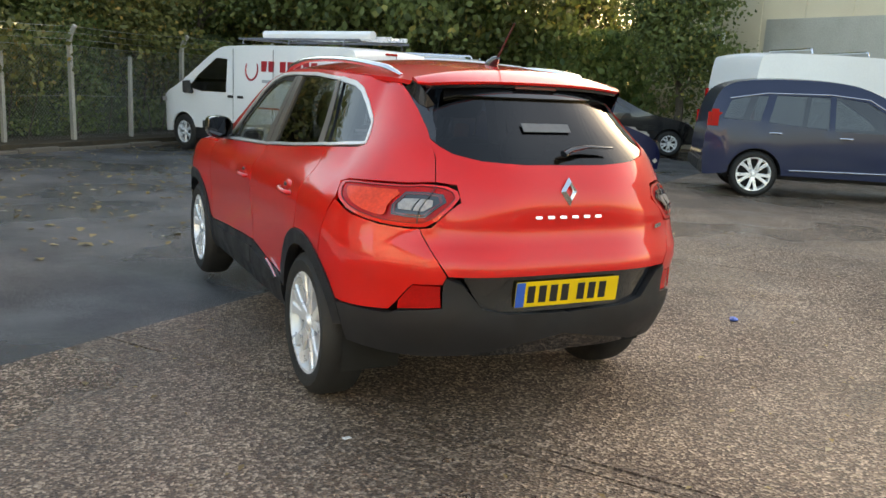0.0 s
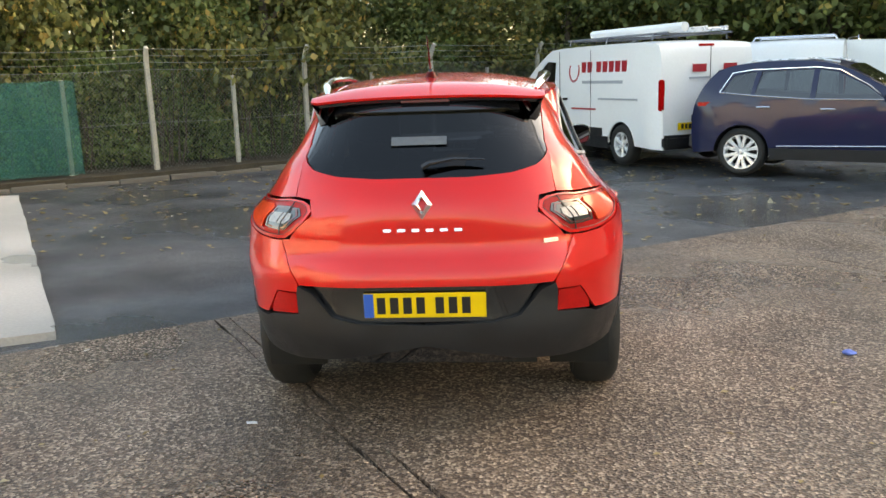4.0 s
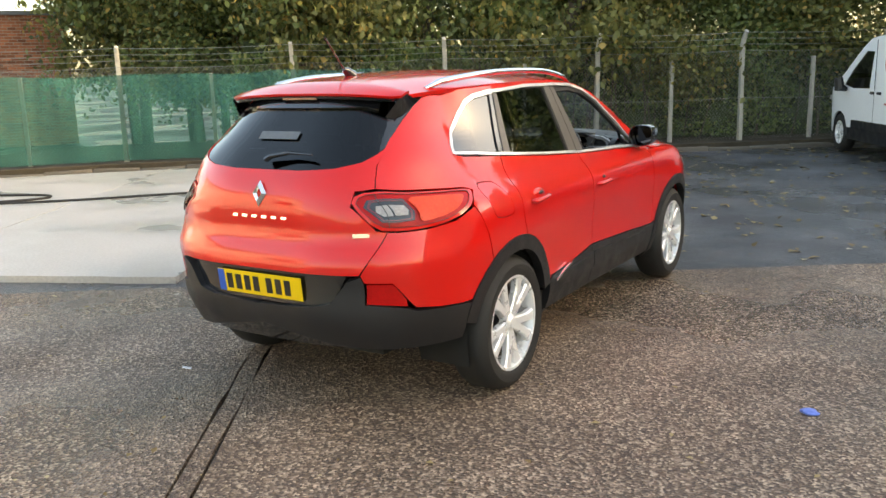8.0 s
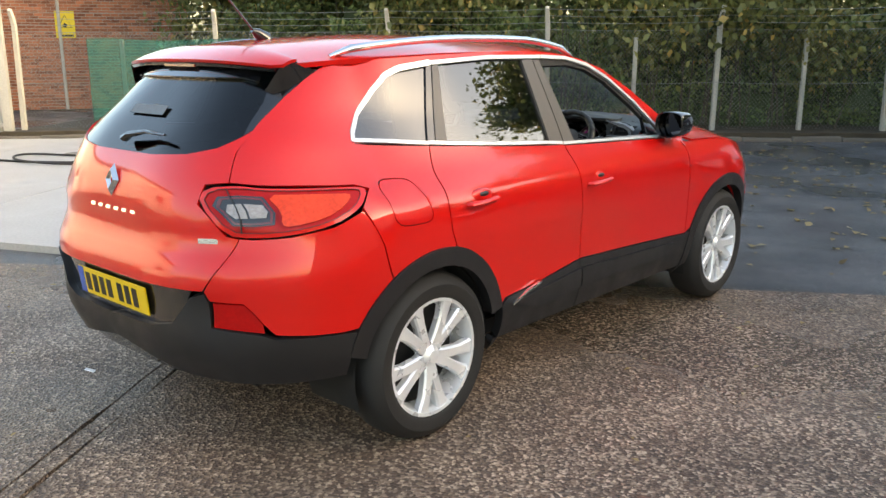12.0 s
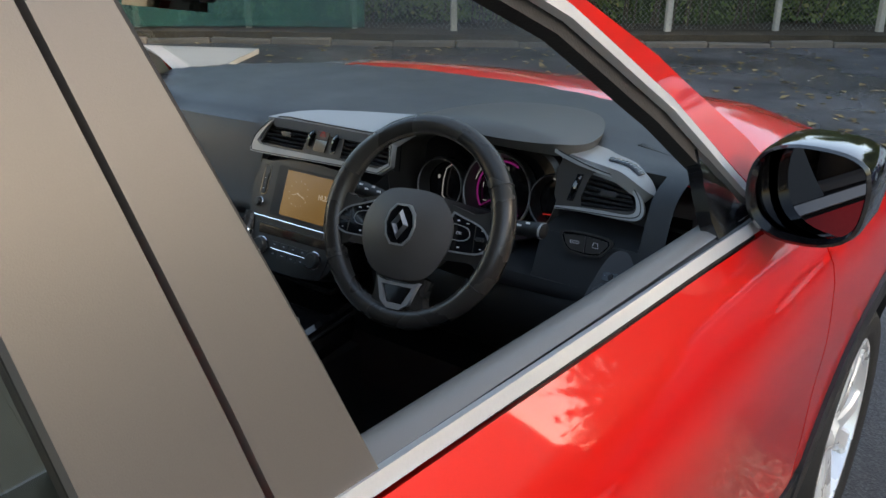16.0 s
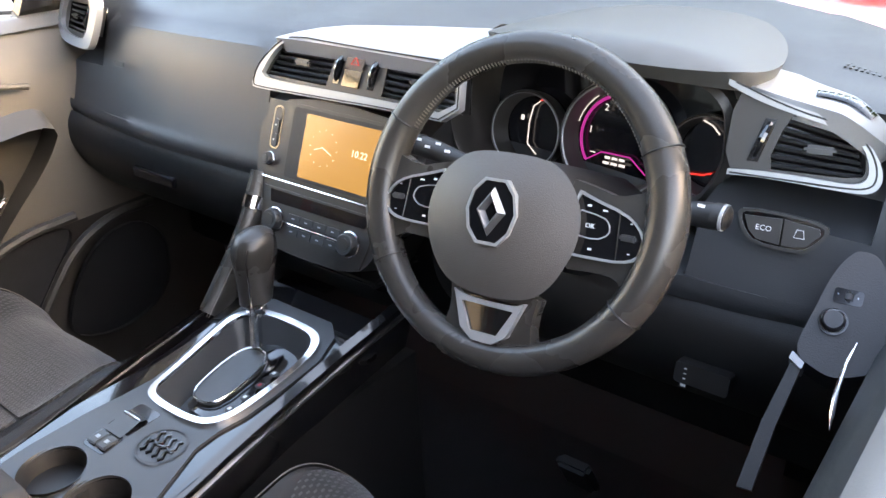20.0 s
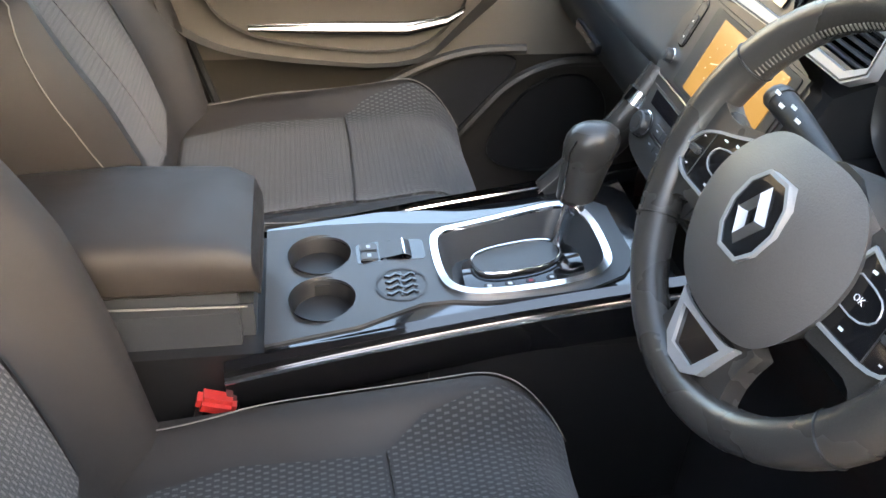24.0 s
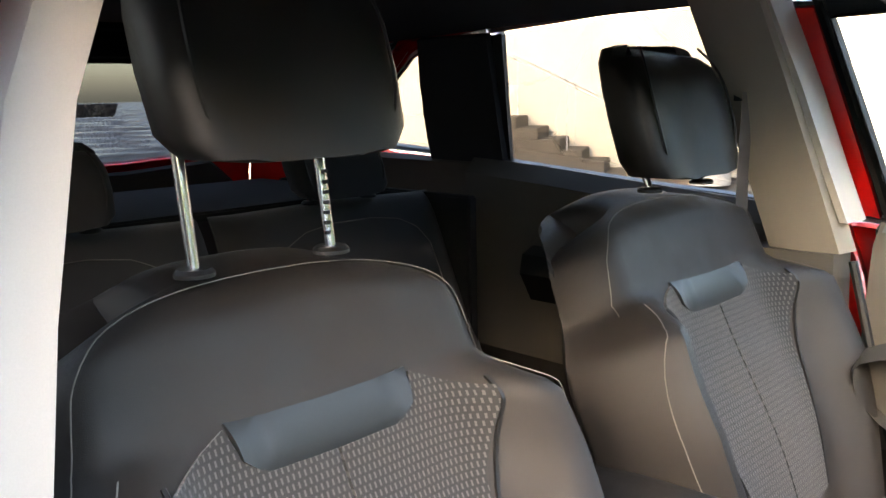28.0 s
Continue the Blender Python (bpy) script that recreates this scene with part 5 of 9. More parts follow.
# ---- wheels ----
def wheel(parent_car, x, y, r_tyre, r_rim, spokes, alloy, twin=True, cap_mat=None):
    """A road wheel facing +x (or -x where x is negative), built as parts of the car."""
    s = 1 if x > 0 else -1
    ob = new("wheel")
    ob.parent = parent_car
    ob.matrix_parent_inverse = Matrix.Identity(4)
    ob.matrix_basis = pose(x, y, r_tyre, 0, 90 * s, 0)
    wd = 0.105
    prof = [(r_rim - 0.012, -wd + 0.01), (r_rim + 0.01, -wd), (r_tyre - 0.045, -wd - 0.004), (r_tyre - 0.012, -wd + 0.02), (r_tyre, -wd + 0.05), (r_tyre + 0.001, 0), (r_tyre, wd - 0.05),
            (r_tyre - 0.012, wd - 0.02), (r_tyre - 0.045, wd + 0.004), (r_rim + 0.02, wd + 0.002), (r_rim + 0.006, wd - 0.002), (r_rim - 0.012, wd - 0.012)]
    lathe_part("tyre", prof, RUBBER, ob, n=48, closed=True)
    lathe_part("rim", [(r_rim - 0.03, -wd + 0.02), (r_rim - 0.035, 0.03), (r_rim - 0.022, wd - 0.03), (r_rim - 0.016, wd - 0.008), (r_rim + 0.006, wd - 0.006), (r_rim + 0.004, wd - 0.02), (r_rim - 0.008, -wd + 0.02)], alloy, ob, n=48, closed=True)
    bm = bmesh.new()
    bmesh.ops.create_cone(bm, cap_ends=True, segments=32, radius1=r_rim - 0.03, radius2=r_rim - 0.03, depth=0.01, matrix=Matrix.Translation((0, 0, -0.02)))
    part("brake_disc", bm, DARK, ob)
    for k in range(spokes):
        a = 2 * math.pi * k / spokes
        bm = bmesh.new()
        arms = (-0.26, 0.26) if twin else (0.0,)
        for da in arms:
            rows_ = []
            for f, w_, up_ in ((0.13, 0.026, -0.030), (0.34, 0.024, -0.022), (0.66, 0.023, -0.016), (0.88, 0.030, -0.014), (0.955, 0.042, -0.012)):
                th = a + da * (0.55 + 0.45 * f)
                r_ = r_rim * f
                w_ *= r_rim / 0.247 * (1.0 if twin else 1.5)
                rad_, tan_ = Vector((math.cos(th), math.sin(th), 0)), Vector((-math.sin(th), math.cos(th), 0))
                c_ = rad_ * r_ + Vector((0, 0, wd + up_))
                rows_.append([c_ + tan_ * (w_ * u_) + Vector((0, 0, h_)) for u_, h_ in ((-1.0, -0.034), (-1.0, -0.008), (-0.72, 0.0), (0.72, 0.0), (1.0, -0.008), (1.0, -0.034))])
            add_loft(bm, rows_)
        part("spoke", bm, alloy, ob)
    lathe_part("hub_cap", [(0.0, wd - 0.012), (0.026, wd - 0.014), (0.032, wd - 0.02), (0.062, wd - 0.04), (0.066, wd - 0.06)], alloy, ob, n=24)
    for k in range(5):
        a = 2 * math.pi * (k + 0.5) / 5
        lathe_part("wheel_nut", [(0.0, 0.014), (0.009, 0.012), (0.010, 0.0)], ALLOY_DARK, ob, n=8, m=Matrix.Translation((0.052 * math.cos(a), 0.052 * math.sin(a), wd - 0.044)))
    return ob


for x in (0.785, -0.785):
    for y in (-1.323, 1.323):
        wheel(car, x, y, 0.345, 0.247, 5, ALLOY)

# ---- inside the red car ----
DASH = mat("soft_black_dash", (0.032, 0.033, 0.035), 0.42, 0, 0.10, 6, 900, bump=0.0003, rvar=0.06)
DASH_LOW = mat("hard_black_plastic", (0.011, 0.011, 0.0115), 0.5, 0, 0.15, 6, 700, bump=0.0002)
SILVER_TRIM = mat("satin_silver_trim", (0.34, 0.345, 0.35), 0.38, 0.35, 0.04, 8, 500)
CONSOLE_GREY = mat("satin_console_plastic", (0.042, 0.046, 0.05), 0.34, 0, 0.1, 8, 800, bump=0.0001)
LEATHER = mat("worn_black_leather", (0.038, 0.035, 0.032), 0.29, 0, 0.2, 14, 900, bump=0.0002, rvar=0.06)
LEATHER_HUB = mat("grained_airbag_cover", (0.080, 0.072, 0.067), 0.46, 0, 0.12, 12, 800, bump=0.0004)
CLOTH = mat("brown_black_seat_cloth", (0.0190, 0.0150, 0.0122), 0.54, 0, 0.2, 9, 1200, bump=0.0005, rvar=0.1)
CLOTH_DARK = mat("charcoal_seat_cloth", (0.026, 0.025, 0.025), 0.85, 0, 0.15, 20, 1400, bump=0.0005, sheen=0.2)
HEADREST = mat("dark_headrest_cloth", (0.017, 0.0145, 0.0125), 0.42, 0, 0.2, 9, 1200, bump=0.0004, rvar=0.1)
STITCH = mat("pale_stitching", (0.17, 0.155, 0.135), 0.7, 0, 0.1, 200, 600)
CARPET = mat("black_carpet", (0.010, 0.010, 0.011), 0.95, 0, 0.3, 30, 900, bump=0.001)
# door plastic with the warm evening light put into its grey-brown
DOORCARD = mat("grey_brown_door_plastic", (0.11, 0.095, 0.078), 0.5, 0, 0.08, 5, 900, bump=0.0003)
POD = mat("soft_black_door_pod", (0.020, 0.020, 0.021), 0.48, 0, 0.1, 6, 800, bump=0.0003)
PILLAR_GREY = mat("grey_pillar_trim", (0.17, 0.165, 0.155), 0.55, 0, 0.06, 5, 700)
# upper pillar trims: the evening light on them is mixed into these base colours
LIT_BEIGE_TRIM = mat("beige_pillar_trim", (0.30, 0.255, 0.20), 0.55, 0, 0.06, 5, 700)
LIT_PALE_TRIM = mat("pale_pillar_trim", (0.55, 0.50, 0.44), 0.6, 0, 0.05, 5, 700)
LINER = mat("charcoal_headliner", (0.032, 0.032, 0.034), 0.9, 0, 0.1, 20, 900)
# door plastic low down: the fall-off of light is put into a darker brown
DOOR_SHADED = mat("dark_brown_door_plastic", (0.036, 0.032, 0.028), 0.45, 0, 0.08, 5, 900, bump=0.0003)
DOOR_MID = mat("brown_armrest_plastic", (0.062, 0.054, 0.045), 0.48, 0, 0.08, 5, 900, bump=0.0003)
LIT_DOOR_TOP = mat("satin_door_top", (0.15, 0.146, 0.142), 0.32, 0, 0.06, 6, 700, bump=0.0001)
GRIP = mat("smooth_grey_vinyl", (0.021, 0.024, 0.025), 0.42, 0, 0.08, 8, 700, bump=0.0001)
BELT = mat("grey_seat_belt", (0.10, 0.09, 0.085), 0.6, 0, 0.1, 40, 900)
RED_BUCKLE = mat("red_buckle", (0.55, 0.035, 0.03), 0.4, 0, 0.05, 40, 300)
SCREEN = glow_mat("amber_screen", (0.46, 0.26, 0.07), 0.055)
SCREEN_INK = glow_mat("pale_screen_ink", (0.9, 0.8, 0.6), 0.09)
PURPLE = glow_mat("magenta_dial_light", (0.62, 0.05, 0.42), 0.032)
RED_LIGHT = glow_mat("red_dial_light", (0.9, 0.05, 0.04), 0.06)
WHITE_LIGHT = glow_mat("white_dial_light", (0.85, 0.85, 0.85), 0.05)
DIAL = mat("black_dial", (0.006, 0.006, 0.008), 0.15, 0, 0.1, 20, 300, coat=0.6)


def fabric_mat(name, ax, base, dash, cell=0.0078):
    """Woven seat cloth with rows of short pale dashes; ax names the object axes across and along."""
    m = mat(name, base, 0.85, 0, 0.18, 25, 1400, bump=0.0005, sheen=0.2)
    N, L = m.node_tree.nodes, m.node_tree.links
    b = N["Principled BSDF"]
    co, sp = N.new("ShaderNodeTexCoord"), N.new("ShaderNodeSeparateXYZ")
    L.new(co.outputs["Object"], sp.inputs[0])

    def op(kind, a, c=None):
        n = N.new("ShaderNodeMath")
        n.operation = kind
        for i, v in enumerate((a, c)):
            if v is None:
                continue
            if isinstance(v, (int, float)):
                n.inputs[i].default_value = v
            else:
                L.new(v, n.inputs[i])
        return n.outputs[0]
    u = op("DIVIDE", sp.outputs[ax[0]], cell)
    v = op("DIVIDE", sp.outputs[ax[1]], cell * 1.25)
    row = op("FLOOR", v)
    u2 = op("ADD", u, op("MULTIPLY", row, 0.5))
    fu, fv = op("ABSOLUTE", op("SUBTRACT", op("FRACT", u2), 0.5)), op("ABSOLUTE", op("SUBTRACT", op("FRACT", v), 0.5))
    k = op("MULTIPLY", op("LESS_THAN", fu, 0.17), op("LESS_THAN", fv, 0.34))
    mx = N.new("ShaderNodeMix")
    mx.data_type = "RGBA"
    L.new(k, mx.inputs[0])
    old = b.inputs["Base Color"].links[0].from_socket
    L.new(old, mx.inputs[6])
    mx.inputs[7].default_value = (*dash, 1)
    L.new(mx.outputs[2], b.inputs["Base Color"])
    return m


INSERT_BACK = fabric_mat("dashed_back_cloth", ("X", "Z"), (0.023, 0.022, 0.021), (0.088, 0.082, 0.076), 0.0064)
INSERT_SEAT = fabric_mat("dashed_seat_cloth", ("X", "Y"), (0.020, 0.020, 0.020), (0.064, 0.063, 0.063), 0.0066)


def group(name, parent=car):
    ob = new(name)
    ob.empty_display_size = 0.1
    ob.parent = parent
    return ob


def flat(M, h=0.0, dome=0.0, cx=0.0, cy=0.0, rx=1.0, ry=1.0):
    """A plane map for skin(): local x, y on M, raised by h, with an optional dome."""
    return lambda u, v: M @ Vector((u, v, h + dome * max(0.0, 1 - ((u - cx) / rx) ** 2 - ((v - cy) / ry) ** 2)))


def slab2(name, outline, M, mt, parent, h0=0.0, thick=0.01, holes=(), step=0.03, edge=0.02, label="", dome=None):
    """A flat plate on the frame M whose face stands h0 above it."""
    f = flat(M, h0) if dome is None else flat(M, h0, *dome)
    return skin(name, outline, f, mt, parent, holes=holes, step=step, edge=edge, thick=thick, label=label)


def mbox(name, M, c, s, mt, parent, label="", bevel=0.002, rot=None):
    bm = bmesh.new()
    add_box(bm, c, s, bevel, rot)
    bmesh.ops.transform(bm, matrix=M, verts=bm.verts)
    return part(name, bm, mt, parent, label)


def mtube(name, M, pts, r, mt, parent, label="", n=8, closed=False, fl=1.0):
    return tube_part(name, [M @ Vector(p) for p in pts], r, mt, parent, label, n, closed, fl)


def words(text, M, size, mt, parent, name="lettering", align="CENTER"):
    cu = bpy.data.curves.new(name, "FONT")
    cu.body, cu.size, cu.align_x, cu.align_y, cu.extrude, cu.resolution_u = text, size, align, "CENTER", 0.0002, 2
    cu.materials.append(mt)
    tmp = new(name, cu)
    me = bpy.data.meshes.new_from_object(tmp.evaluated_get(bpy.context.evaluated_depsgraph_get()))
    bpy.data.objects.remove(tmp)
    ob = new(name, me)
    ob.parent = parent
    ob.matrix_world = M
    return ob


def circ(r, n=28, cx=0.0, cy=0.0, sy=1.0):
    return [(cx + r * math.cos(2 * math.pi * i / n), cy + sy * r * math.sin(2 * math.pi * i / n)) for i in range(n)]


def rrect(x0, y0, x1, y1, r=0.01):
    o = []
    for cx, cy, a in ((x1 - r, y0 + r, -90), (x1 - r, y1 - r, 0), (x0 + r, y1 - r, 90), (x0 + r, y0 + r, 180)):
        o += [(cx + r * math.cos(radians(a + 90 * i / 5)), cy + r * math.sin(radians(a + 90 * i / 5))) for i in range(6)]
    return o


# --- dashboard shell: sections across the car ---
dash = group("dashboard")
SECT = [(1.08, 1.150), (0.98, 1.152), (0.88, 1.152), (0.78, 1.148), (0.69, 1.140), (0.61, 1.132), (0.555, 1.112), (0.535, 1.075), (0.515, 1.02), (0.492, 0.965), (0.478, 0.938), (0.482, 0.922)]
def dash_set_back(x, y, z):
    """How far the face of the pad stands back for the instruments and the outlets."""
    if y > 0.66 or z < 0.955:
        return 0.0
    if 0.137 < x < 0.497:
        return min(0.15, 0.70 - y)
    if z > 1.035 and y < 0.60 and 0.497 <= x < 0.662:
        return min(0.075, 0.605 - y)
    if z > 1.035 and y < 0.556 and (-0.158 < x <= 0.137 or -0.738 < x < -0.605):
        return min(0.05, 0.558 - y)
    return 0.0


bm = bmesh.new()
rings = []
DASH_XS = sorted([-0.765 + 1.465 * i / 40 for i in range(41)] + [-0.739, -0.737, -0.606, -0.604, -0.159, -0.157, 0.136, 0.138, 0.496, 0.498, 0.661, 0.663])
dash_sect = [tuple(p)[:2] for p in rounded([Vector((*q, 0)) for q in SECT], 2, False)]
for x in DASH_XS:
    side_pull = 0.05 * (abs(x) / 0.715) ** 4
    up = -0.018 * (abs(x) / 0.715) ** 3
    bulge = 0.018 * math.exp(-((x + 0.37) / 0.26) ** 2)
    ring_ = []
    for y, z in dash_sect:
        zz = z + up * (1 if z > 0.95 else 0)
        if y > 0.62:
            xn = min(1.0, abs(x) / max(0.3, side(0.8, Z_EDGE(0.8))[0]))
            zz = min(zz, roof(xn, y - 0.20 * (1 - xn ** 2.4))[2] - 0.012)
        ring_.append(Vector((x, y - (bulge if z < 1.1 and y < 0.6 else 0) + side_pull * (0.4 if y < 0.7 else 0) + dash_set_back(x, y, z), zz)))
    rings.append(ring_)
add_loft(bm, rings, closed_u=False)
part("dash_top", bm, DASH, dash, "soft black dashboard top pad")
LOWS = [(0.486, 0.926), (0.470, 0.905), (0.468, 0.86), (0.50, 0.80), (0.56, 0.74), (0.66, 0.72)]
for x0, x1, nm in ((-0.74, -0.165, "glovebox"), (0.165, 0.69, "knee_panel")):
    bm = bmesh.new()
    add_loft(bm, [[Vector((x0 + (x1 - x0) * i / 10, y + 0.006, z)) for y, z in [tuple(p)[:2] for p in rounded([Vector((*q, 0)) for q in LOWS], 2, False)]] for i in range(11)], closed_u=False)
    part(nm, bm, DASH_LOW, dash)
box_part("dash_bulkhead", (0, 0.80, 0.80), (1.40, 0.22, 0.44), DASH_LOW, dash, bevel=0.02)
mbox("glovebox_latch", pose(-0.42, 0.462, 0.865), (0, 0, 0), (0.11, 0.01, 0.018), DIAL, dash)
mbox("airbag_mark", pose(-0.52, 0.5, 1.035, -20, 0, 0), (0, 0, 0), (0.03, 0.002, 0.008), DASH_LOW, dash)

# --- air outlets: a dark box, thick curved slats between two slanting edges, a tab ---
def outlet(parent, M, bl, tl, tr, br, slats=6, tab=True):
    """An outlet between four corners on the frame M; the panel round it has the hole."""
    quad = [bl, br, tr, tl]
    slab2("vent_box", quad, M, DIAL, parent, -0.034, 0.002)
    bm = bmesh.new()
    add_loft(bm, [[M @ Vector((x, y, h)) for x, y in quad] for h in (0.0, -0.034)], cap=False)
    part("vent_duct", bm, DASH_LOW, parent)
    a0, a1, b0, b1 = Vector(bl), Vector(tl), Vector(br), Vector(tr)
    for i in range(slats):
        f = (i + 0.55) / slats
        p, q = a0.lerp(a1, f), b0.lerp(b1, f)
        bm = bmesh.new()
        rings = []
        for k in range(9):
            c = p.lerp(q, k / 8)
            bow = -0.0025 * (2 * k / 8 - 1) ** 2
            rings.append([M @ Vector((c.x, c.y + dy, bow + dz)) for dy, dz in ((0.0016, -0.001), (0.0004, 0.0012), (-0.0026, -0.001), (-0.0062, -0.020), (-0.0044, -0.020))])
        add_loft(bm, rings)
        part("slat", bm, SLAT, parent)
    if tab:
        c = (a0 + a1 + b0 + b1) / 4
        mbox("vent_tab", M, (c.x + 0.002, c.y + 0.001, 0.003), (0.030, 0.0085, 0.010), SLAT, parent, bevel=0.003)


def thumbwheel(parent, M, x, y, lean=0.0):
    """A ribbed thumb wheel standing out of a slot."""
    slab2("wheel_slot", [(x - 0.0055 + lean, y + 0.022), (x - 0.0055 - lean, y - 0.022), (x + 0.0055 - lean, y - 0.022), (x + 0.0055 + lean, y + 0.022)], M, DIAL, parent, 0.0056, 0.002)
    mtube("vent_thumbwheel", M, [(x + lean * k, y + 0.018 * k, 0.004 + 0.006 * (1 - k * k)) for k in (-1, -0.6, -0.2, 0.2, 0.6, 1)], [0.003, 0.0042, 0.0044, 0.0044, 0.0042, 0.003], GLOSS_BLACK, parent, n=8)


SLAT = mat("satin_black_slat", (0.022, 0.022, 0.024), 0.34, 0, 0.1, 9, 600)
BADGE_GREY = mat("dark_satin_chrome", (0.27, 0.27, 0.28), 0.32, 0.85, 0.05, 9, 400)
# lighter copy of the dash plastic: windscreen light on the hood put into colour
DASH_LIT = mat("smooth_grey_hood", (0.062, 0.063, 0.061), 0.46, 0, 0.06, 6, 900, bump=0.0001)
STACK = mat("satin_brown_black_panel", (0.034, 0.031, 0.029), 0.36, 0, 0.08, 7, 800, bump=0.0001)

# --- centre vents in a silver surround ---
MV = pose(0.0, 0.515, 1.085, 70, 0, 0)
sur_o = [tuple(p)[:2] for p in rounded([Vector((*p, 0)) for p in ((-0.171, -0.037), (-0.166, -0.010), (-0.149, 0.012), (-0.125, 0.034), (-0.095, 0.044), (-0.013, 0.043), (0.085, 0.043), (0.190, 0.044), (0.199, -0.031), (0.091, -0.031), (0.003, -0.034), (-0.083, -0.037), (-0.155, -0.039))], 1)]
sur_i = [tuple(p)[:2] for p in rounded([Vector((*p, 0)) for p in ((-0.156, -0.021), (-0.144, 0.002), (-0.127, 0.024), (-0.104, 0.036), (-0.012, 0.037), (0.086, 0.037), (0.184, 0.037), (0.192, -0.021), (0.089, -0.020), (-0.010, -0.021), (-0.108, -0.023))], 1)]
slab2("vent_surround", sur_o, MV, SILVER_TRIM, dash, 0.014, 0.012, holes=(sur_i,), label="satin silver surround of the centre vents")
mtube("surround_line", MV, [(x * 0.985, y * 0.94 + 0.0005, 0.0145) for x, y in sur_o], 0.0011, DASH_LOW, dash, n=5, closed=True)
skin("silver_pad", [(-0.128, 0.512), (-0.098, 0.515), (0.0, 0.517), (0.190, 0.517), (0.190, 0.63), (0.05, 0.602), (-0.045, 0.578), (-0.085, 0.558), (-0.108, 0.538), (-0.122, 0.522)],
     lambda u, v: Vector((u, v - 0.004, 1.1255 + 0.20 * (v - 0.516) - 0.9 * max(0.0, 0.512 - v))), SILVER_TRIM, dash, thick=0.02, step=0.03, edge=0.02, label="broad satin silver dashboard inlay")
VL = ((-0.150, -0.017), (-0.121, 0.031), (-0.020, 0.033), (-0.034, -0.017))
VR = ((0.066, -0.016), (0.070, 0.033), (0.176, 0.033), (0.184, -0.017))
slab2("vent_panel", sur_i, MV, STACK, dash, 0.005, 0.004, holes=([VL[0], VL[3], VL[2], VL[1]], [VR[0], VR[3], VR[2], VR[1]]))
outlet(dash, MV @ pose(0, 0, 0.005), *VL)
outlet(dash, MV @ pose(0, 0, 0.005), *VR)
slab2("hazard_button", [(-0.001, 0.012), (0.030, 0.012), (0.034, 0.031), (0.030, 0.034), (0.007, 0.034), (0.002, 0.031)], MV, STACK, dash, 0.009, 0.005, label="hazard warning button")
mtube("hazard_mark", MV, [(0.010, 0.018, 0.0095), (0.024, 0.018, 0.0095), (0.017, 0.028, 0.0095)], 0.0008, RED_LIGHT, dash, n=4, closed=True)
slab2("switch_button", [(-0.004, -0.012), (0.026, -0.012), (0.029, 0.010), (-0.001, 0.010)], MV, GLOSS_BLACK, dash, 0.008, 0.004)
for x in (-0.013, 0.049):
    thumbwheel(dash, MV, x, 0.011, 0.004)

# --- centre stack: keys on its passenger side, screen, climate dials ---
MS = pose(0.012, 0.482, 0.963, 67.8, 0, 0)
st_o = [tuple(p)[:2] for p in rounded([Vector((*p, 0)) for p in ((-0.176, 0.088), (0.112, 0.088), (0.108, 0.03), (0.100, -0.056), (0.076, -0.118), (0.046, -0.132), (-0.03, -0.137), (-0.106, -0.134), (-0.137, -0.120), (-0.162, -0.056))], 2)]
slab2("stack_panel", st_o, MS, STACK, dash, 0.008, 0.09, label="brown-black satin centre stack panel")
slab2("stack_frame", [(-0.158, 0.076), (-0.148, -0.030), (0.098, -0.030), (0.104, 0.076)], MS, STACK, dash, 0.0105, 0.004, step=0.05)
slab2("screen_bezel", rrect(-0.104, -0.029, 0.096, 0.072, 0.005), MS, DASH_LOW, dash, 0.012, 0.003)
slab2("touch_screen", rrect(-0.077, -0.024, 0.080, 0.066, 0.002), MS, SCREEN, dash, 0.0128, 0.002, label="amber touch screen showing a clock")
words("10.22", MS @ pose(0.030, 0.027, 0.0134), 0.0135, SCREEN_INK, dash)
mbox("clock_hand", MS, (-0.045, 0.022, 0.0134), (0.017, 0.0009, 0.0004), SCREEN_INK, dash, bevel=0, rot=pose(0, 0, 0, 0, 0, 20))
mbox("clock_hand", MS, (-0.029, 0.021, 0.0134), (0.020, 0.0009, 0.0004), SCREEN_INK, dash, bevel=0, rot=pose(0, 0, 0, 0, 0, -22))
for i in range(12):
    a = i * math.pi / 6
    mbox("clock_dot", MS, (-0.036 + 0.025 * math.cos(a), 0.024 + 0.025 * math.sin(a), 0.0134), (0.0012, 0.0012, 0.0004), SCREEN_INK, dash, bevel=0)


def knob(parent, M, x, y, r, h, mt, cap=None):
    lathe_part("knob", [(0.0, h), (r * 0.82, h), (r * 0.93, h - 0.002), (r, h * 0.5), (r, 0)], mt, parent, n=24, m=M @ pose(x, y, 0.01))
    lathe_part("knob_ring", [(r * 1.1, 0.001), (r * 1.12, 0.004), (r * 1.02, 0.005), (r, 0.0)], CHROME, parent, n=24, m=M @ pose(x, y, 0.01), closed=True)
    if cap:
        lathe_part("knob_cap", [(0.0, h + 0.001), (r * 0.55, h + 0.001), (r * 0.55, h - 0.001)], cap, parent, n=20, m=M @ pose(x, y, 0.01))


slab2("key_slot", rrect(-0.1435, 0.006, -0.1245, 0.068, 0.008), MS, DIAL, dash, 0.0112, 0.001)
slab2("key_slot", rrect(-0.1415, 0.008, -0.1265, 0.066, 0.007), MS, STACK, dash, 0.0118, 0.001)
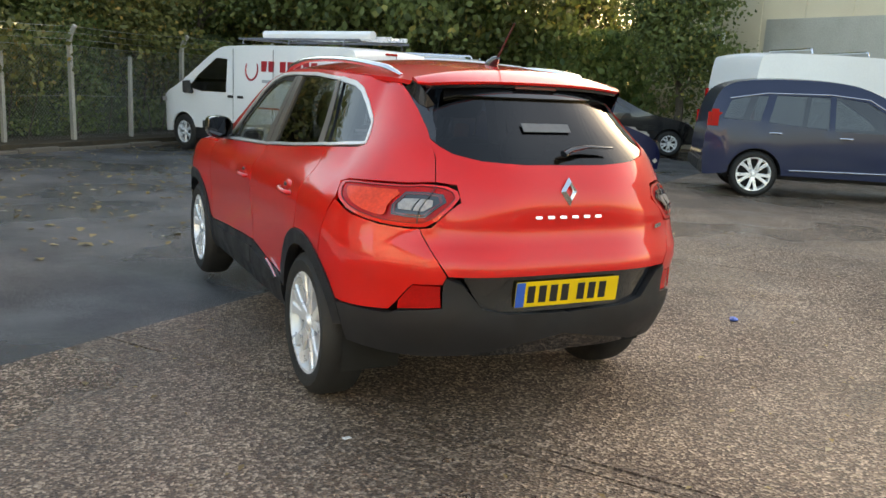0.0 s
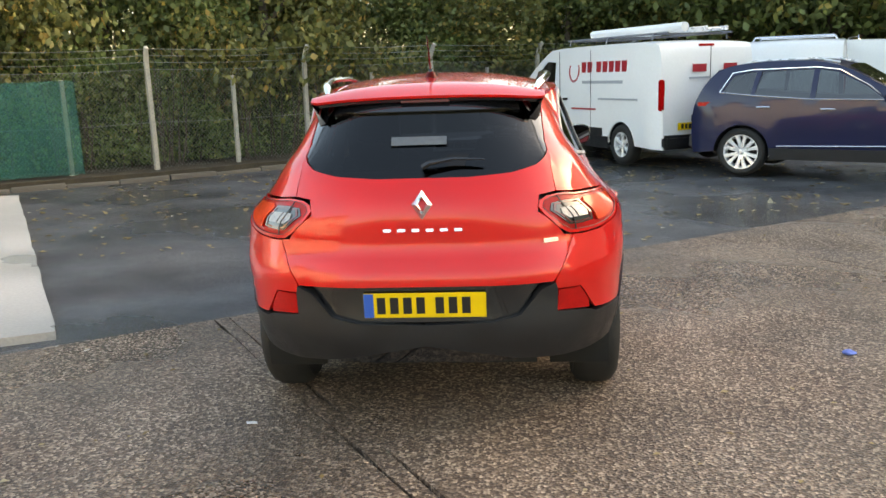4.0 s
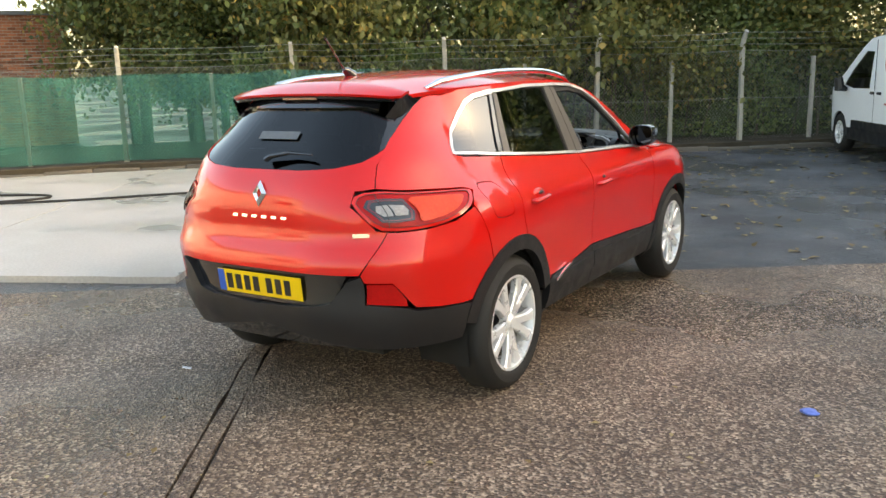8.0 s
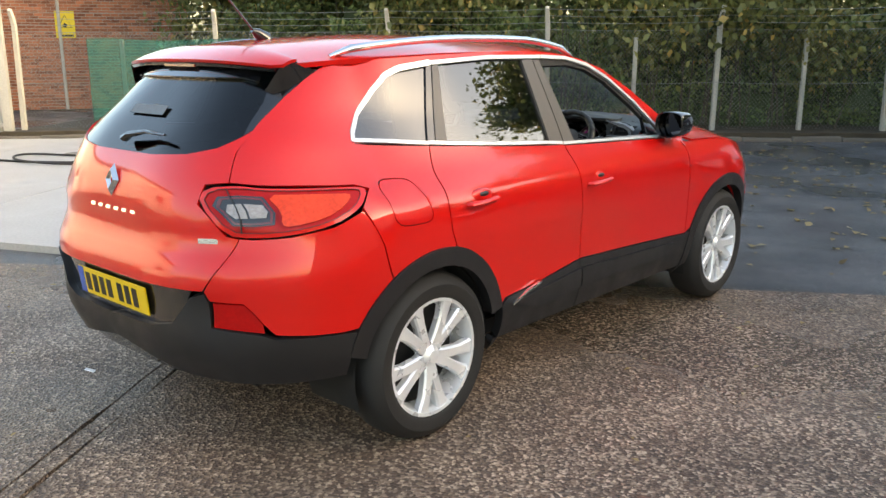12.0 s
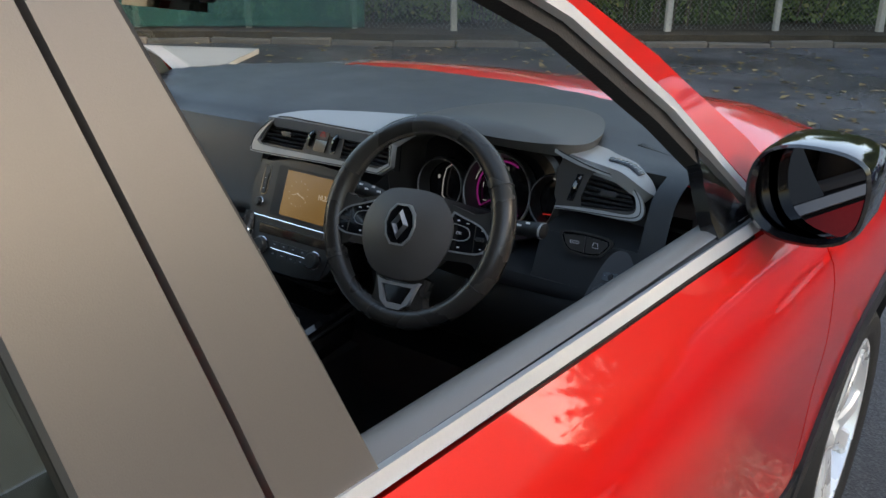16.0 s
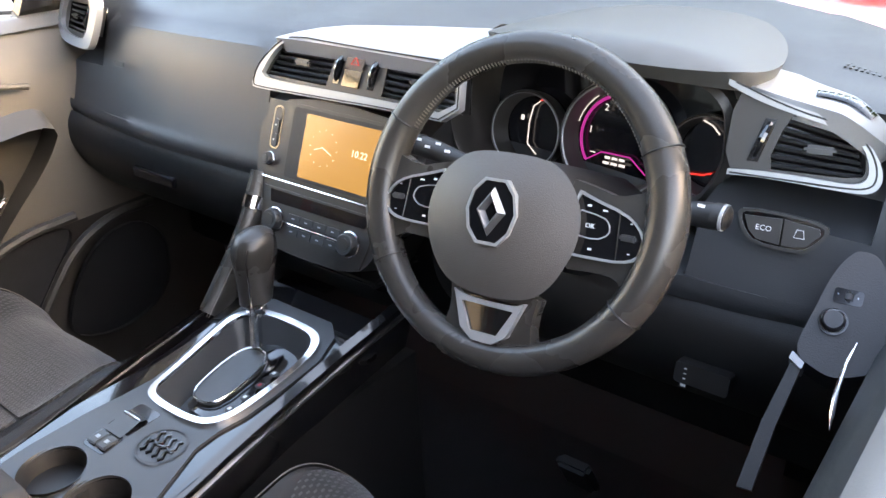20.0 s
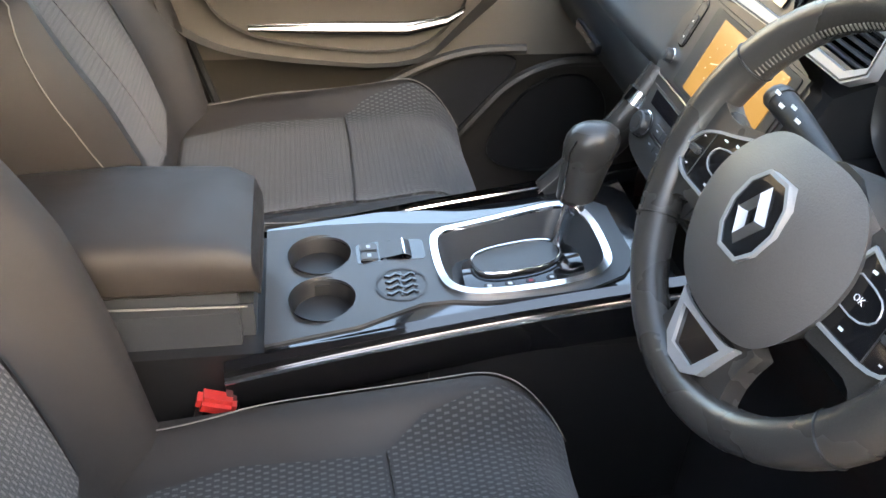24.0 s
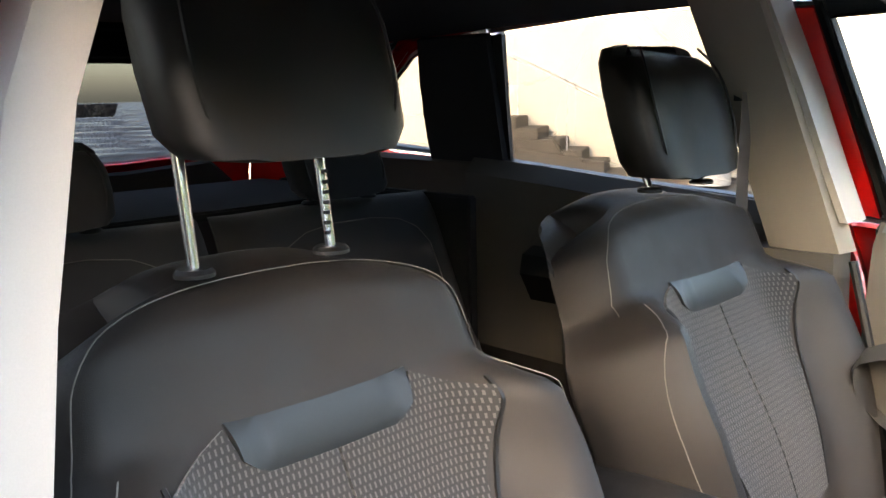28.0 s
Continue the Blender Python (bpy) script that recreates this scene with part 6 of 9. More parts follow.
for y in (0.040, 0.019):
    slab2("radio_key", rrect(-0.1395, y - 0.010, -0.1285, y + 0.009, 0.004), MS, DASH, dash, 0.0135, 0.003)
    mbox("key_mark", MS, (-0.134, y, 0.0138), (0.0022, 0.0022, 0.0004), WHITE_PRINT, dash, bevel=0)
knob(dash, MS, -0.136, -0.009, 0.0090, 0.013, DASH, CONSOLE_GREY)
mtube("chrome_line", MS, [(-0.147, -0.036, 0.0095), (0.088, -0.036, 0.0095)], 0.0019, CHROME, dash, n=6)
slab2("climate_recess", [(-0.140, -0.048), (-0.122, -0.122), (0.064, -0.122), (0.082, -0.048)], MS, STACK, dash, 0.0095, 0.003, step=0.05)
slab2("climate_display", [(-0.126, -0.051), (-0.122, -0.069), (0.060, -0.067), (0.066, -0.051)], MS, DIAL, dash, 0.0105, 0.002, step=0.05)
for x in (-0.105, 0.041):
    knob(dash, MS, x, -0.093, 0.0165, 0.015, DASH, STACK)
    for k in range(10):
        a = 2 * math.pi * k / 10
        mbox("knob_rib", MS, (x + 0.0158 * math.cos(a), -0.093 + 0.0158 * math.sin(a), 0.019), (0.0016, 0.0016, 0.008), DASH_LOW, dash, bevel=0)
for i in range(4):
    x = -0.070 + i * 0.0258
    slab2("climate_key", rrect(x - 0.0122, -0.0895, x + 0.0122, -0.0785, 0.002), MS, DASH, dash, 0.0125, 0.003)
    slab2("climate_key", rrect(x - 0.0122, -0.1085, x + 0.0122, -0.0965, 0.002), MS, DASH, dash, 0.0125, 0.003)
    for y in (-0.084, -0.1025):
        mbox("key_mark", MS, (x, y, 0.0128), (0.0055, 0.0016, 0.0004), GREY_PRINT, dash, bevel=0)
mtube("chrome_line", MS, [(-0.084, -0.093, 0.0115), (0.020, -0.093, 0.0115)], 0.0014, CHROME, dash, n=6)
# shelf and sockets below the stack
box_part("stack_shelf", (-0.02, 0.50, 0.815), (0.20, 0.10, 0.012), DASH_LOW, dash, bevel=0.004)
box_part("socket_panel", (-0.01, 0.53, 0.785), (0.17, 0.02, 0.06), DIAL, dash, bevel=0.004)
mbox("socket_frame", pose(0.045, 0.516, 0.79), (0, 0, 0), (0.045, 0.006, 0.018), DASH_LOW, dash, bevel=0.002)

# --- passenger's side vent ---
MP = pose(-0.645, 0.53, 1.083, 72, 0, -12)
pv_o = [tuple(p)[:2] for p in rounded([Vector((*p, 0)) for p in ((-0.110, -0.042), (-0.108, 0.020), (-0.085, 0.052), (0.04, 0.060), (0.075, 0.045), (0.060, -0.030), (0.030, -0.044))], 2)]
pv_i = [tuple(p)[:2] for p in rounded([Vector((*p, 0)) for p in ((-0.094, -0.026), (-0.092, 0.018), (-0.073, 0.040), (0.02, 0.046), (0.042, 0.036), (0.033, -0.016), (0.012, -0.028))], 2)]
PH = ((-0.076, -0.018), (-0.070, 0.030), (0.008, 0.034), (0.002, -0.018))
slab2("vent_surround", pv_o, MP, SILVER_TRIM, dash, 0.012, 0.012, holes=(pv_i,))
slab2("vent_panel", pv_i, MP, STACK, dash, 0.004, 0.012, holes=([PH[0], PH[3], PH[2], PH[1]],))
outlet(dash, MP @ pose(0, 0, 0.004), *PH, slats=5)
thumbwheel(dash, MP, 0.020, 0.008, 0.003)

# --- driver's side vent, with the silver inlay that runs back under the hood ---
MR = pose(0.592, 0.558, 1.083, 72, 0, 12)
arc2 = lambda pts, n=1, closed=True: [tuple(p)[:2] for p in rounded([Vector((*p, 0)) for p in pts], n, closed)]
dv_top = [(-0.092, 0.066), (-0.076, 0.060), (-0.052, 0.0526), (-0.020, 0.0438), (0.012, 0.0363), (0.034, 0.0263), (0.050, 0.0121), (0.061, -0.0055), (0.0634, -0.0215), (0.0544, -0.0316), (0.0346, -0.0323), (-0.007, -0.0299), (-0.050, -0.0285), (-0.080, -0.0292)]
dv_low = [(-0.080, -0.0239), (-0.051, -0.0218), (-0.008, -0.0222), (0.028, -0.0244), (0.045, -0.0225), (0.051, -0.0134), (0.0466, 0.0034), (0.0367, 0.0174), (0.0245, 0.0246), (-0.002, 0.032), (-0.029, 0.0379), (-0.062, 0.0472), (-0.092, 0.060)]
slab2("vent_surround", arc2(dv_top, 2, False) + arc2(dv_low, 2, False), MR, SILVER_TRIM, dash, 0.012, 0.012, edge=0.012, label="satin silver surround of the driver's vent")
mtube("surround_line", MR, [(x, y, 0.0122) for x, y in arc2([(-0.085, 0.0635), (-0.0295, 0.0425), (0.0182, 0.0325), (0.0414, 0.0195), (0.0550, -0.0011), (0.0580, -0.0197), (0.0496, -0.0275), (0.0288, -0.0288), (-0.0178, -0.0278), (-0.0777, -0.0270)], 2, False)], 0.0010, DASH_LOW, dash, n=5)
DH = ((-0.0452, -0.019), (-0.0300, 0.0352), (0.032, 0.0205), (0.048, -0.019))
dh = arc2([(-0.0452, -0.0195), (-0.0300, 0.0350), (-0.018, 0.0350), (0.0275, 0.0222), (0.0424, 0.0092), (0.0475, -0.0077), (0.0447, -0.0190), (-0.02, -0.0195)], 1)
slab2("vent_panel", arc2([(-0.084, 0.0557), (-0.062, 0.0495), (-0.029, 0.040), (-0.002, 0.034), (0.025, 0.0266), (0.039, 0.0193), (0.0505, 0.0040), (0.055, -0.0135), (0.047, -0.0256), (0.0285, -0.0268), (-0.008, -0.0250), (-0.051, -0.0246), (-0.086, -0.0258)], 1), MR, STACK, dash, 0.003, 0.012, holes=(dh[::-1],))
outlet(dash, MR @ pose(0, 0, 0.003), *DH)
thumbwheel(dash, MR, -0.052, 0.0085, 0.006)
inlay = lambda u, v: Vector((u, v, 1.140 - 0.10 * (u - 0.50) - 3.0 * max(0.0, u - 0.605) ** 1.6 - 0.10 * max(0.0, v - 0.60)))
skin("silver_pad", arc2([(0.500, 0.574), (0.539, 0.566), (0.576, 0.560), (0.609, 0.556), (0.636, 0.557), (0.654, 0.566), (0.664, 0.580), (0.652, 0.602), (0.622, 0.614), (0.595, 0.634), (0.563, 0.647), (0.523, 0.679), (0.483, 0.731), (0.475, 0.62)], 1), inlay, SILVER_TRIM, dash, thick=0.02, step=0.02, edge=0.015, label="satin silver inlay with a demister slot")
slot_line = [(0.574, 0.596), (0.592, 0.600), (0.611, 0.597), (0.632, 0.592)]
bm = bmesh.new()
add_tube(bm, [inlay(u, v) + Vector((0, 0, 0.0016)) for u, v in [tuple(p)[:2] for p in rounded([Vector((*q, 0)) for q in slot_line], 2, False)]], 0.0095, 10, flat=0.22)
part("demist_slot", bm, DIAL, dash)
for k in range(8):
    t = (k + 0.5) / 8 * 3
    i = min(2, int(t))
    u, v = (Vector(slot_line[i]).lerp(Vector(slot_line[i + 1]), t - i))
    box_part("demist_rib", inlay(u, v) + Vector((0, 0, 0.0034)), (0.0013, 0.011, 0.0012), SILVER_TRIM, dash, bevel=0.0, rot=pose(0, 0, 0, 0, 0, -8))
# speaker grille on the top, in the corner of the windscreen
skin("speaker_plate", [(0.56, 0.715), (0.665, 0.695), (0.672, 0.80), (0.59, 0.825)], lambda u, v: Vector((u, v, 1.139 - 0.10 * (u - 0.5))), DIAL, dash, thick=0.01, step=0.05)
bm = bmesh.new()
for i in range(17):
    for j in range(12):
        add_box(bm, (0.572 + i * 0.0062 + 0.0008 * j, 0.712 + j * 0.0088 - 0.0012 * i, 1.1405 - 0.10 * (0.072 + i * 0.0062)), (0.0030, 0.0056, 0.002))
part("speaker_grille", bm, DASH, dash)

# --- instrument binnacle: a deep cavity under an arched hood ---
open_o = [tuple(p)[:2] for p in rounded([Vector((*p, 0)) for p in ((0.134, 1.090), (0.138, 1.015), (0.156, 0.985), (0.22, 0.962), (0.40, 0.962), (0.470, 0.990), (0.499, 1.040), (0.501, 1.078), (0.494, 1.118), (0.46, 1.138), (0.35, 1.148), (0.21, 1.140), (0.148, 1.118))], 2)]
occ = (0.325, 1.045)
bm = bmesh.new()
add_loft(bm, [[Vector((occ[0] + (x - occ[0]) * k, y, occ[1] + (z - occ[1]) * k + dz)) for x, z in open_o] for k, y, dz in ((1.07, 0.600, 0.0), (1.045, 0.566, 0.0), (1.0, 0.560, 0.0), (0.97, 0.570, 0.0), (0.955, 0.61, -0.006), (0.95, 0.668, -0.018))], cap=False)
part("binnacle_cowl", bm, STACK, dash, "grey-black cowl round the instruments")
MI = pose(0.338, 0.654, 1.020, 78, 0, 0)
slab2("binnacle_face", [(x - 0.338, (z - 1.035)) for x, z in open_o], MI, DIAL, dash, -0.004, 0.01, step=0.05)
hood_o = [tuple(p)[:2] for p in rounded([Vector((*q, 0)) for q in ((0.165, 0.72), (0.17, 0.61), (0.195, 0.555), (0.27, 0.528), (0.36, 0.518), (0.45, 0.522), (0.512, 0.545), (0.532, 0.60), (0.522, 0.67), (0.49, 0.75), (0.44, 0.82), (0.36, 0.86), (0.25, 0.85), (0.19, 0.80))], 2)]
skin("instrument_hood", hood_o, lambda u, v: Vector((u, v, 1.176 - 0.022 * (abs(u - 0.35) / 0.17) ** 2.6 - 0.016 * max(0, (0.56 - v) / 0.04) ** 2 - 0.026 * max(0.0, (v - 0.56) / 0.29) ** 2)), DASH_LIT, dash, thick=0.022, step=0.022, edge=0.015, label="smooth arched hood over the instruments, greyed for windscreen light")
for cx, cy, r in ((0.0, 0.0, 0.070), (-0.128, -0.010, 0.050), (0.118, 0.004, 0.046)):
    lathe_part("dial_cone", [(r * 0.90, -0.002), (r, 0.026), (r * 1.07, 0.028), (r * 1.10, 0.022), (r * 1.02, -0.002)], STACK, dash, n=44, m=MI @ pose(cx, cy, 0), closed=True)
    lathe_part("dial_edge", [(r * 1.00, 0.0275), (r * 1.02, 0.0288), (r * 1.035, 0.0275)], SILVER_TRIM, dash, n=44, m=MI @ pose(cx, cy, 0), closed=True)


def arc_tube(name, M, cx, cy, r, a0, a1, w, mt, parent, n=24, h=0.004):
    mtube(name, M, [(cx + r * math.cos(radians(a0 + (a1 - a0) * i / n)), cy + r * math.sin(radians(a0 + (a1 - a0) * i / n)), h) for i in range(n + 1)], w, mt, parent, n=6)


arc_tube("dial_light", MI, 0, 0, 0.056, 217, 62, 0.0021, PURPLE, dash)
mtube("dial_light", MI, [(-0.045, -0.034, 0.004), (-0.024, -0.020, 0.004), (0.016, -0.020, 0.004), (0.040, -0.038, 0.004)], 0.0010, PURPLE, dash, n=6)
arc_tube("economy_light", MI, 0, 0, 0.0635, 168, 128, 0.0007, WHITE_LIGHT, dash, 8)
for k in range(4):
    a = radians(176 - 12 * k)
    mbox("dial_mark", MI, (0.0668 * math.cos(a), 0.0668 * math.sin(a), 0.004), (0.004, 0.0022, 0.0004), PURPLE, dash, bevel=0)
for tx, ty, s_ in ((-0.043, 0.006, "1"), (-0.025, 0.037, "2"), (0.006, 0.043, "3")):
    words(s_, MI @ pose(tx, ty, 0.005), 0.0125, WHITE_LIGHT, dash)
for y, w_ in ((-0.0255, 0.030), (-0.0325, 0.034)):
    for k in range(3):
        mbox("readout_bar", MI, (-0.004 + w_ * (k - 1) / 3, y, 0.005), (w_ * 0.26, 0.0034, 0.0004), WHITE_LIGHT, dash, bevel=0)
mbox("readout_bar", MI, (-0.036, -0.022, 0.005), (0.008, 0.0012, 0.0004), WHITE_LIGHT, dash, bevel=0)
mtube("gauge_light", MI, [(-0.122, 0.030, 0.004), (-0.132, 0.022, 0.004), (-0.136, 0.0, 0.004), (-0.135, -0.030, 0.004), (-0.120, -0.042, 0.004)], 0.0010, WHITE_LIGHT, dash, n=6)
mtube("gauge_light", MI, [(-0.122, 0.031, 0.004), (-0.108, 0.034, 0.004)], 0.0013, RED_LIGHT, dash, n=6)
mbox("pump_mark", MI, (-0.147, 0.004, 0.004), (0.005, 0.007, 0.0004), WHITE_LIGHT, dash, bevel=0)
mtube("gauge_light", MI, [(0.100, 0.043, 0.004), (0.113, 0.038, 0.004), (0.123, 0.029, 0.004)], 0.0010, WHITE_LIGHT, dash, n=6)
mtube("gauge_light", MI, [(0.090, -0.024, 0.004), (0.112, -0.022, 0.004), (0.122, -0.018, 0.004)], 0.0011, RED_LIGHT, dash, n=6)
lathe_part("tell_tale", [(0.0, 0.001), (0.0036, 0.001), (0.0036, 0.0)], RED_LIGHT, dash, n=10, m=MI @ pose(-0.030, 0.062, 0.004))
lathe_part("tell_tale", [(0.0022, 0.0), (0.0036, 0.001), (0.0042, 0.0)], WHITE_LIGHT, dash, n=14, m=MI @ pose(-0.058, 0.046, 0.004), closed=True)
# keys under the driver's vent
ME = pose(0.583, 0.512, 1.016, 72, 0, 8)
eco_o = [tuple(p)[:2] for p in rounded([Vector((*p, 0)) for p in ((-0.042, 0.010), (-0.036, 0.016), (0.006, 0.016), (0.040, 0.012), (0.042, 0.002), (0.028, -0.015), (0.015, -0.018), (-0.023, -0.016), (-0.034, -0.006))], 1)]
slab2("key_panel", eco_o, ME, GLOSS_BLACK, dash, 0.005, 0.03)
slab2("key_panel_rim", [(x * 1.06, y * 1.10) for x, y in eco_o], ME, STACK, dash, 0.0065, 0.01, holes=([(x * 0.96, y * 0.93) for x, y in eco_o],))
slab2("dash_key", [(-0.036, 0.010), (-0.030, -0.004), (-0.021, -0.012), (0.001, -0.014), (0.000, 0.012)], ME, STACK, dash, 0.0075, 0.004)
slab2("dash_key", [(0.003, -0.014), (0.015, -0.014), (0.026, -0.011), (0.037, 0.002), (0.035, 0.008), (0.002, 0.012)], ME, STACK, dash, 0.0075, 0.004)
words("ECO", ME @ pose(-0.016, 0, 0.0079), 0.0078, WHITE_PRINT, dash)
mtube("key_symbol", ME, [(0.013, -0.004, 0.0079), (0.023, -0.004, 0.0079), (0.021, 0.004, 0.0079), (0.015, 0.004, 0.0079)], 0.0005, WHITE_PRINT, dash, n=4, closed=True)
MB = pose(0.54, 0.472, 0.845, 80, 0, 0)
slab2("beam_adjuster", rrect(-0.03, -0.012, 0.03, 0.012, 0.004), MB, DASH_LOW, dash, 0.012, 0.02)
for k in range(3):
    mbox("adjuster_mark", MB, (-0.018, -0.006 + 0.006 * k, 0.0125), (0.003, 0.0014, 0.0004), WHITE_PRINT, dash, bevel=0)
mbox("adjuster_mark", MB, (-0.018, -0.014, 0.0125), (0.006, 0.003, 0.0004), WHITE_PRINT, dash, bevel=0)

# --- steering wheel, turned a few degrees ---
sw = group("steering_wheel")
MW = pose(0.366, 0.340, 1.056, 65, 0, 0) @ pose(0, 0.002, 0, 0, 0, 4.3)
RX, RY = 0.160, 0.154


def rim_at(a, k=0.0, h=-0.012):
    """A point on the wheel's rim; k metres further out."""
    return Vector(((RX + k) * math.cos(a), (RY + k) * math.sin(a), h))


def rim_r(a):
    """The rim is thickest where the thumbs rest."""
    d = abs(math.cos(a))
    return 0.0160 + 0.0032 * max(0.0, (d - 0.62) / 0.38) ** 0.8


mtube("rim", MW, [rim_at(2 * math.pi * i / 72) for i in range(72)], [rim_r(2 * math.pi * i / 72) for i in range(72)], LEATHER, sw, "black leather rim with worn sheen", n=16, closed=True)
bm = bmesh.new()
for i in range(86):
    a = radians(26 + 128 * i / 86)
    for da in (0.0, 0.010):
        add_tube(bm, [MW @ rim_at(a + da * 0.2, -rim_r(a) * 0.90, -0.004), MW @ rim_at(a + 0.010 + da * 0.2, -rim_r(a) * 1.0, -0.010)], 0.0007, 4)
part("rim_stitching", bm, STITCH, sw)
for a0 in (26, 154, 212, 328):
    a = radians(a0)
    r_ = rim_r(a) + 0.0004
    mtube("rim_joint", MW, [Vector(((RX + r_ * math.cos(t)) * math.cos(a), (RY + r_ * math.cos(t)) * math.sin(a), -0.012 + r_ * math.sin(t))) for t in (2 * math.pi * k / 18 for k in range(18))], 0.0010, INK, sw, n=5, closed=True)
hub_h = [(0.0, 0.048), (0.034, 0.047), (0.056, 0.040), (0.074, 0.022), (0.084, 0.002), (0.086, -0.020), (0.081, -0.044), (0.066, -0.072), (0.047, -0.088), (0.020, -0.093)]
hub = hub_h + [(0.0, -0.094)] + [(-x, y) for x, y in hub_h[:0:-1]]
MH = MW
slab2("airbag_cover", [tuple(p)[:2] for p in rounded([Vector((*p, 0)) for p in hub], 2)], MH, LEATHER_HUB, sw, -0.004, 0.05, step=0.012, edge=0.008, dome=(0.026, 0, -0.022, 0.104, 0.088), label="grey-black grained airbag cover")
MBd = MH @ pose(0, -0.011, 0.0015)
hexo = [(0.011, 0.030), (0.022, 0.018), (0.0265, 0.0), (0.022, -0.018), (0.011, -0.030), (-0.011, -0.030), (-0.022, -0.018), (-0.0265, 0.0), (-0.022, 0.018), (-0.011, 0.030)]
slab2("badge_plate", hexo, MBd, GLOSS_BLACK, sw, 0.0212, 0.01)
slab2("badge_ring", [(x * 1.07, y * 1.07) for x, y in hexo], MBd, SILVER_TRIM, sw, 0.0225, 0.01, holes=([(x * 0.97, y * 0.97) for x, y in hexo],))
bm = bmesh.new()
for s in (-1, 1):
    oo = [(0, 0.024), (s * 0.0165, 0), (0, -0.024)]
    ii = [(0, 0.010), (s * 0.0062, 0), (0, -0.010)]
    f_ = [bm.verts.new(MBd @ Vector((x, y, 0.0215))) for x, y in oo]
    m_ = [bm.verts.new(MBd @ Vector((x * 0.66, y * 0.70, 0.0275))) for x, y in oo]
    g_ = [bm.verts.new(MBd @ Vector((x, y, 0.0215))) for x, y in ii]
    for k in range(2):
        bm.faces.new((f_[k], f_[k + 1], m_[k + 1], m_[k]))
        bm.faces.new((m_[k], m_[k + 1], g_[k + 1], g_[k]))
part("badge_diamond", bm, BADGE_GREY, sw, "chrome faceted diamond", smooth=False)
for x, y in ((-0.068, -0.014), (0.066, -0.014)):
    mtube("horn_mark", MH, [(x - 0.006, y - 0.002, 0.0075), (x + 0.004, y - 0.003, 0.0075), (x + 0.006, y + 0.002, 0.0075), (x - 0.006, y + 0.002, 0.0075)], 0.0006, INK, sw, n=4, closed=True)
for k in range(3):
    for j in range(2):
        mtube("airbag_mark", MH, [(-0.012 + 0.0085 * k, -0.074 - 0.006 * j, 0.0072 - 0.003 * j), (-0.006 + 0.0085 * k, -0.074 - 0.006 * j, 0.0072 - 0.003 * j)], 0.0007, LEATHER, sw, n=4)
for s in (-1, 1):
    def mirror_pts(pp, s=s):
        pp = [(s * x, y) for x, y in pp]
        return pp if s > 0 else pp[::-1]
    spoke = mirror_pts([(0.060, 0.034), (0.066, -0.052), (0.100, -0.050), (0.122, -0.050), (0.134, -0.062), (0.143, -0.084), (0.160, -0.060), (0.165, 0.0), (0.158, 0.044), (0.140, 0.030), (0.112, 0.022), (0.090, 0.028)])
    slab2("spoke", [tuple(p)[:2] for p in rounded([Vector((*p, 0)) for p in spoke], 1)], MW, LEATHER, sw, -0.006, 0.020, step=0.02, edge=0.015)
    pad = [tuple(p)[:2] for p in rounded([Vector((*p, 0)) for p in mirror_pts([(0.072, 0.025), (0.070, -0.038), (0.100, -0.038), (0.128, -0.037), (0.143, -0.031), (0.149, -0.018), (0.140, -0.001), (0.124, 0.009), (0.092, 0.018)])], 1)]
    cxp, cyp = s * 0.105, -0.012
    slab2("switch_pad", pad, MW, GLOSS_BLACK, sw, -0.003, 0.006)
    slab2("switch_ring", pad, MW, SILVER_TRIM, sw, -0.0005, 0.006, holes=([(cxp + (x - cxp) * 0.945, cyp + (y - cyp) * 0.91) for x, y in pad],))
    tongue = mirror_pts([(0.074, 0.006), (0.076, -0.018), (0.100, -0.020), (0.112, -0.013), (0.111, -0.004), (0.104, 0.002)])
    mtube("key_line", MW, [(x, y, -0.0022) for x, y in [tuple(p)[:2] for p in rounded([Vector((*p, 0)) for p in tongue], 1)]], 0.0007, SILVER_TRIM, sw, n=4, closed=True)
    mtube("key_line", MW, [(s * 0.119, 0.008, -0.0024), (s * 0.122, -0.036, -0.0024)], 0.0007, INK, sw, n=4)
    mbox("roller_key", MW, (s * 0.1305, -0.013, -0.001), (0.015, 0.006, 0.006), DASH, sw, bevel=0.0015)
    for kx, ky, w_, h_ in ((0.131, 0.0, 0.003, 0.002), (0.133, -0.027, 0.003, 0.002), (0.088, 0.0105, 0.005, 0.004), (0.104, 0.008, 0.006, 0.003), (0.095, -0.029, 0.005, 0.004)):
        mbox("key_mark", MW, (s * kx, ky, -0.0026), (w_ * 0.8, h_ * 0.5, 0.0006), WHITE_PRINT, sw, bevel=0)
words("OK", MW @ pose(0.092, -0.008, -0.0018), 0.0065, WHITE_PRINT, sw)
low_o = [tuple(p)[:2] for p in rounded([Vector((*p, 0)) for p in ((-0.052, -0.080), (-0.046, -0.112), (-0.052, -0.136), (-0.074, -0.150), (0.074, -0.150), (0.052, -0.136), (0.046, -0.112), (0.052, -0.080))], 1)]
slab2("lower_spoke", low_o, MW, LEATHER, sw, -0.008, 0.018, step=0.02, edge=0.015)
slab2("spoke_inlay", [(-0.035, -0.096), (0.035, -0.096), (0.020, -0.136), (-0.020, -0.136)], MW, GLOSS_BLACK, sw, -0.003, 0.008)
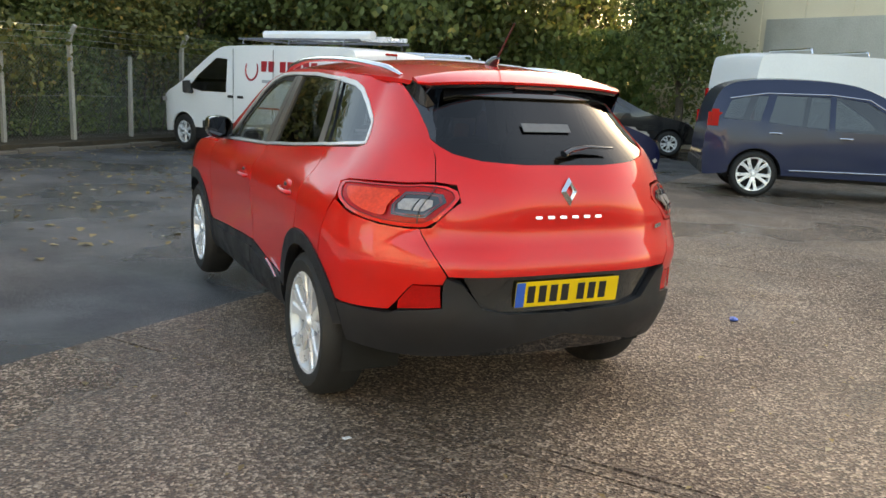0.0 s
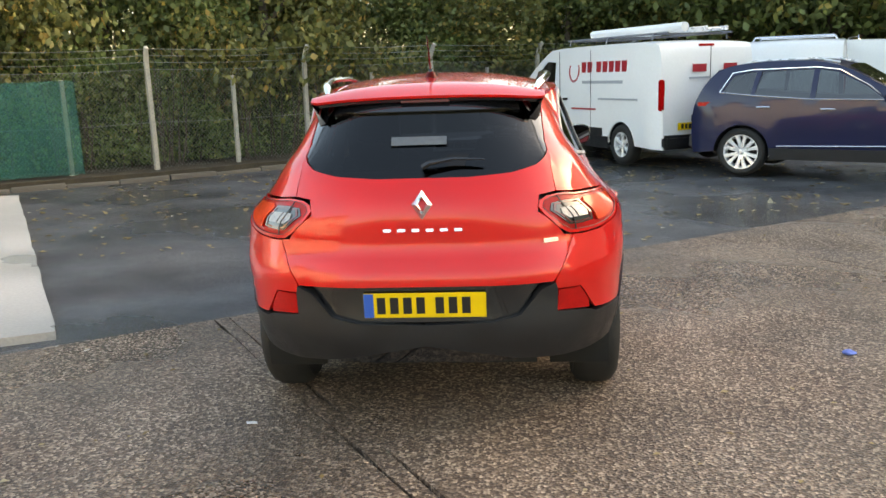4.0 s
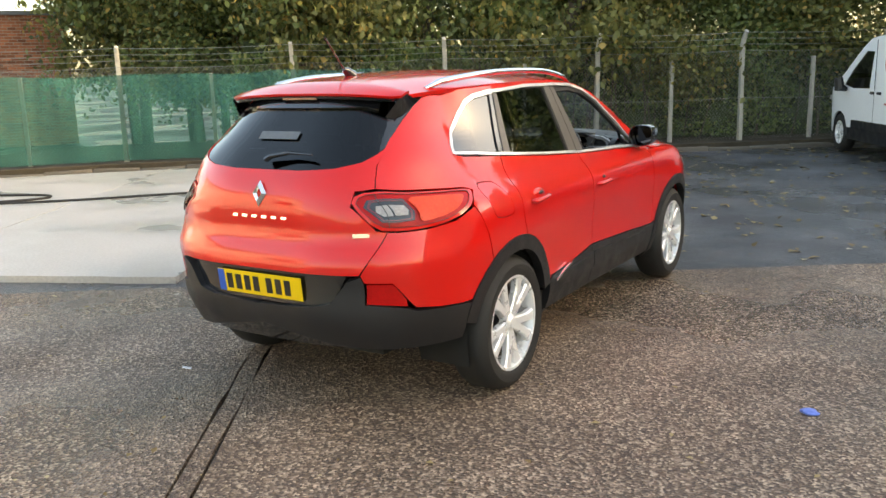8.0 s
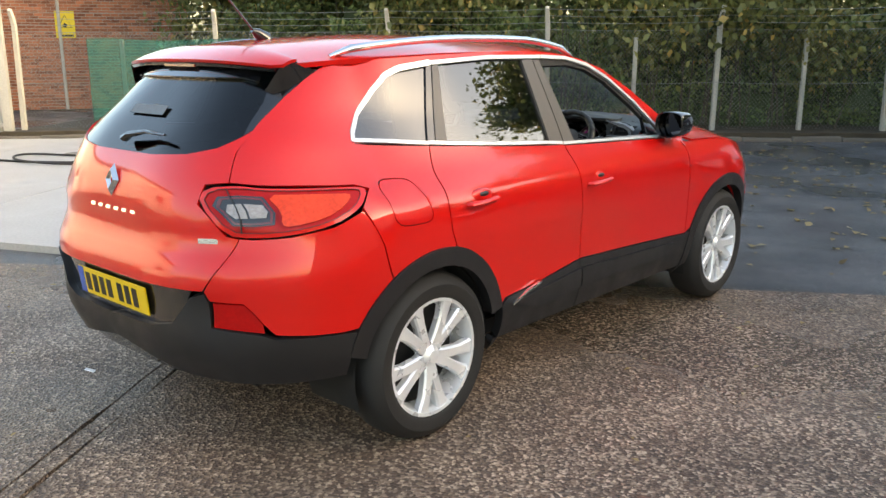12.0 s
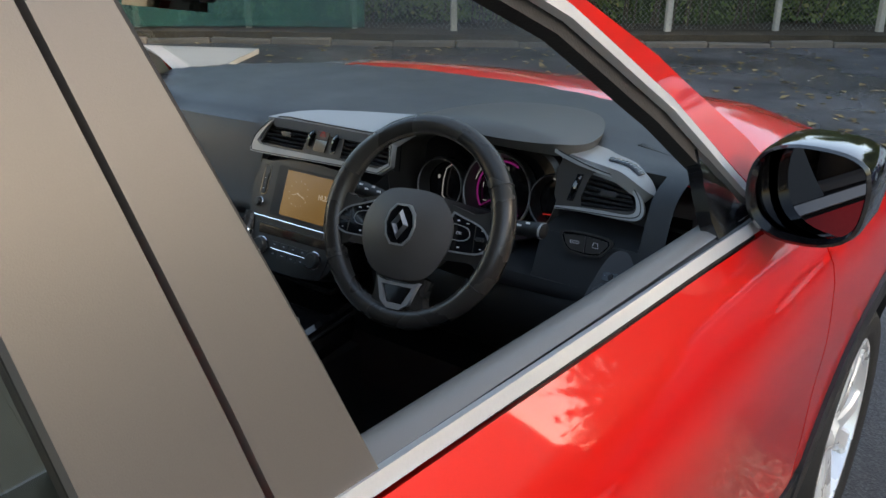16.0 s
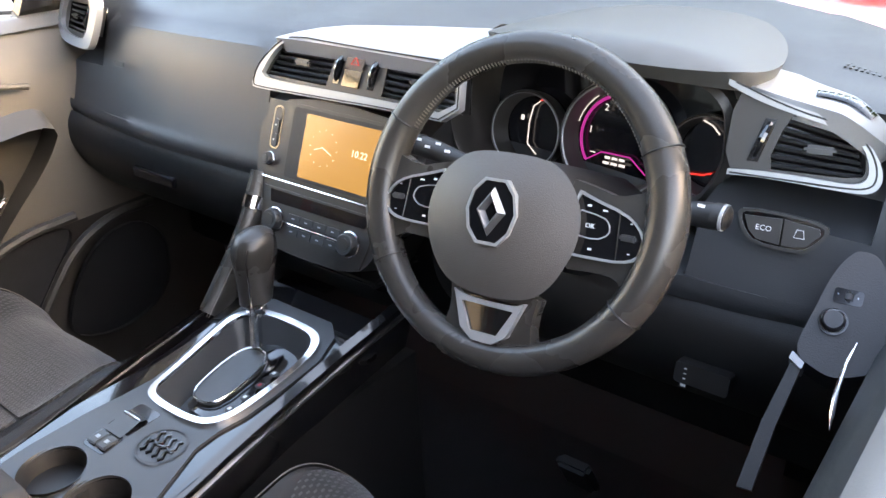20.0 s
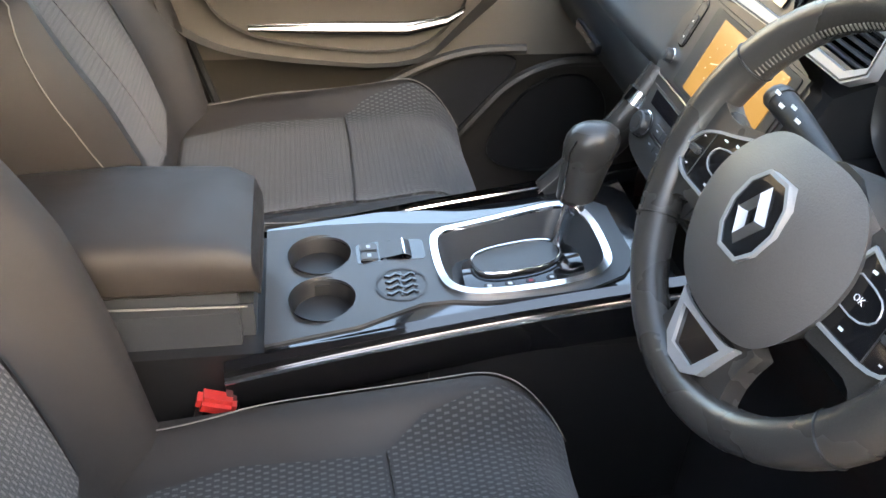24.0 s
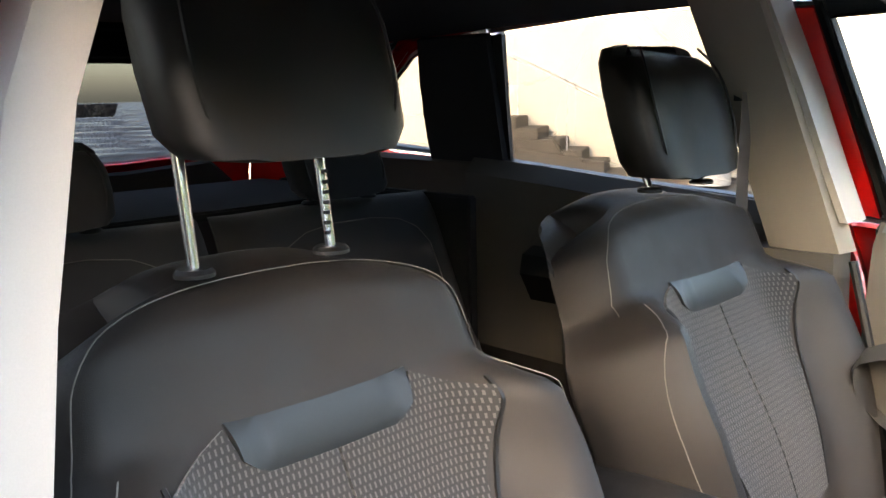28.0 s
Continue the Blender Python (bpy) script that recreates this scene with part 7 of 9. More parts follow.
slab2("spoke_trim", [tuple(p)[:2] for p in rounded([Vector((*p, 0)) for p in ((-0.042, -0.092), (-0.038, -0.099), (-0.023, -0.140), (0.023, -0.140), (0.038, -0.099), (0.042, -0.092), (0.030, -0.098), (0.0, -0.099), (-0.030, -0.098))], 1)], MW, SILVER_TRIM, sw, 0.0005, 0.008, holes=([(-0.030, -0.1035), (0.030, -0.1035), (0.0155, -0.131), (-0.0155, -0.131)],), label="satin chrome lower spoke frame")
mtube("column_shroud", pose(0.366, 0.340, 1.056, 65, 0, 0), [(0, 0, -0.02), (0, -0.005, -0.10), (0, -0.01, -0.24)], [0.05, 0.058, 0.064], DASH_LOW, sw, n=14)
MWC = pose(0.366, 0.340, 1.056, 65, 0, 0)
for s, ln in ((1, 0.186), (-1, 0.182)):
    mtube("stalk", MWC, [(s * 0.05, 0.020, -0.085), (s * 0.11, 0.028, -0.085), (s * 0.15, 0.033, -0.082), (s * ln, 0.036, -0.080)], [0.009, 0.011, 0.0135, 0.0148], DASH_LOW, sw, "black column stalk with white symbols", n=12, fl=0.85)
    mtube("stalk_end", MWC, [(s * (ln - 0.010), 0.036, -0.080), (s * (ln + 0.003), 0.036, -0.080), (s * (ln + 0.006), 0.036, -0.080)], [0.0148, 0.0136, 0.008], DASH_LOW, sw, n=12, fl=0.85)
    if s > 0:
        mtube("stalk_ring", MWC, [(ln - 0.0015, 0.036, -0.080), (ln + 0.0015, 0.036, -0.080)], [0.0150, 0.0148], SILVER_TRIM, sw, n=14, fl=0.85)
    for k in range(4):
        mbox("stalk_mark", MWC, (s * (0.125 + 0.014 * k), 0.036 + 0.006 * (k % 2), -0.0645), (0.007, 0.003, 0.001), WHITE_PRINT, sw, bevel=0)

# --- centre console ---
con = group("centre_console")
ZC = 0.748


def con_top(u, v):
    return Vector((u, v, ZC + 0.030 * max(0, (v - 0.20) / 0.22) ** 1.5 - 0.02 * max(0, 0.10 - v) / 0.15))


gate_o = [tuple(p)[:2] for p in rounded([Vector(p) for p in ((-0.066, 0.168, 0), (-0.040, 0.156, 0), (0.040, 0.158, 0), (0.064, 0.176, 0), (0.071, 0.21, 0), (0.074, 0.33, 0), (0.056, 0.366, 0), (0.020, 0.374, 0), (-0.062, 0.372, 0), (-0.094, 0.350, 0), (-0.096, 0.31, 0), (-0.076, 0.20, 0))], 2)]
gcx, gcy = -0.013, 0.265
gate_i = [(gcx + (x - gcx) * 0.89, gcy + (y - gcy) * 0.915) for x, y in gate_o]
cups = [circ(0.038, 24, -0.042, 0.022), circ(0.038, 24, 0.045, 0.022)]
console_o = [(-0.112, -0.045), (0.106, -0.045), (0.100, 0.06), (0.088, 0.10), (0.074, 0.135), (0.072, 0.17), (0.078, 0.21), (0.083, 0.33), (0.070, 0.375), (0.045, 0.396), (-0.070, 0.396), (-0.102, 0.37), (-0.106, 0.32), (-0.084, 0.19), (-0.086, 0.15), (-0.092, 0.10), (-0.106, 0.03)]
skin("gloss_base", [(-0.122, -0.045), (0.113, -0.045), (0.112, 0.10), (0.104, 0.18), (0.100, 0.30), (0.104, 0.43), (-0.130, 0.43), (-0.126, 0.30), (-0.122, 0.18)], lambda u, v: con_top(u, v) + Vector((0, 0, -0.002)), GLOSS_BLACK, con, holes=(gate_o, cups[0], cups[1]), step=0.03, edge=0.012, thick=0.02, label="gloss black console shoulders")
skin("console_top", console_o, con_top, CONSOLE_GREY, con, holes=(gate_o, cups[0], cups[1]), step=0.03, edge=0.012, thick=0.004, off=0.002, label="grey satin console top with two cup holders")
skin("gate_frame", gate_o, con_top, CHROME, con, holes=(gate_i,), step=0.02, edge=0.010, off=0.007, thick=0.014, label="chrome frame round the gear selector")
bm = bmesh.new()
add_loft(bm, [[con_top(gcx + (x - gcx) * k, gcy + (y - gcy) * k) + Vector((0, 0, dz)) for x, y in gate_o] for k, dz in ((0.93, 0.006), (0.88, 0.0), (0.80, -0.026), (0.72, -0.038), (0.60, -0.040))], cap=False)
part("gate_well", bm, CONSOLE_GREY, con)
skin("gate_plate", [(gcx + 0.008 + (x - gcx) * 0.70, gcy + 0.008 + (y - gcy) * 0.70) for x, y in gate_o], lambda u, v: con_top(u, v) + Vector((0, 0, -0.040 + 0.014 * math.cos((u - gcx) * 26))), GLOSS_BLACK, con, step=0.02, edge=0.012, thick=0.005)
skin("gate_island", [tuple(p)[:2] for p in rounded([Vector((*p, 0)) for p in ((-0.045, 0.215), (-0.010, 0.212), (0.002, 0.235), (-0.002, 0.32), (-0.045, 0.325), (-0.056, 0.29))], 2)], lambda u, v: con_top(u, v) + Vector((0, 0, -0.020)), CONSOLE_GREY, con, step=0.02, edge=0.010, thick=0.012)
tube_part("island_line", [con_top(x, y) + Vector((0, 0, -0.0195)) for x, y in [tuple(p)[:2] for p in rounded([Vector((*p, 0)) for p in ((-0.047, 0.213), (-0.008, 0.210), (0.005, 0.235), (0.001, 0.322), (-0.046, 0.328), (-0.058, 0.29))], 2)]], 0.0016, CHROME, con, n=5, closed=True)
for k in range(4):
    lathe_part("gear_mark", [(0.0, 0.0012), (0.0055, 0.0012), (0.0065, 0.0)], DASH, con, n=14, m=pose(0.022, 0.225 + 0.026 * k, con_top(0.022, 0.225 + 0.026 * k).z - 0.0235))
    box_part("gear_letter", con_top(0.022, 0.225 + 0.026 * k) + Vector((0, 0, -0.0220)), (0.004, 0.005, 0.0006), WHITE_PRINT if k != 2 else RED_PRINT, con, bevel=0)
for c, x in zip(cups, (-0.042, 0.045)):
    lathe_part("cup_holder", [(0.0, -0.06), (0.032, -0.06), (0.036, -0.05), (0.0385, 0.0), (0.0405, 0.004), (0.037, -0.002), (0.031, -0.055), (0.0, -0.056)], DASH_LOW, con, n=28, m=pose(x, 0.022, con_top(x, 0.022).z))
box_part("cup_bridge", con_top(0.0015, 0.022) + Vector((0, 0, -0.012)), (0.020, 0.026, 0.022), DASH_LOW, con, bevel=0.004)
skin("key_recess", rrect(-0.051, 0.066, -0.010, 0.150, 0.006), con_top, DIAL, con, off=0.0026, thick=0.003, step=0.03)
bm = bmesh.new()
add_loft(bm, [[con_top(x, y) + Vector((0, 0, h)) for x in (-0.047, -0.044, -0.017, -0.014)] for y, h in ((0.094, 0.0035), (0.110, 0.0055), (0.122, 0.0085), (0.130, 0.0060), (0.133, 0.003))], closed_u=False)
part("parking_brake_key", bm, CONSOLE_GREY, con, "grey parking brake key")
tube_part("key_edge", [con_top(x, 0.1235) + Vector((0, 0, 0.0085)) for x in (-0.046, -0.0305, -0.015)], [0.0016, 0.0024, 0.0016], CHROME, con, n=6)
for dx in (-0.0395, -0.0215):
    box_part("console_key", con_top(dx, 0.081) + Vector((0, 0, 0.0035)), (0.0165, 0.022, 0.004), CONSOLE_GREY, con, bevel=0.0015)
    box_part("key_mark", con_top(dx, 0.081) + Vector((0, 0, 0.0058)), (0.006, 0.005, 0.0005), GREY_PRINT, con, bevel=0)
lathe_part("aroma_vent_ring", [(0.0295, 0.0), (0.031, 0.0012), (0.0285, 0.0012)], DASH, con, n=28, m=pose(0.038, 0.114, con_top(0.038, 0.114).z + 0.0022), closed=True)
for k in range(4):
    x = 0.038 - 0.0165 + 0.011 * k
    tube_part("vent_slot", [con_top(x + 0.003 * math.sin(t * 1.6), 0.114 - 0.018 + 0.0045 * t) + Vector((0, 0, 0.0024)) for t in range(9)], 0.0024, DIAL, con, n=6)
tube_part("vent_slot", [con_top(0.016 + 0.0055 * t, 0.114 + 0.002 * math.sin(t * 1.5)) + Vector((0, 0, 0.0024)) for t in range(9)], 0.0016, DIAL, con, n=6)
for s, xo in ((1, 0.088), (-1, -0.125)):
    pts_t = [(0.112 * s - (0.01 if s < 0 else 0), -0.09, 0.715), (s * 0.110 - (0.012 if s < 0 else 0), 0.05, 0.742), (xo + s * 0.012, 0.18, 0.756), (xo + s * 0.012, 0.32, 0.776), (xo + s * 0.02, 0.47, 0.80)]
    bm = bmesh.new()
    add_loft(bm, [[Vector((x, y, z)), Vector((x + s * 0.010, y, z - 0.006)), Vector((x + s * 0.014, y, z - 0.045)), Vector((x + s * 0.004, y, z - 0.08))] for x, y, z in [tuple(p) for p in rounded([Vector(p) for p in pts_t], 2, False)]], closed_u=False)
    part("gloss_flank", bm, GLOSS_BLACK, con, "gloss black console flank")
    tube_part("chrome_line", [Vector((x + s * 0.013, y, z - 0.020)) for x, y, z in [tuple(p) for p in rounded([Vector(p) for p in pts_t], 2, False)]], 0.0030, CHROME, con, n=6)
# stitched strut on the passenger's side, from the stack down to the console
strut = [Vector((-0.152, 0.478, 0.925)), Vector((-0.142, 0.43, 0.85)), Vector((-0.145, 0.34, 0.750))]
bm = bmesh.new()
add_tube(bm, rounded(strut, 2, False), 0.019, 12, flat=1.5)
part("console_strut", bm, LEATHER, con, "stitched leather strut")
tube_part("strut_collar", [(-0.1475, 0.458, 0.894), (-0.1460, 0.448, 0.878)], [0.0205, 0.0205], CHROME, con, n=12, flat=1.5)
for dx in (0.010, 0.015):
    tube_part("strut_stitching", [p + Vector((dx, -0.019, 0.010)) for p in rounded(strut[1:], 2, False)], 0.0009, STITCH, con, n=4)
bm = bmesh.new()
add_loft(bm, [[Vector((s * 0.105, y, z)) for s, z in ((-1.1, ZC - 0.03), (-1.15, 0.40), (1.05, 0.40), (1.0, ZC - 0.03))] for y in (-0.30, 0.14)])
add_loft(bm, [[Vector((s * 0.105, y, z)) for s, z in ((-1.1, ZC - 0.055), (-1.15, 0.40), (1.05, 0.40), (1.0, ZC - 0.055))] for y in (0.141, 0.50)])
part("console_body", bm, DASH_LOW, con)
# selector
lv = con_top(-0.035, 0.325)
tube_part("selector_rod", [lv + Vector((0, 0, -0.015)), lv + Vector((-0.004, 0.012, 0.065))], [0.009, 0.008], CHROME, con, n=10)
bm = bmesh.new()
kn = []
for h, a, b in ((0.043, 0.013, 0.017), (0.050, 0.020, 0.025), (0.09, 0.0235, 0.029), (0.122, 0.0275, 0.034), (0.134, 0.0265, 0.033), (0.143, 0.0225, 0.029), (0.149, 0.015, 0.021), (0.152, 0.006, 0.009)):
    kn.append([lv + Vector((-0.006 + a * math.cos(t), 0.010 + 0.12 * h + b * math.sin(t), h)) for t in (2 * math.pi * k / 16 for k in range(16))])
add_loft(bm, kn)
part("selector_knob", bm, LEATHER, con, "black leather gear selector knob")
tube_part("knob_seam", [lv + Vector((0.014, -0.012 + 0.12 * h - b_, h)) for h, b_ in ((0.055, 0.004), (0.09, 0.007), (0.125, 0.010), (0.14, 0.006))], 0.0012, CHROME, con, n=5)
lathe_part("selector_collar", [(0.0, 0.012), (0.013, 0.010), (0.015, 0.0), (0.012, -0.006)], CHROME, con, n=16, m=Matrix.Translation(lv + Vector((-0.005, 0.014, 0.036))))
# armrest
bm = bmesh.new()
arm = []
for y, hh, w_ in ((-0.40, 0.0, 0.088), (-0.38, 0.05, 0.095), (-0.20, 0.062, 0.098), (-0.08, 0.060, 0.096), (-0.052, 0.045, 0.092), (-0.045, 0.02, 0.088)):
    zc = 0.79
    sec = rounded([Vector((-w_, 0, -0.02)), Vector((-w_, 0, hh * 0.8)), Vector((-w_ * 0.7, 0, hh)), Vector((w_ * 0.7, 0, hh)), Vector((w_, 0, hh * 0.8)), Vector((w_, 0, -0.02))], 2)
    arm.append([Vector((p.x - 0.006, y, zc + p.z + 0.02 * (-y - 0.05))) for p in sec])
add_loft(bm, arm)
part("armrest", bm, CLOTH, con, "padded brown-black centre armrest")
box_part("armrest_box", (-0.006, -0.23, 0.70), (0.19, 0.35, 0.16), CONSOLE_GREY, con, bevel=0.015)
tube_part("armrest_stitching", [(0.092, -0.36, 0.795), (0.094, -0.2, 0.782), (0.088, -0.06, 0.772)], 0.0014, STITCH, con, n=5)


# --- seats ---
def back_fn(x0, lean=24.0, base=(-0.205, 0.655), ln=0.60):
    c, s = math.cos(radians(lean)), math.sin(radians(lean))
    hw = curve_of([0, 0.3, 0.5, 0.62, 0.69, 0.74, 0.86, 0.93, 0.975, 1.0], [0.25, 0.305, 0.318, 0.308, 0.278, 0.264, 0.256, 0.238, 0.200, 0.145])

    def f(u, v):
        a = abs(u)
        bol = 0.085 * math.exp(-((a - 0.78) / 0.19) ** 2) * max(0.0, min(1, (0.74 - v) / 0.10, 0.6 + v))
        roll = -0.085 * max(0, (a - 0.80) / 0.20) ** 2
        top = -0.06 * max(0, (v - 0.88) / 0.12) ** 2
        lum = 0.018 * math.exp(-((v - 0.25) / 0.25) ** 2) * (1 - a * a)
        d = bol + roll + top + lum
        h = v * ln - 0.012 * a ** 2 * v - 0.035 * a ** 4 * max(0.0, (v - 0.8) / 0.2)
        y, z = base[0] - s * h + c * d, base[1] + c * h + s * d
        return Vector((x0 + u * hw(v), y, z))
    return f


def cush_fn(x0):
    def f(u, v):
        """v from the back (0) to the front (1)."""
        a = abs(u)
        hw = 0.245 - 0.012 * v
        bol = 0.042 * math.exp(-((a - 0.82) / 0.18) ** 2) * (0.55 + 0.45 * v)
        roll = -0.07 * max(0, (a - 0.82) / 0.18) ** 2
        nose_ = -0.10 * max(0, (v - 0.80) / 0.20) ** 2
        return Vector((x0 + u * hw, -0.235 + 0.53 * v - 0.02 * a ** 3, 0.648 + 0.045 * v + bol + roll + nose_))
    return f


def stitch_line(name, f, line, parent, r=0.0009, off=0.003, mt=STITCH):
    pts = []
    line = [tuple(p)[:2] for p in rounded([Vector((*q, 0)) for q in line], 2, False)]
    for a, b in zip(line, line[1:]):
        for k in range(3):
            t = k / 3
            u, v = a[0] + (b[0] - a[0]) * t, a[1] + (b[1] - a[1]) * t
            e = 1e-3
            p = f(u, v)
            n = (f(u + e, v) - f(u - e, v)).cross(f(u, v + e) - f(u, v - e)).normalized()
            pts.append(p + n * off)
    tube_part(name, pts, r, mt, parent, n=5)


def pillow(name, f, mt, parent, back, nu=41, nv=41, label="", taper=0.94):
    """A closed pad: the face f(u, v) and a plain back face moved by the vector back."""
    bm = bmesh.new()
    F_ = [[bm.verts.new(f(-1 + 2 * i / (nu - 1), j / (nv - 1))) for i in range(nu)] for j in range(nv)]
    B_ = [[bm.verts.new(Vector((f(0, j / (nv - 1)).x + (f(-1 + 2 * i / (nu - 1), j / (nv - 1)).x - f(0, j / (nv - 1)).x) * taper, f(0, j / (nv - 1)).y, f(0, j / (nv - 1)).z)) + back) for i in range(nu)] for j in range(nv)]
    for A in (F_, B_):
        for j in range(nv - 1):
            for i in range(nu - 1):
                bm.faces.new((A[j][i], A[j][i + 1], A[j + 1][i + 1], A[j + 1][i]))
    # a rounded wall of three rows between the two faces
    rim = [(0, i) for i in range(nu)] + [(j, nu - 1) for j in range(1, nv)] + [(nv - 1, i) for i in range(nu - 2, -1, -1)] + [(j, 0) for j in range(nv - 2, 0, -1)]
    mid = f(0, 0.5) + back * 0.5
    wall_rows = [[F_[j][i] for j, i in rim]]
    for t in (0.25, 0.5, 0.75):
        row_ = []
        for j, i in rim:
            p = F_[j][i].co.lerp(B_[j][i].co, t)
            row_.append(bm.verts.new(p + (p - mid).normalized() * 0.020 * math.sin(math.pi * t)))
        wall_rows.append(row_)
    wall_rows.append([B_[j][i] for j, i in rim])
    for a_, b_ in zip(wall_rows, wall_rows[1:]):
        for k in range(len(rim)):
            n_ = (k + 1) % len(rim)
            bm.faces.new((a_[k], a_[n_], b_[n_], b_[k]))
    bmesh.ops.recalc_face_normals(bm, faces=bm.faces)
    return part(name, bm, mt, parent, label)


def headrest(parent, x0, y, z, w=0.145, h=0.105, d=0.055, mt=HEADREST, posts=0.10, pad=0.0):
    bm = bmesh.new()
    rings = []
    for k, (sz, hh) in enumerate(((0.55, -1.0), (0.82, -0.96), (0.96, -0.75), (1.0, -0.2), (1.0, 0.3), (0.95, 0.72), (0.80, 0.94), (0.5, 1.0))):
        sec = rounded([Vector((-w * sz, d * 0.5, 0)), Vector((-w * sz * 0.9, -d, 0)), Vector((w * sz * 0.9, -d, 0)), Vector((w * sz, d * 0.5, 0)), Vector((w * sz * 0.75, d, 0)), Vector((0, d * 0.82, 0)), Vector((-w * sz * 0.75, d, 0))], 2)
        rings.append([Vector((x0 + pad + p.x, y + p.y - 0.03 * hh - 0.022 * max(0.0, hh) ** 2 * (p.y > 0), z + h * hh - 0.018 * (p.y > 0) * max(0.0, hh) ** 3)) for p in sec])
    add_loft(bm, rings)
    hr = part("headrest", bm, mt, parent)
    for s in (-1, 1):
        tube_part("headrest_post", [(x0 + s * 0.0805, y + 0.02, z - h - posts), (x0 + s * 0.0805, y + 0.0, z - h + 0.03)], 0.0062, CHROME, parent, n=10)
        if posts > 0.05:
            for q in range(7):
                if s < 0:
                    box_part("post_notch", (x0 + s * 0.0805 + 0.004, y + 0.021, z - h - posts + 0.02 + 0.011 * q), (0.006, 0.004, 0.004), INK, parent, bevel=0)
        lathe_part("post_collar", [(0.0, 0.008), (0.016, 0.008), (0.02, 0.004), (0.02, 0.0)], DASH_LOW, parent, n=16, m=pose(x0 + s * 0.0805, y + 0.02, z - h - posts - 0.002))
        stitch = [Vector((x0 + pad + s * w * 0.80 * (1 - 0.25 * abs(t) ** 3), y + d * 0.93 - 0.03 * t - 0.02 * abs(t) ** 3, z + h * t * 0.95)) for t in (-1 + 0.2 * k for k in range(11))]
        tube_part("headrest_piping", stitch, 0.0022, INK if s > 0 else CLOTH, parent, n=5)
    return hr


def front_seat(x0, head_z, posts):
    seat = group("front_seat")
    f_ = back_fn(x0)
    f = lambda u, v: f_(-u, v)
    pillow("backrest", f, CLOTH, seat, Vector((0, -0.10, -0.03)), label="brown-black cloth backrest with side bolsters", taper=0.80)
    # insert in two halves, with the grip bar above it
    for s in (-1, 1):
        ins = [(s * 0.005, 0.06), (s * 0.40, 0.10), (s * 0.46, 0.30), (s * 0.51, 0.52), (s * 0.66, 0.665), (s * 0.50, 0.715), (s * 0.42, 0.735), (s * 0.36, 0.683), (s * 0.26, 0.652), (s * 0.005, 0.648)]
        if s < 0:
            ins = ins[::-1]
        skin("back_insert", ins, f, INSERT_BACK, seat, off=0.005, thick=0.008, step=0.04, edge=0.03, label="dashed woven back insert")
    skin("grip_bar", [(-0.41, 0.745), (-0.36, 0.68), (-0.26, 0.650), (0.26, 0.650), (0.36, 0.68), (0.41, 0.745), (0.25, 0.736), (0.0, 0.733), (-0.25, 0.736)], lambda u, v: f(u, v) + Vector((0, 0.006, 0.004)) * math.sin(max(0.0, min(1.0, (v - 0.65) / 0.09)) * 3.1), GRIP, seat, off=0.003, thick=0.012, step=0.05, edge=0.04, label="smooth grey panel above the insert")
    for s in (-1, 1):
        stitch_line("seat_stitching", f, [(s * 0.80, 0.715), (s * 0.865, 0.62), (s * 0.885, 0.45), (s * 0.88, 0.25), (s * 0.85, 0.08)], seat)
        stitch_line("seat_stitching", f, [(s * 0.90, 0.71), (s * 0.88, 0.78), (s * 0.86, 0.90), (s * 0.78, 0.955), (s * 0.4, 0.965), (0, 0.966)], seat, 0.0007)
        stitch_line("seat_seam", f, [(s * 0.42, 0.10), (s * 0.48, 0.30), (s * 0.53, 0.52), (s * 0.68, 0.69)], seat, 0.003, 0.002, INK)
    g = cush_fn(x0)
    pillow("cushion", g, CLOTH, seat, Vector((0, 0, -0.16)), label="brown-black cloth seat cushion")
    for s in (-1, 1):
        ins = [(s * 0.0, 0.60), (s * 0.58, 0.60), (s * 0.70, 0.68), (s * 0.78, 0.84), (s * 0.74, 0.985), (s * 0.0, 0.99)]
        ins2 = [(s * 0.0, 0.08), (s * 0.5, 0.08), (s * 0.60, 0.30), (s * 0.56, 0.592), (s * 0.0, 0.592)]
        for q in (ins, ins2):
            skin("cushion_insert", q if s > 0 else q[::-1], g, INSERT_SEAT, seat, off=0.004, thick=0.006, step=0.05, edge=0.04)
        stitch_line("seat_stitching", g, [(s * 0.80, 0.02), (s * 0.78, 0.2), (s * 0.86, 0.42), (s * 0.88, 0.70), (s * 0.84, 0.90), (s * 0.74, 1.0)], seat)
    box_part("seat_base", (x0, 0.0, 0.46), (0.40, 0.42, 0.20), DASH_LOW, seat, bevel=0.03)
    headrest(seat, x0 + (0.004 if x0 > 0 else -0.035), -0.480, head_z, posts=posts, pad=-0.03 if x0 > 0 else 0.0)
    return seat


front_seat(0.366, 1.395, 0.105)
front_seat(-0.385, 1.315, 0.02)
# buckles
for s in (1, -1):
    box_part("belt_stalk", (s * 0.128, -0.115, 0.60), (0.03, 0.05, 0.12), DASH_LOW, car, bevel=0.008, rot=pose(0, 0, 0, -14, 0, 0))
    box_part("belt_buckle", (s * 0.126, -0.102, 0.668), (0.026, 0.044, 0.022), RED_BUCKLE, car, "red seat-belt release key", bevel=0.006, rot=pose(0, 0, 0, -20, 0, 0))

# rear bench, shelf, rear headrests
rb = group("rear_bench")
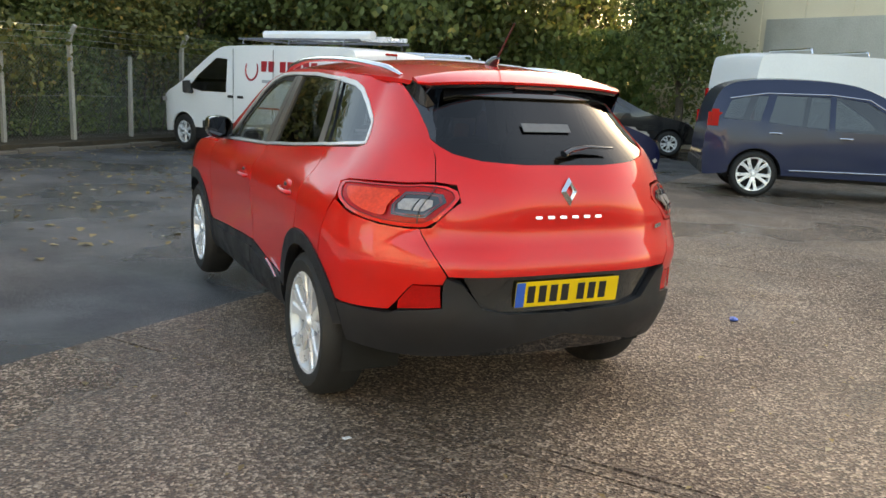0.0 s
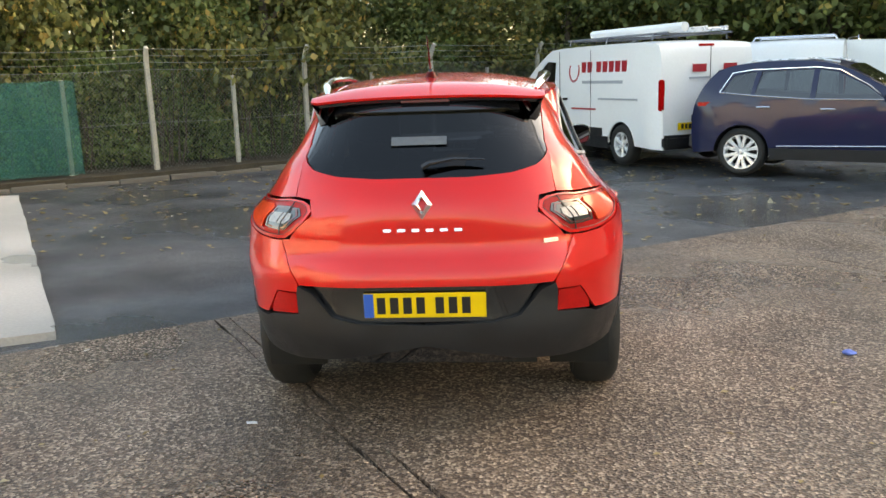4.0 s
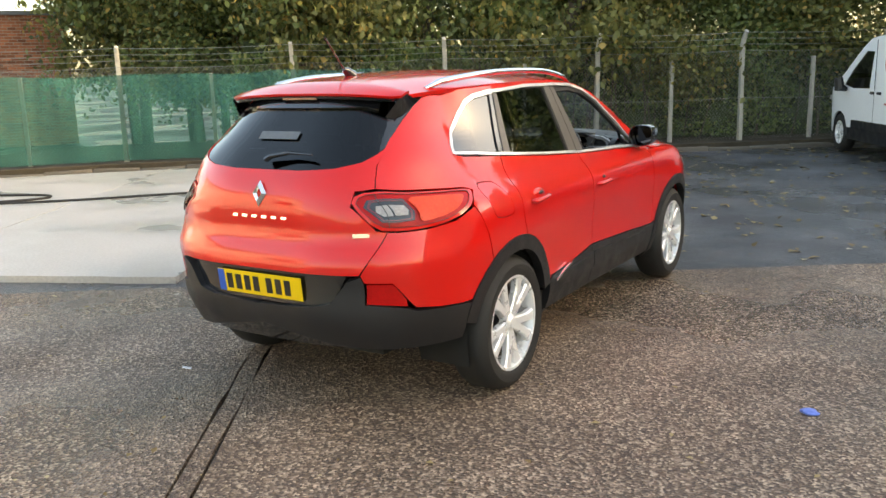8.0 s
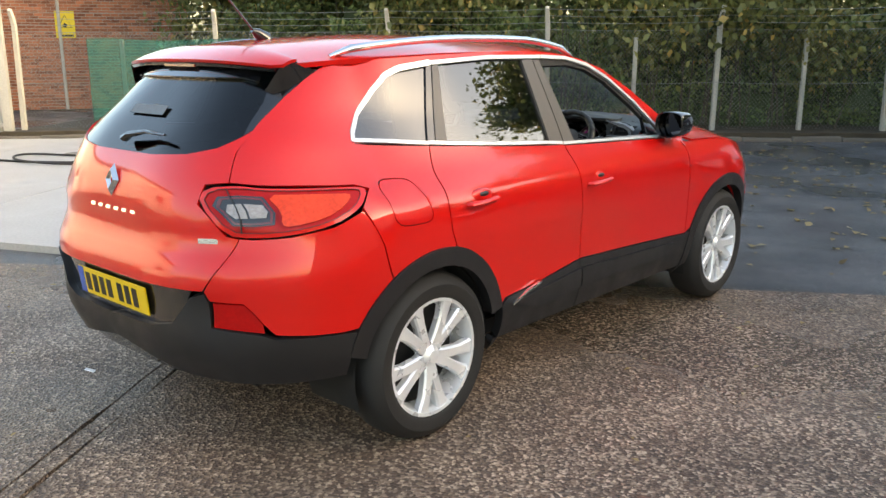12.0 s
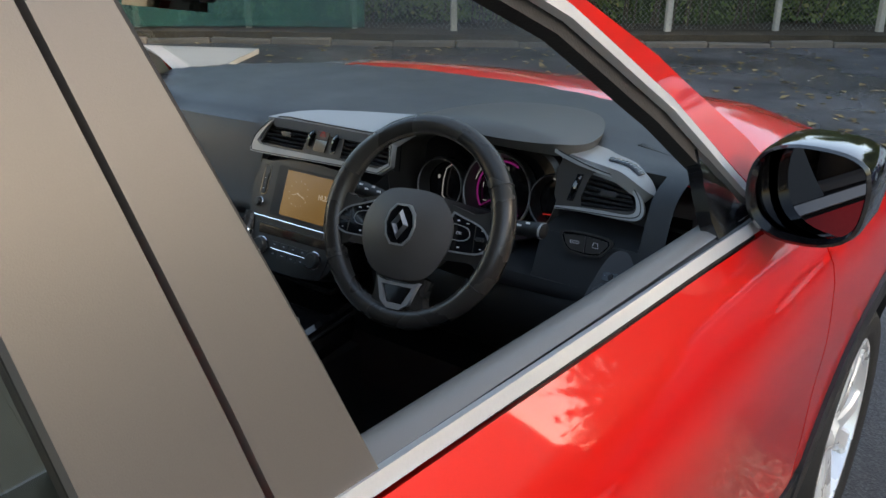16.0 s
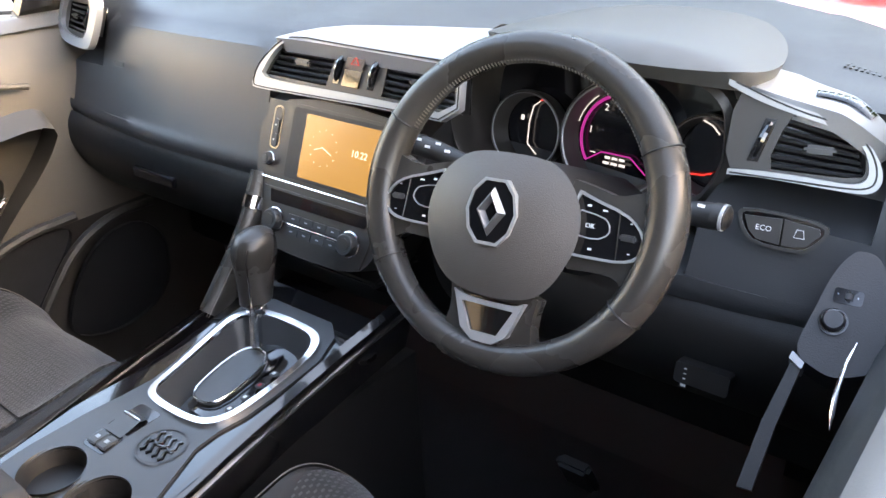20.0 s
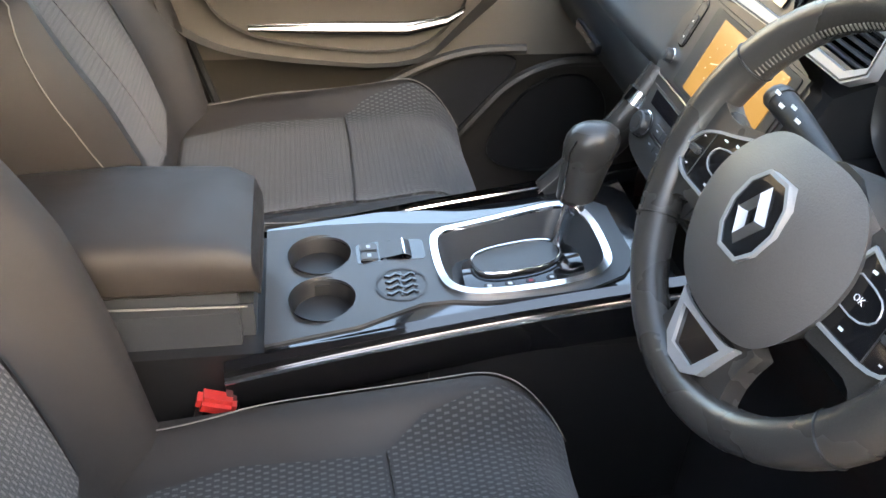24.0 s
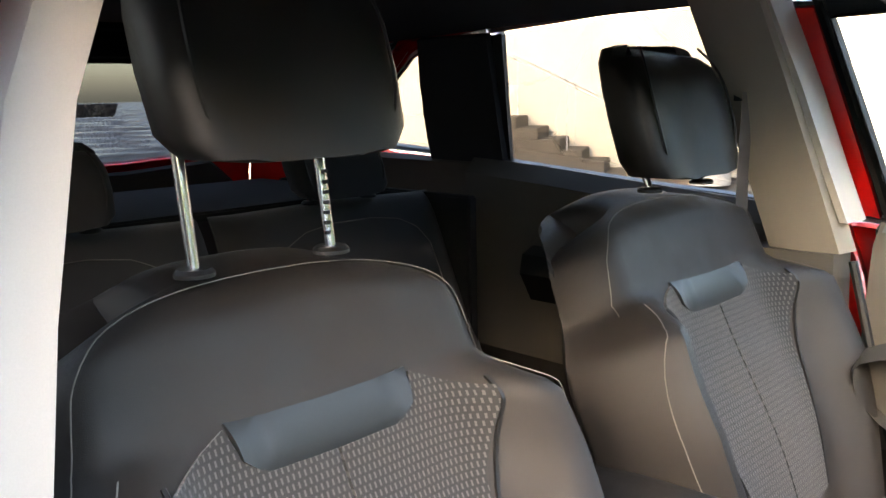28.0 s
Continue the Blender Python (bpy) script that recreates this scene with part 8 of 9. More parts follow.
for x0, hw_ in ((-0.32, 0.30), (0.32, 0.30)):
    def fr(u, v, x0=x0, hw_=hw_):
        a = abs(u)
        u = -u
        return Vector((x0 + u * hw_, -1.02 - 0.22 * v + 0.02 * (1 - a * a) - 0.03 * max(0, (a - 0.85) / 0.15) ** 2, 0.62 + 0.50 * v - 0.02 * max(0, (v - 0.85) / 0.15) ** 2))
    pillow("bench_back", fr, CLOTH_DARK, rb, Vector((0, -0.08, 0.0)), 15, 11)
    headrest(rb, x0, -1.265, 1.205, 0.13, 0.075, 0.045, CLOTH_DARK, 0.01)
    stitch_line("bench_stitching", fr, [(-0.7, 0.1), (-0.72, 0.5), (-0.68, 0.92), (0.68, 0.92), (0.72, 0.5), (0.7, 0.1)], rb)
bm = bmesh.new()
add_box(bm, (0, -0.86, 0.57), (1.24, 0.50, 0.14), 0.05)
part("bench_cushion", bm, CLOTH_DARK, rb)
box_part("parcel_shelf", (0, -1.58, 1.11), (1.00, 0.54, 0.02), CARPET, car, bevel=0.005)

# --- doors inside, pillars, liner, floor ---
trim = group("cabin_trim")
for s in (1, -1):
    wall = []
    for y0, y1, nm in ((-0.25, 0.78, "front_door_card"), (-1.20, -0.36, "rear_door_card")):
        bm = bmesh.new()
        rows = []
        for i in range(13):
            y = y0 + (y1 - y0) * i / 12
            bz = 1.085 - 0.03 * y if nm[0] == "f" else 1.105 - 0.085 * (y + 0.36)
            xb = side(y, bz)[0]
            rows.append([Vector((s * x, y, z)) for x, z in ((xb - 0.012, bz + 0.012), (xb - 0.05, bz + 0.016), (xb - 0.085, bz - 0.02), (0.705, 0.98), (0.695, 0.90), (0.69, 0.82), (0.685, 0.72), (0.705, 0.66), (0.70, 0.50), (0.68, 0.36))])
        add_loft(bm, [r[:7] for r in rows], closed_u=False)
        # card split here so its lower part can carry the shade as colour
        low = bmesh.new()
        add_loft(low, [r[6:] for r in rows], closed_u=False)
        part("lower_panel", low, DOOR_SHADED, trim, "lower door panel, darkened for the shade low in the cabin")
        # passenger's cards are lighter than the driver's front one: sunlight as colour
        part(nm, bm, DOORCARD if s < 0 else (DASH if nm[0] == "f" else DOORCARD), trim, "moulded door panel, grey-brown for the warm light on it" if s < 0 else "black moulded door panel")
    # strip added over the card's top edge; sky and sun on it are its pale colour
    bm = bmesh.new()
    cap = []
    for i in range(13):
        y = -0.24 + 1.0 * i / 12
        bz = 1.085 - 0.03 * y
        xb = side(y, bz)[0]
        cap.append([Vector((s * (xb - 0.020), y, bz + 0.017)), Vector((s * (xb - 0.034), y, bz + 0.0205)), Vector((s * (xb - 0.055), y, bz + 0.0185)), Vector((s * (xb - 0.075), y, bz + 0.002))])
    add_loft(bm, cap, closed_u=False)
    part("door_top_pad", bm, LIT_DOOR_TOP, trim, "satin strip along the door top, pale for the light on it")
    # front door: armrest with a gripped recess on the passenger's side, a grab bar on the driver's
    if s < 0:
        on = lambda x: (lambda u, v: Vector((x + 0.018 * ((u - 0.07) / 0.26) ** 2 + 0.010 * ((v - 0.81) / 0.08) ** 2, u, v)))
        skin("armrest_pad", [tuple(q)[:2] for q in rounded([Vector((*q, 0)) for q in ((-0.23, 0.93), (0.0, 0.955), (0.25, 0.965), (0.40, 0.99), (0.38, 0.90), (0.30, 0.80), (0.22, 0.715), (-0.03, 0.735), (-0.16, 0.77), (-0.23, 0.84))], 2)], on(-0.664), DOOR_MID, trim, thick=-0.05, step=0.04, edge=0.03, label="padded dark brown armrest moulding", mirror=False)
        skin("armrest_recess", [tuple(q)[:2] for q in rounded([Vector((*q, 0)) for q in ((-0.16, 0.885), (-0.04, 0.895), (0.18, 0.885), (0.31, 0.895), (0.30, 0.82), (0.21, 0.738), (-0.04, 0.765), (-0.13, 0.81))], 2)], on(-0.660), DOOR_MID, trim, thick=-0.02, step=0.04, edge=0.03)
        tube_part("door_seal", rounded([Vector(q) for q in ((-0.668, -0.262, 1.05), (-0.664, -0.235, 0.95), (-0.664, -0.19, 0.78), (-0.668, -0.14, 0.60))], 2, False), 0.008, DASH_LOW, trim, n=8)
        tube_part("card_crease", rounded([Vector(q) for q in ((-0.690, -0.17, 1.000), (-0.694, 0.05, 1.020), (-0.692, 0.30, 1.016), (-0.690, 0.42, 0.99))], 2, False), 0.006, DOORCARD, trim, n=8)
        strip_l = [(-0.08, 0.809), (0.06, 0.806), (0.20, 0.806), (0.27, 0.822), (0.30, 0.84)]
        tube_part("pull_trim", [on(-0.644)(y, z - 0.012) for y, z in strip_l], [0.004, 0.012, 0.013, 0.009, 0.003], GLOSS_BLACK, trim, n=8)
        tube_part("pull_trim_chrome", [on(-0.634)(y, z - 0.001) for y, z in strip_l], [0.0015, 0.003, 0.003, 0.003, 0.0015], CHROME, trim, n=6)
        skin("pocket_recess", [tuple(q)[:2] for q in rounded([Vector((*q, 0)) for q in ((-0.10, 0.52), (-0.12, 0.60), (0.10, 0.625), (0.20, 0.69), (0.30, 0.728), (0.41, 0.73), (0.42, 0.70), (0.35, 0.62), (0.28, 0.54), (0.15, 0.50))], 2)], lambda u, v: Vector((-0.672, u, v)), CARPET, trim, thick=-0.01, step=0.05)
        tube_part("pocket_rim", rounded([Vector(q) for q in ((-0.655, -0.10, 0.63), (-0.652, 0.10, 0.64), (-0.655, 0.20, 0.70), (-0.66, 0.31, 0.742), (-0.662, 0.43, 0.742))], 2, False), 0.010, DOOR_SHADED, trim, n=8)
        tube_part("pocket_rim", rounded([Vector(q) for q in ((-0.664, 0.28, 0.52), (-0.660, 0.35, 0.61), (-0.660, 0.41, 0.68), (-0.664, 0.50, 0.715), (-0.668, 0.60, 0.71))], 2, False), 0.010, DOOR_SHADED, trim, n=8)
        skin("speaker_grille", [tuple(q)[:2] for q in rounded([Vector((*q, 0)) for q in ((0.36, 0.50), (0.39, 0.59), (0.46, 0.675), (0.56, 0.69), (0.62, 0.62), (0.60, 0.50), (0.48, 0.46))], 2)], lambda u, v: Vector((-0.672, u, v)), DASH_LOW, trim, thick=-0.01, step=0.05)
    else:
        MM = pose(0.682, 0.395, 0.985, 44, 0, 8)
        slab2("grab_bar", [(-0.0405, -0.0265), (-0.032, -0.0325), (-0.0405, -0.085), (-0.047, -0.145), (-0.0595, -0.145), (-0.0525, -0.085)], MM, DASH_LOW, trim, -0.004, 0.012, label="black grab bar on the door")
        slab2("grab_bar_cap", [(-0.0415, -0.0195), (-0.0300, -0.0275), (-0.0315, -0.0340), (-0.0430, -0.0265)], MM, SILVER_TRIM, trim, 0.0005, 0.032, label="silver cap on the grab bar")
    # inner door handle in its dish
    MD = pose(s * 0.700, 0.30 if s < 0 else 0.56, 1.0 if s < 0 else 0.90, 90, 0, -90 * s)
    slab2("handle_dish", [tuple(p)[:2] for p in rounded([Vector(p) for p in ((-0.07, -0.03, 0), (-0.05, 0.032, 0), (0.06, 0.036, 0), (0.07, -0.02, 0))], 2)], MD, SILVER_TRIM if s < 0 else GLOSS_BLACK, trim, 0.006, 0.01)
    mtube("door_lever", MD, [(-0.05, 0.0, 0.012), (0.0, 0.004, 0.02), (0.045, 0.006, 0.014)], [0.008, 0.010, 0.006], CHROME, trim, n=8)
    # rear door pull recess
    bm = bmesh.new()
    add_loft(bm, [[Vector((s * x, y, z)) for x, z in ((0.70, 0.99), (0.66, 0.975), (0.65, 0.93), (0.69, 0.86))] for y in (-1.0, -0.8, -0.55)])
    part("rear_armrest", bm, DASH_LOW, trim)
    # pillar trims; the light on the upper parts is put into their colour
    bm = bmesh.new()
    add_loft(bm, [[Vector((s * x0, -0.285 - q, z)), Vector((s * (x0 + 0.05), -0.275 - q, z)), Vector((s * (x0 + 0.075), -0.30 - q, z)), Vector((s * (x0 + 0.07), -0.45 - q, z)), Vector((s * x0, -0.47 - q, z)), Vector((s * (x0 - 0.012), -0.38 - q, z))] for z, x0, q in ((0.45, 0.665, 0.0), (0.80, 0.662, 0.0), (1.06, 0.655, 0.005))])
    part("pillar_trim", bm, DOORCARD, trim)
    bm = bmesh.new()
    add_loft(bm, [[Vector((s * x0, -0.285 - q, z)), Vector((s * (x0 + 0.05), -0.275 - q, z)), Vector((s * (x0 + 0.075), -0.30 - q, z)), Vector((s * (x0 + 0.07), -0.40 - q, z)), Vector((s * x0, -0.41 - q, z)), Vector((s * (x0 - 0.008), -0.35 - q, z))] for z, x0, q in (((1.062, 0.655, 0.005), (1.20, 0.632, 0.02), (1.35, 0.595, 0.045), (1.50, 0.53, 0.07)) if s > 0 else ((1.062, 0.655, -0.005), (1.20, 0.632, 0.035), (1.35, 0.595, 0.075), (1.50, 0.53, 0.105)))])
    part("pillar_trim", bm, LIT_PALE_TRIM if s > 0 else LIT_BEIGE_TRIM, trim, "pale pillar trim" if s > 0 else "beige pillar trim")
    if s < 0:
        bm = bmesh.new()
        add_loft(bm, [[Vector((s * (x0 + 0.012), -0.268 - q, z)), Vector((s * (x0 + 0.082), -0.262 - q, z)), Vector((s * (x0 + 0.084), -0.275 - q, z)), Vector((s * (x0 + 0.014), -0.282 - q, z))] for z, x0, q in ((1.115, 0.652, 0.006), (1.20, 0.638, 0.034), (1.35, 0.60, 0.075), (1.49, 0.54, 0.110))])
        part("pillar_edge", bm, LIT_PALE_TRIM, trim, "pale strip along the pillar edge")
    skin("frame_flange", [(-0.330, 1.13), (-0.258, 1.12), (-0.338, 1.485), (-0.368, 1.487)], side, PAINT_RED, trim, off=-0.022, thick=-0.01, mirror=s < 0, label="red painted door frame")
    skin("pillar_trim", [(-1.60, 1.09), (-1.22, 1.09), (-1.20, 1.195), (-1.57, 1.215)], side, DOORCARD, trim, off=-0.05, thick=-0.02, mirror=s < 0)
    skin("pillar_trim", [(-1.80, 1.14), (-1.60, 1.12), (-1.60, 1.28), (-1.46, 1.42), (-1.34, 1.49), (-1.62, 1.47)], side, LINER, trim, off=-0.05, thick=-0.02, mirror=s < 0)
    skin("pillar_trim", [(-1.38, 1.10), (-1.09, 1.10), (-1.115, 1.20), (-1.06, 1.49), (-1.26, 1.49), (-1.34, 1.25)], side, LINER, trim, off=-0.04, thick=-0.02, mirror=s < 0)
    skin("pillar_trim", [(-0.10, 1.50), (0.06, 1.47), (0.22, 1.40), (0.44, 1.27), (0.68, 1.09), (0.80, 1.06), (0.70, 1.175), (0.45, 1.325), (0.2, 1.44), (0.0, 1.50)], side, PILLAR_GREY, trim, off=-0.03, thick=-0.02, mirror=s < 0)
    # belt on the pillar
    if s < 0:
        tube_part("seat_belt", [(s * 0.60, -0.43, 1.34), (s * 0.59, -0.43, 1.20), (s * 0.60, -0.43, 0.9), (s * 0.62, -0.42, 0.5)], 0.022, BELT, trim, n=8, flat=0.08)
    if s < 0:
        box_part("belt_guide", (s * 0.61, -0.43, 1.34), (0.03, 0.07, 0.05), DASH_LOW, trim, bevel=0.01)
# mirror switch on the driver's door
slab2("switch_pod", arc2([(-0.006, 0.084), (0.012, 0.080), (0.034, 0.03), (0.030, -0.02), (-0.004, -0.036), (-0.0216, -0.0310), (-0.0420, -0.0195), (-0.0326, 0.02), (-0.0258, 0.0539), (-0.0157, 0.0760)], 2), MM, POD, trim, 0.0, 0.05)
lathe_part("knob_ring", [(0.0122, 0.0), (0.0122, 0.002), (0.0104, 0.002), (0.0100, 0.0)], DIAL, trim, n=28, m=MM @ pose(-0.0155, 0.0135, 0.0004), closed=True)
knob(trim, MM @ pose(0, 0, -0.010), -0.0155, 0.0135, 0.0095, 0.010, DASH)
slab2("lock_key", rrect(-0.020, 0.0315, 0.004, 0.0455, 0.003), MM, DIAL, trim, 0.0008, 0.004)
mbox("lock_rocker", MM, (-0.0075, 0.0385, 0.002), (0.007, 0.010, 0.004), DASH, trim)
for x, y in ((-0.0165, 0.0395), (-0.0005, 0.0385), (-0.0185, 0.0165), (-0.0125, 0.0105), (-0.0125, 0.0165), (-0.0185, 0.0105)):
    mbox("key_mark", MM, (x, y, 0.0015 if y > 0.02 else 0.0004), (0.0012, 0.0012, 0.0004), GREY_PRINT, trim, bevel=0)
mtube("pod_trim", MM, [(0.0062, 0.000, 0.001), (0.0015, -0.020, 0.0), (-0.0008, -0.045, -0.001), (-0.0004, -0.064, -0.002), (0.0004, -0.078, -0.003)], [0.0006, 0.0016, 0.0024, 0.0024, 0.0006], CHROME, trim, n=8)
skin("tailgate_lining", [(-0.60, 0.76), (0.60, 0.76), (0.68, 0.95), (0.70, 1.12), (0.60, 1.19), (0.25, 1.17), (-0.25, 1.17), (-0.60, 1.19), (-0.70, 1.12), (-0.68, 0.95)], rear, LINER, trim, off=-0.05, thick=-0.015, step=0.08)
skin("headliner", [(-0.97, -1.66), (0.97, -1.66), (0.97, 0.02), (-0.97, 0.02)], lambda u, v: Vector(roof(u, v)) + Vector((0, 0, -0.045)), LINER, trim, step=0.15, edge=0.12, thick=-0.01, label="dark headliner")
for s in (1, -1):
    box_part("sun_visor", (s * 0.36, 0.02, 1.495), (0.36, 0.15, 0.018), LINER, trim, bevel=0.008, rot=pose(0, 0, 0, -14, 0, 0))
box_part("rear_view_mirror", (0, 0.20, 1.395), (0.24, 0.03, 0.065), GLOSS_BLACK, trim, "black interior mirror", bevel=0.014)
tube_part("mirror_stem", [(0, 0.21, 1.42), (0, 0.25, 1.465)], 0.012, GLOSS_BLACK, trim)
box_part("floor_carpet", (0, -0.3, 0.375), (1.36, 2.2, 0.03), CARPET, trim, bevel=0.01)
for x, z in ((0.33, 0.50), (0.45, 0.48)):
    box_part("pedal", (x, 0.60, z), (0.055, 0.02, 0.08), DASH_LOW, trim, bevel=0.006, rot=pose(0, 0, 0, 30, 0, 0))
for k in range(5):
    box_part("mat_rib", (0.37, 0.20 + 0.05 * k, 0.396), (0.26, 0.006, 0.005), DASH_LOW, trim, bevel=0.001)
box_part("boot_floor", (0, -1.50, 0.62), (1.15, 0.8, 0.03), CARPET, trim, bevel=0.005)
for s in (1, -1):
    box_part("boot_wall", (s * 0.60, -1.50, 0.86), (0.03, 0.80, 0.5), CARPET, trim, bevel=0.005)

# ---- other vehicles ----
def vehicle(name, label, category, m, T, width, paint, wheels, wins, glass_top=(), tumble=0.16, belt=1.05, rim=0.22, tyre=0.335, clad=0.0, lamps=(), spokes=5, twin=True, nose_r=0.45):
    """A car or van seen from some way off: skinned sides with openings, a roof strip, glass, lamps and wheels.
    T: outline (y, z) from the lower tail over the roof to the lower nose; y ahead of the rear axle."""
    root = thing(name, m, label, category)
    y_lo, y_hi = min(p[0] for p in T), max(p[0] for p in T)

    def X(y, z):
        w = width / 2
        if z > belt:
            w -= tumble * (z - belt) ** 1.1
        if z < 0.5:
            w -= 0.10 * (0.5 - z)
        w -= 0.30 * max(0.0, (y - (y_hi - nose_r)) / nose_r) ** 2 + 0.10 * max(0.0, ((y_lo + 0.25) - y) / 0.25) ** 2
        return w

    def sd(y, z):
        return (X(y, z), y, z)
    T2 = [tuple(p)[:2] for p in rounded([Vector((*p, 0)) for p in T], 2, False)]
    low = []
    for wy in sorted(wheels, reverse=True):
        low += arc(wy, tyre, tyre + 0.045, 0, 180, 14)
    outline = T2 + [(p[0], max(p[1], 0.24)) for p in low]
    for mir in (False, True):
        skin("body_side", outline, sd, paint, root, holes=wins, mirror=mir, step=0.25, edge=0.12, thick=0.03)
        for w in wins:
            skin("side_window", w, sd, GLASS_VAN, root, mirror=mir, off=-0.012, thick=0.005, step=0.3, edge=0.2)
            ring = w + w[:1]
        if clad:
            cl = [(y_lo + 0.05, 0.24), (y_hi - 0.1, 0.24), (y_hi - 0.1, 0.24 + clad), (y_lo + 0.05, 0.24 + clad)]
            a, b = sorted(wheels)
            skin("sill_cladding", [(a + tyre + 0.05, 0.25), (b - tyre - 0.05, 0.25), (b - tyre - 0.05, 0.25 + clad), (a + tyre + 0.05, 0.25 + clad)], sd, CLADDING, root, mirror=mir, off=0.012, step=0.3, edge=0.2)
        for wy in wheels:
            V, F = [], []
            for i in range(17):
                a = math.pi * i / 16
                for xx in (width / 2 - 0.03, width / 2 - 0.32):
                    V.append(((-xx if mir else xx), wy + (tyre + 0.045) * math.cos(a), tyre + (tyre + 0.045) * math.sin(a)))
            F = [(2 * i, 2 * i + 2, 2 * i + 3, 2 * i + 1) for i in range(16)]
            F += [tuple(2 * i + 1 for i in range(17))]
            link_mesh("wheel_housing", V, F, DARK, root, False)
    bm = bmesh.new()
    add_loft(bm, [[Vector((X(y, z) * k * 0.999, y, z + 0.03 * (1 - k * k) * (z > belt))) for k in (-1, -0.8, -0.5, 0, 0.5, 0.8, 1)] for y, z in T2], closed_u=False)
    part("body_top", bm, paint, root)
    for i0, i1, nm in glass_top:
        a, b = Vector(T[i0]), Vector(T[i1])
        d = (b - a).normalized()
        nrm = Vector((-d.y, d.x))
        bm = bmesh.new()
        pts = [a.lerp(b, t) + nrm * 0.012 for t in (0.10, 0.5, 0.92)]
        add_loft(bm, [[Vector((X(p.x, p.y) * k * 0.88, p.x, p.y + 0.028 * (1 - k * k))) for k in (-1, -0.6, 0, 0.6, 1)] for p in pts], closed_u=False)
        part(nm, bm, GLASS_DARK, root)
    for nm, x, y, z, sx, sy, sz, mt_ in lamps:
        for s in ((1, -1) if x else (1,)):
            box_part(nm, (s * x, y, z), (sx, sy, sz), mt_, root, bevel=min(sx, sy, sz) * 0.3)
    for wy in wheels:
        for s in (1, -1):
            wheel(root, s * (width / 2 - 0.115), wy, tyre, rim, spokes, ALLOY, twin)
    box_part("underbody", (0, (y_lo + y_hi) / 2, 0.36), (width * 0.84, (y_hi - y_lo) * 0.86, 0.16), DARK, root, bevel=0.03)
    return root


GLASS_DARK = mat("dark_car_glass", (0.02, 0.024, 0.026), 0.05, 0, 0.1, 3, 100, coat=1.0)
VAN_T = [(-1.0, 0.30), (-1.02, 0.50), (-1.0, 1.2), (-0.93, 1.85), (-0.82, 1.96), (0.5, 1.98), (2.2, 1.965), (2.55, 1.90), (3.62, 1.20), (4.15, 1.03), (4.36, 0.82), (4.42, 0.50), (4.36, 0.30)]
van_wins = [[(2.18, 1.13), (2.20, 1.72), (2.52, 1.74), (3.02, 1.42), (3.30, 1.18), (2.9, 1.12)]]
van_m = pose(3.15, 9.10, 0, 0, 0, 26.3)
van = vehicle("white_van", "white panel van with red lettering bars and roof rack", "van", van_m, VAN_T, 1.96, PAINT_WHITE, (0.0, 3.45), van_wins,
              ((7, 8, "windscreen"),), 0.10, 1.15, 0.21, 0.335, 0.20,
              (("tail_lamp", 0.90, -0.985, 1.15, 0.10, 0.06, 0.48, LAMP_RED), ("rear_bumper", 0.0, -1.04, 0.42, 1.8, 0.14, 0.22, CLADDING), ("door_gap", 0.0, -1.012, 1.15, 0.012, 0.01, 1.45, INK),
               ("rear_plate_holder", 0.0, -1.02, 0.78, 0.7, 0.02, 0.10, CLADDING), ("high_brake_lamp", 0.0, -0.90, 1.90, 0.30, 0.03, 0.04, LAMP_RED), ("head_lamp", 0.74, 4.12, 0.93, 0.30, 0.36, 0.20, LAMP_CLEAR)), 6, False, 0.7)
for s in (-1, 1):
    x = s * 0.985
    for y0 in (1.98, 0.92):
        box_part("door_gap", (x - s * 0.006, y0, 1.15), (0.006, 0.010, 1.5), INK, van, bevel=0)
    for y0 in (2.05, 1.78):
        box_part("door_handle", (x, y0, 1.06), (0.03, 0.16, 0.045), CLADDING, van, bevel=0.01)
    box_part("slide_rail", (x, 0.1, 1.08), (0.015, 1.15, 0.03), GREY_PRINT, van, bevel=0.004)
    box_part("side_moulding", (x, 1.7, 0.52), (0.03, 2.3, 0.14), CLADDING, van, bevel=0.01)
    box_part("caption_bar", (x - s * 0.026, 0.6, 1.36), (0.012, 1.25, 0.05), GREY_PRINT, van, bevel=0.0)
    box_part("caption_bar", (x, 1.15, 0.90), (0.006, 0.8, 0.03), RED_PRINT, van, bevel=0.0)
    for k in range(7):
        box_part("letter_bar", (x - s * 0.046, 1.20 - k * 0.19 - (0.10 if k > 1 else 0), 1.58), (0.014, 0.135, 0.25), RED_PRINT, van, bevel=0.0)
    bm = bmesh.new()
    add_tube(bm, [(x - s * 0.046, 1.52 + 0.16 * math.cos(a), 1.56 + 0.19 * math.sin(a)) for a in [radians(150 + 240 * i / 14) for i in range(15)]], [0.012 + 0.02 * math.sin(math.pi * i / 14) for i in range(15)], 6)
    part("logo_ring", bm, RED_PRINT, van)
    mh = tube_part("mirror_housing", [(s * 1.0, 3.15, 1.10), (s * 1.13, 3.12, 1.13), (s * 1.15, 3.12, 1.30)], [0.04, 0.09, 0.07], CLADDING, van, n=8)
    tube_part("rack_side_rail", [(s * 0.62, -0.75, 2.10), (s * 0.62, 2.25, 2.10)], 0.02, ALLOY_DARK, van, n=6)
for y0 in (-0.5, 0.8, 2.0):
    tube_part("rack_bar", [(-0.74, y0, 2.0), (-0.72, y0, 2.09), (0.72, y0, 2.09), (0.74, y0, 2.0)], 0.018, ALLOY_DARK, van, n=6)
lad = thing("ladder", van_m @ pose(0.25, 0, 2.13), "aluminium ladder and white pipe tube lying on the rack", "ladder")
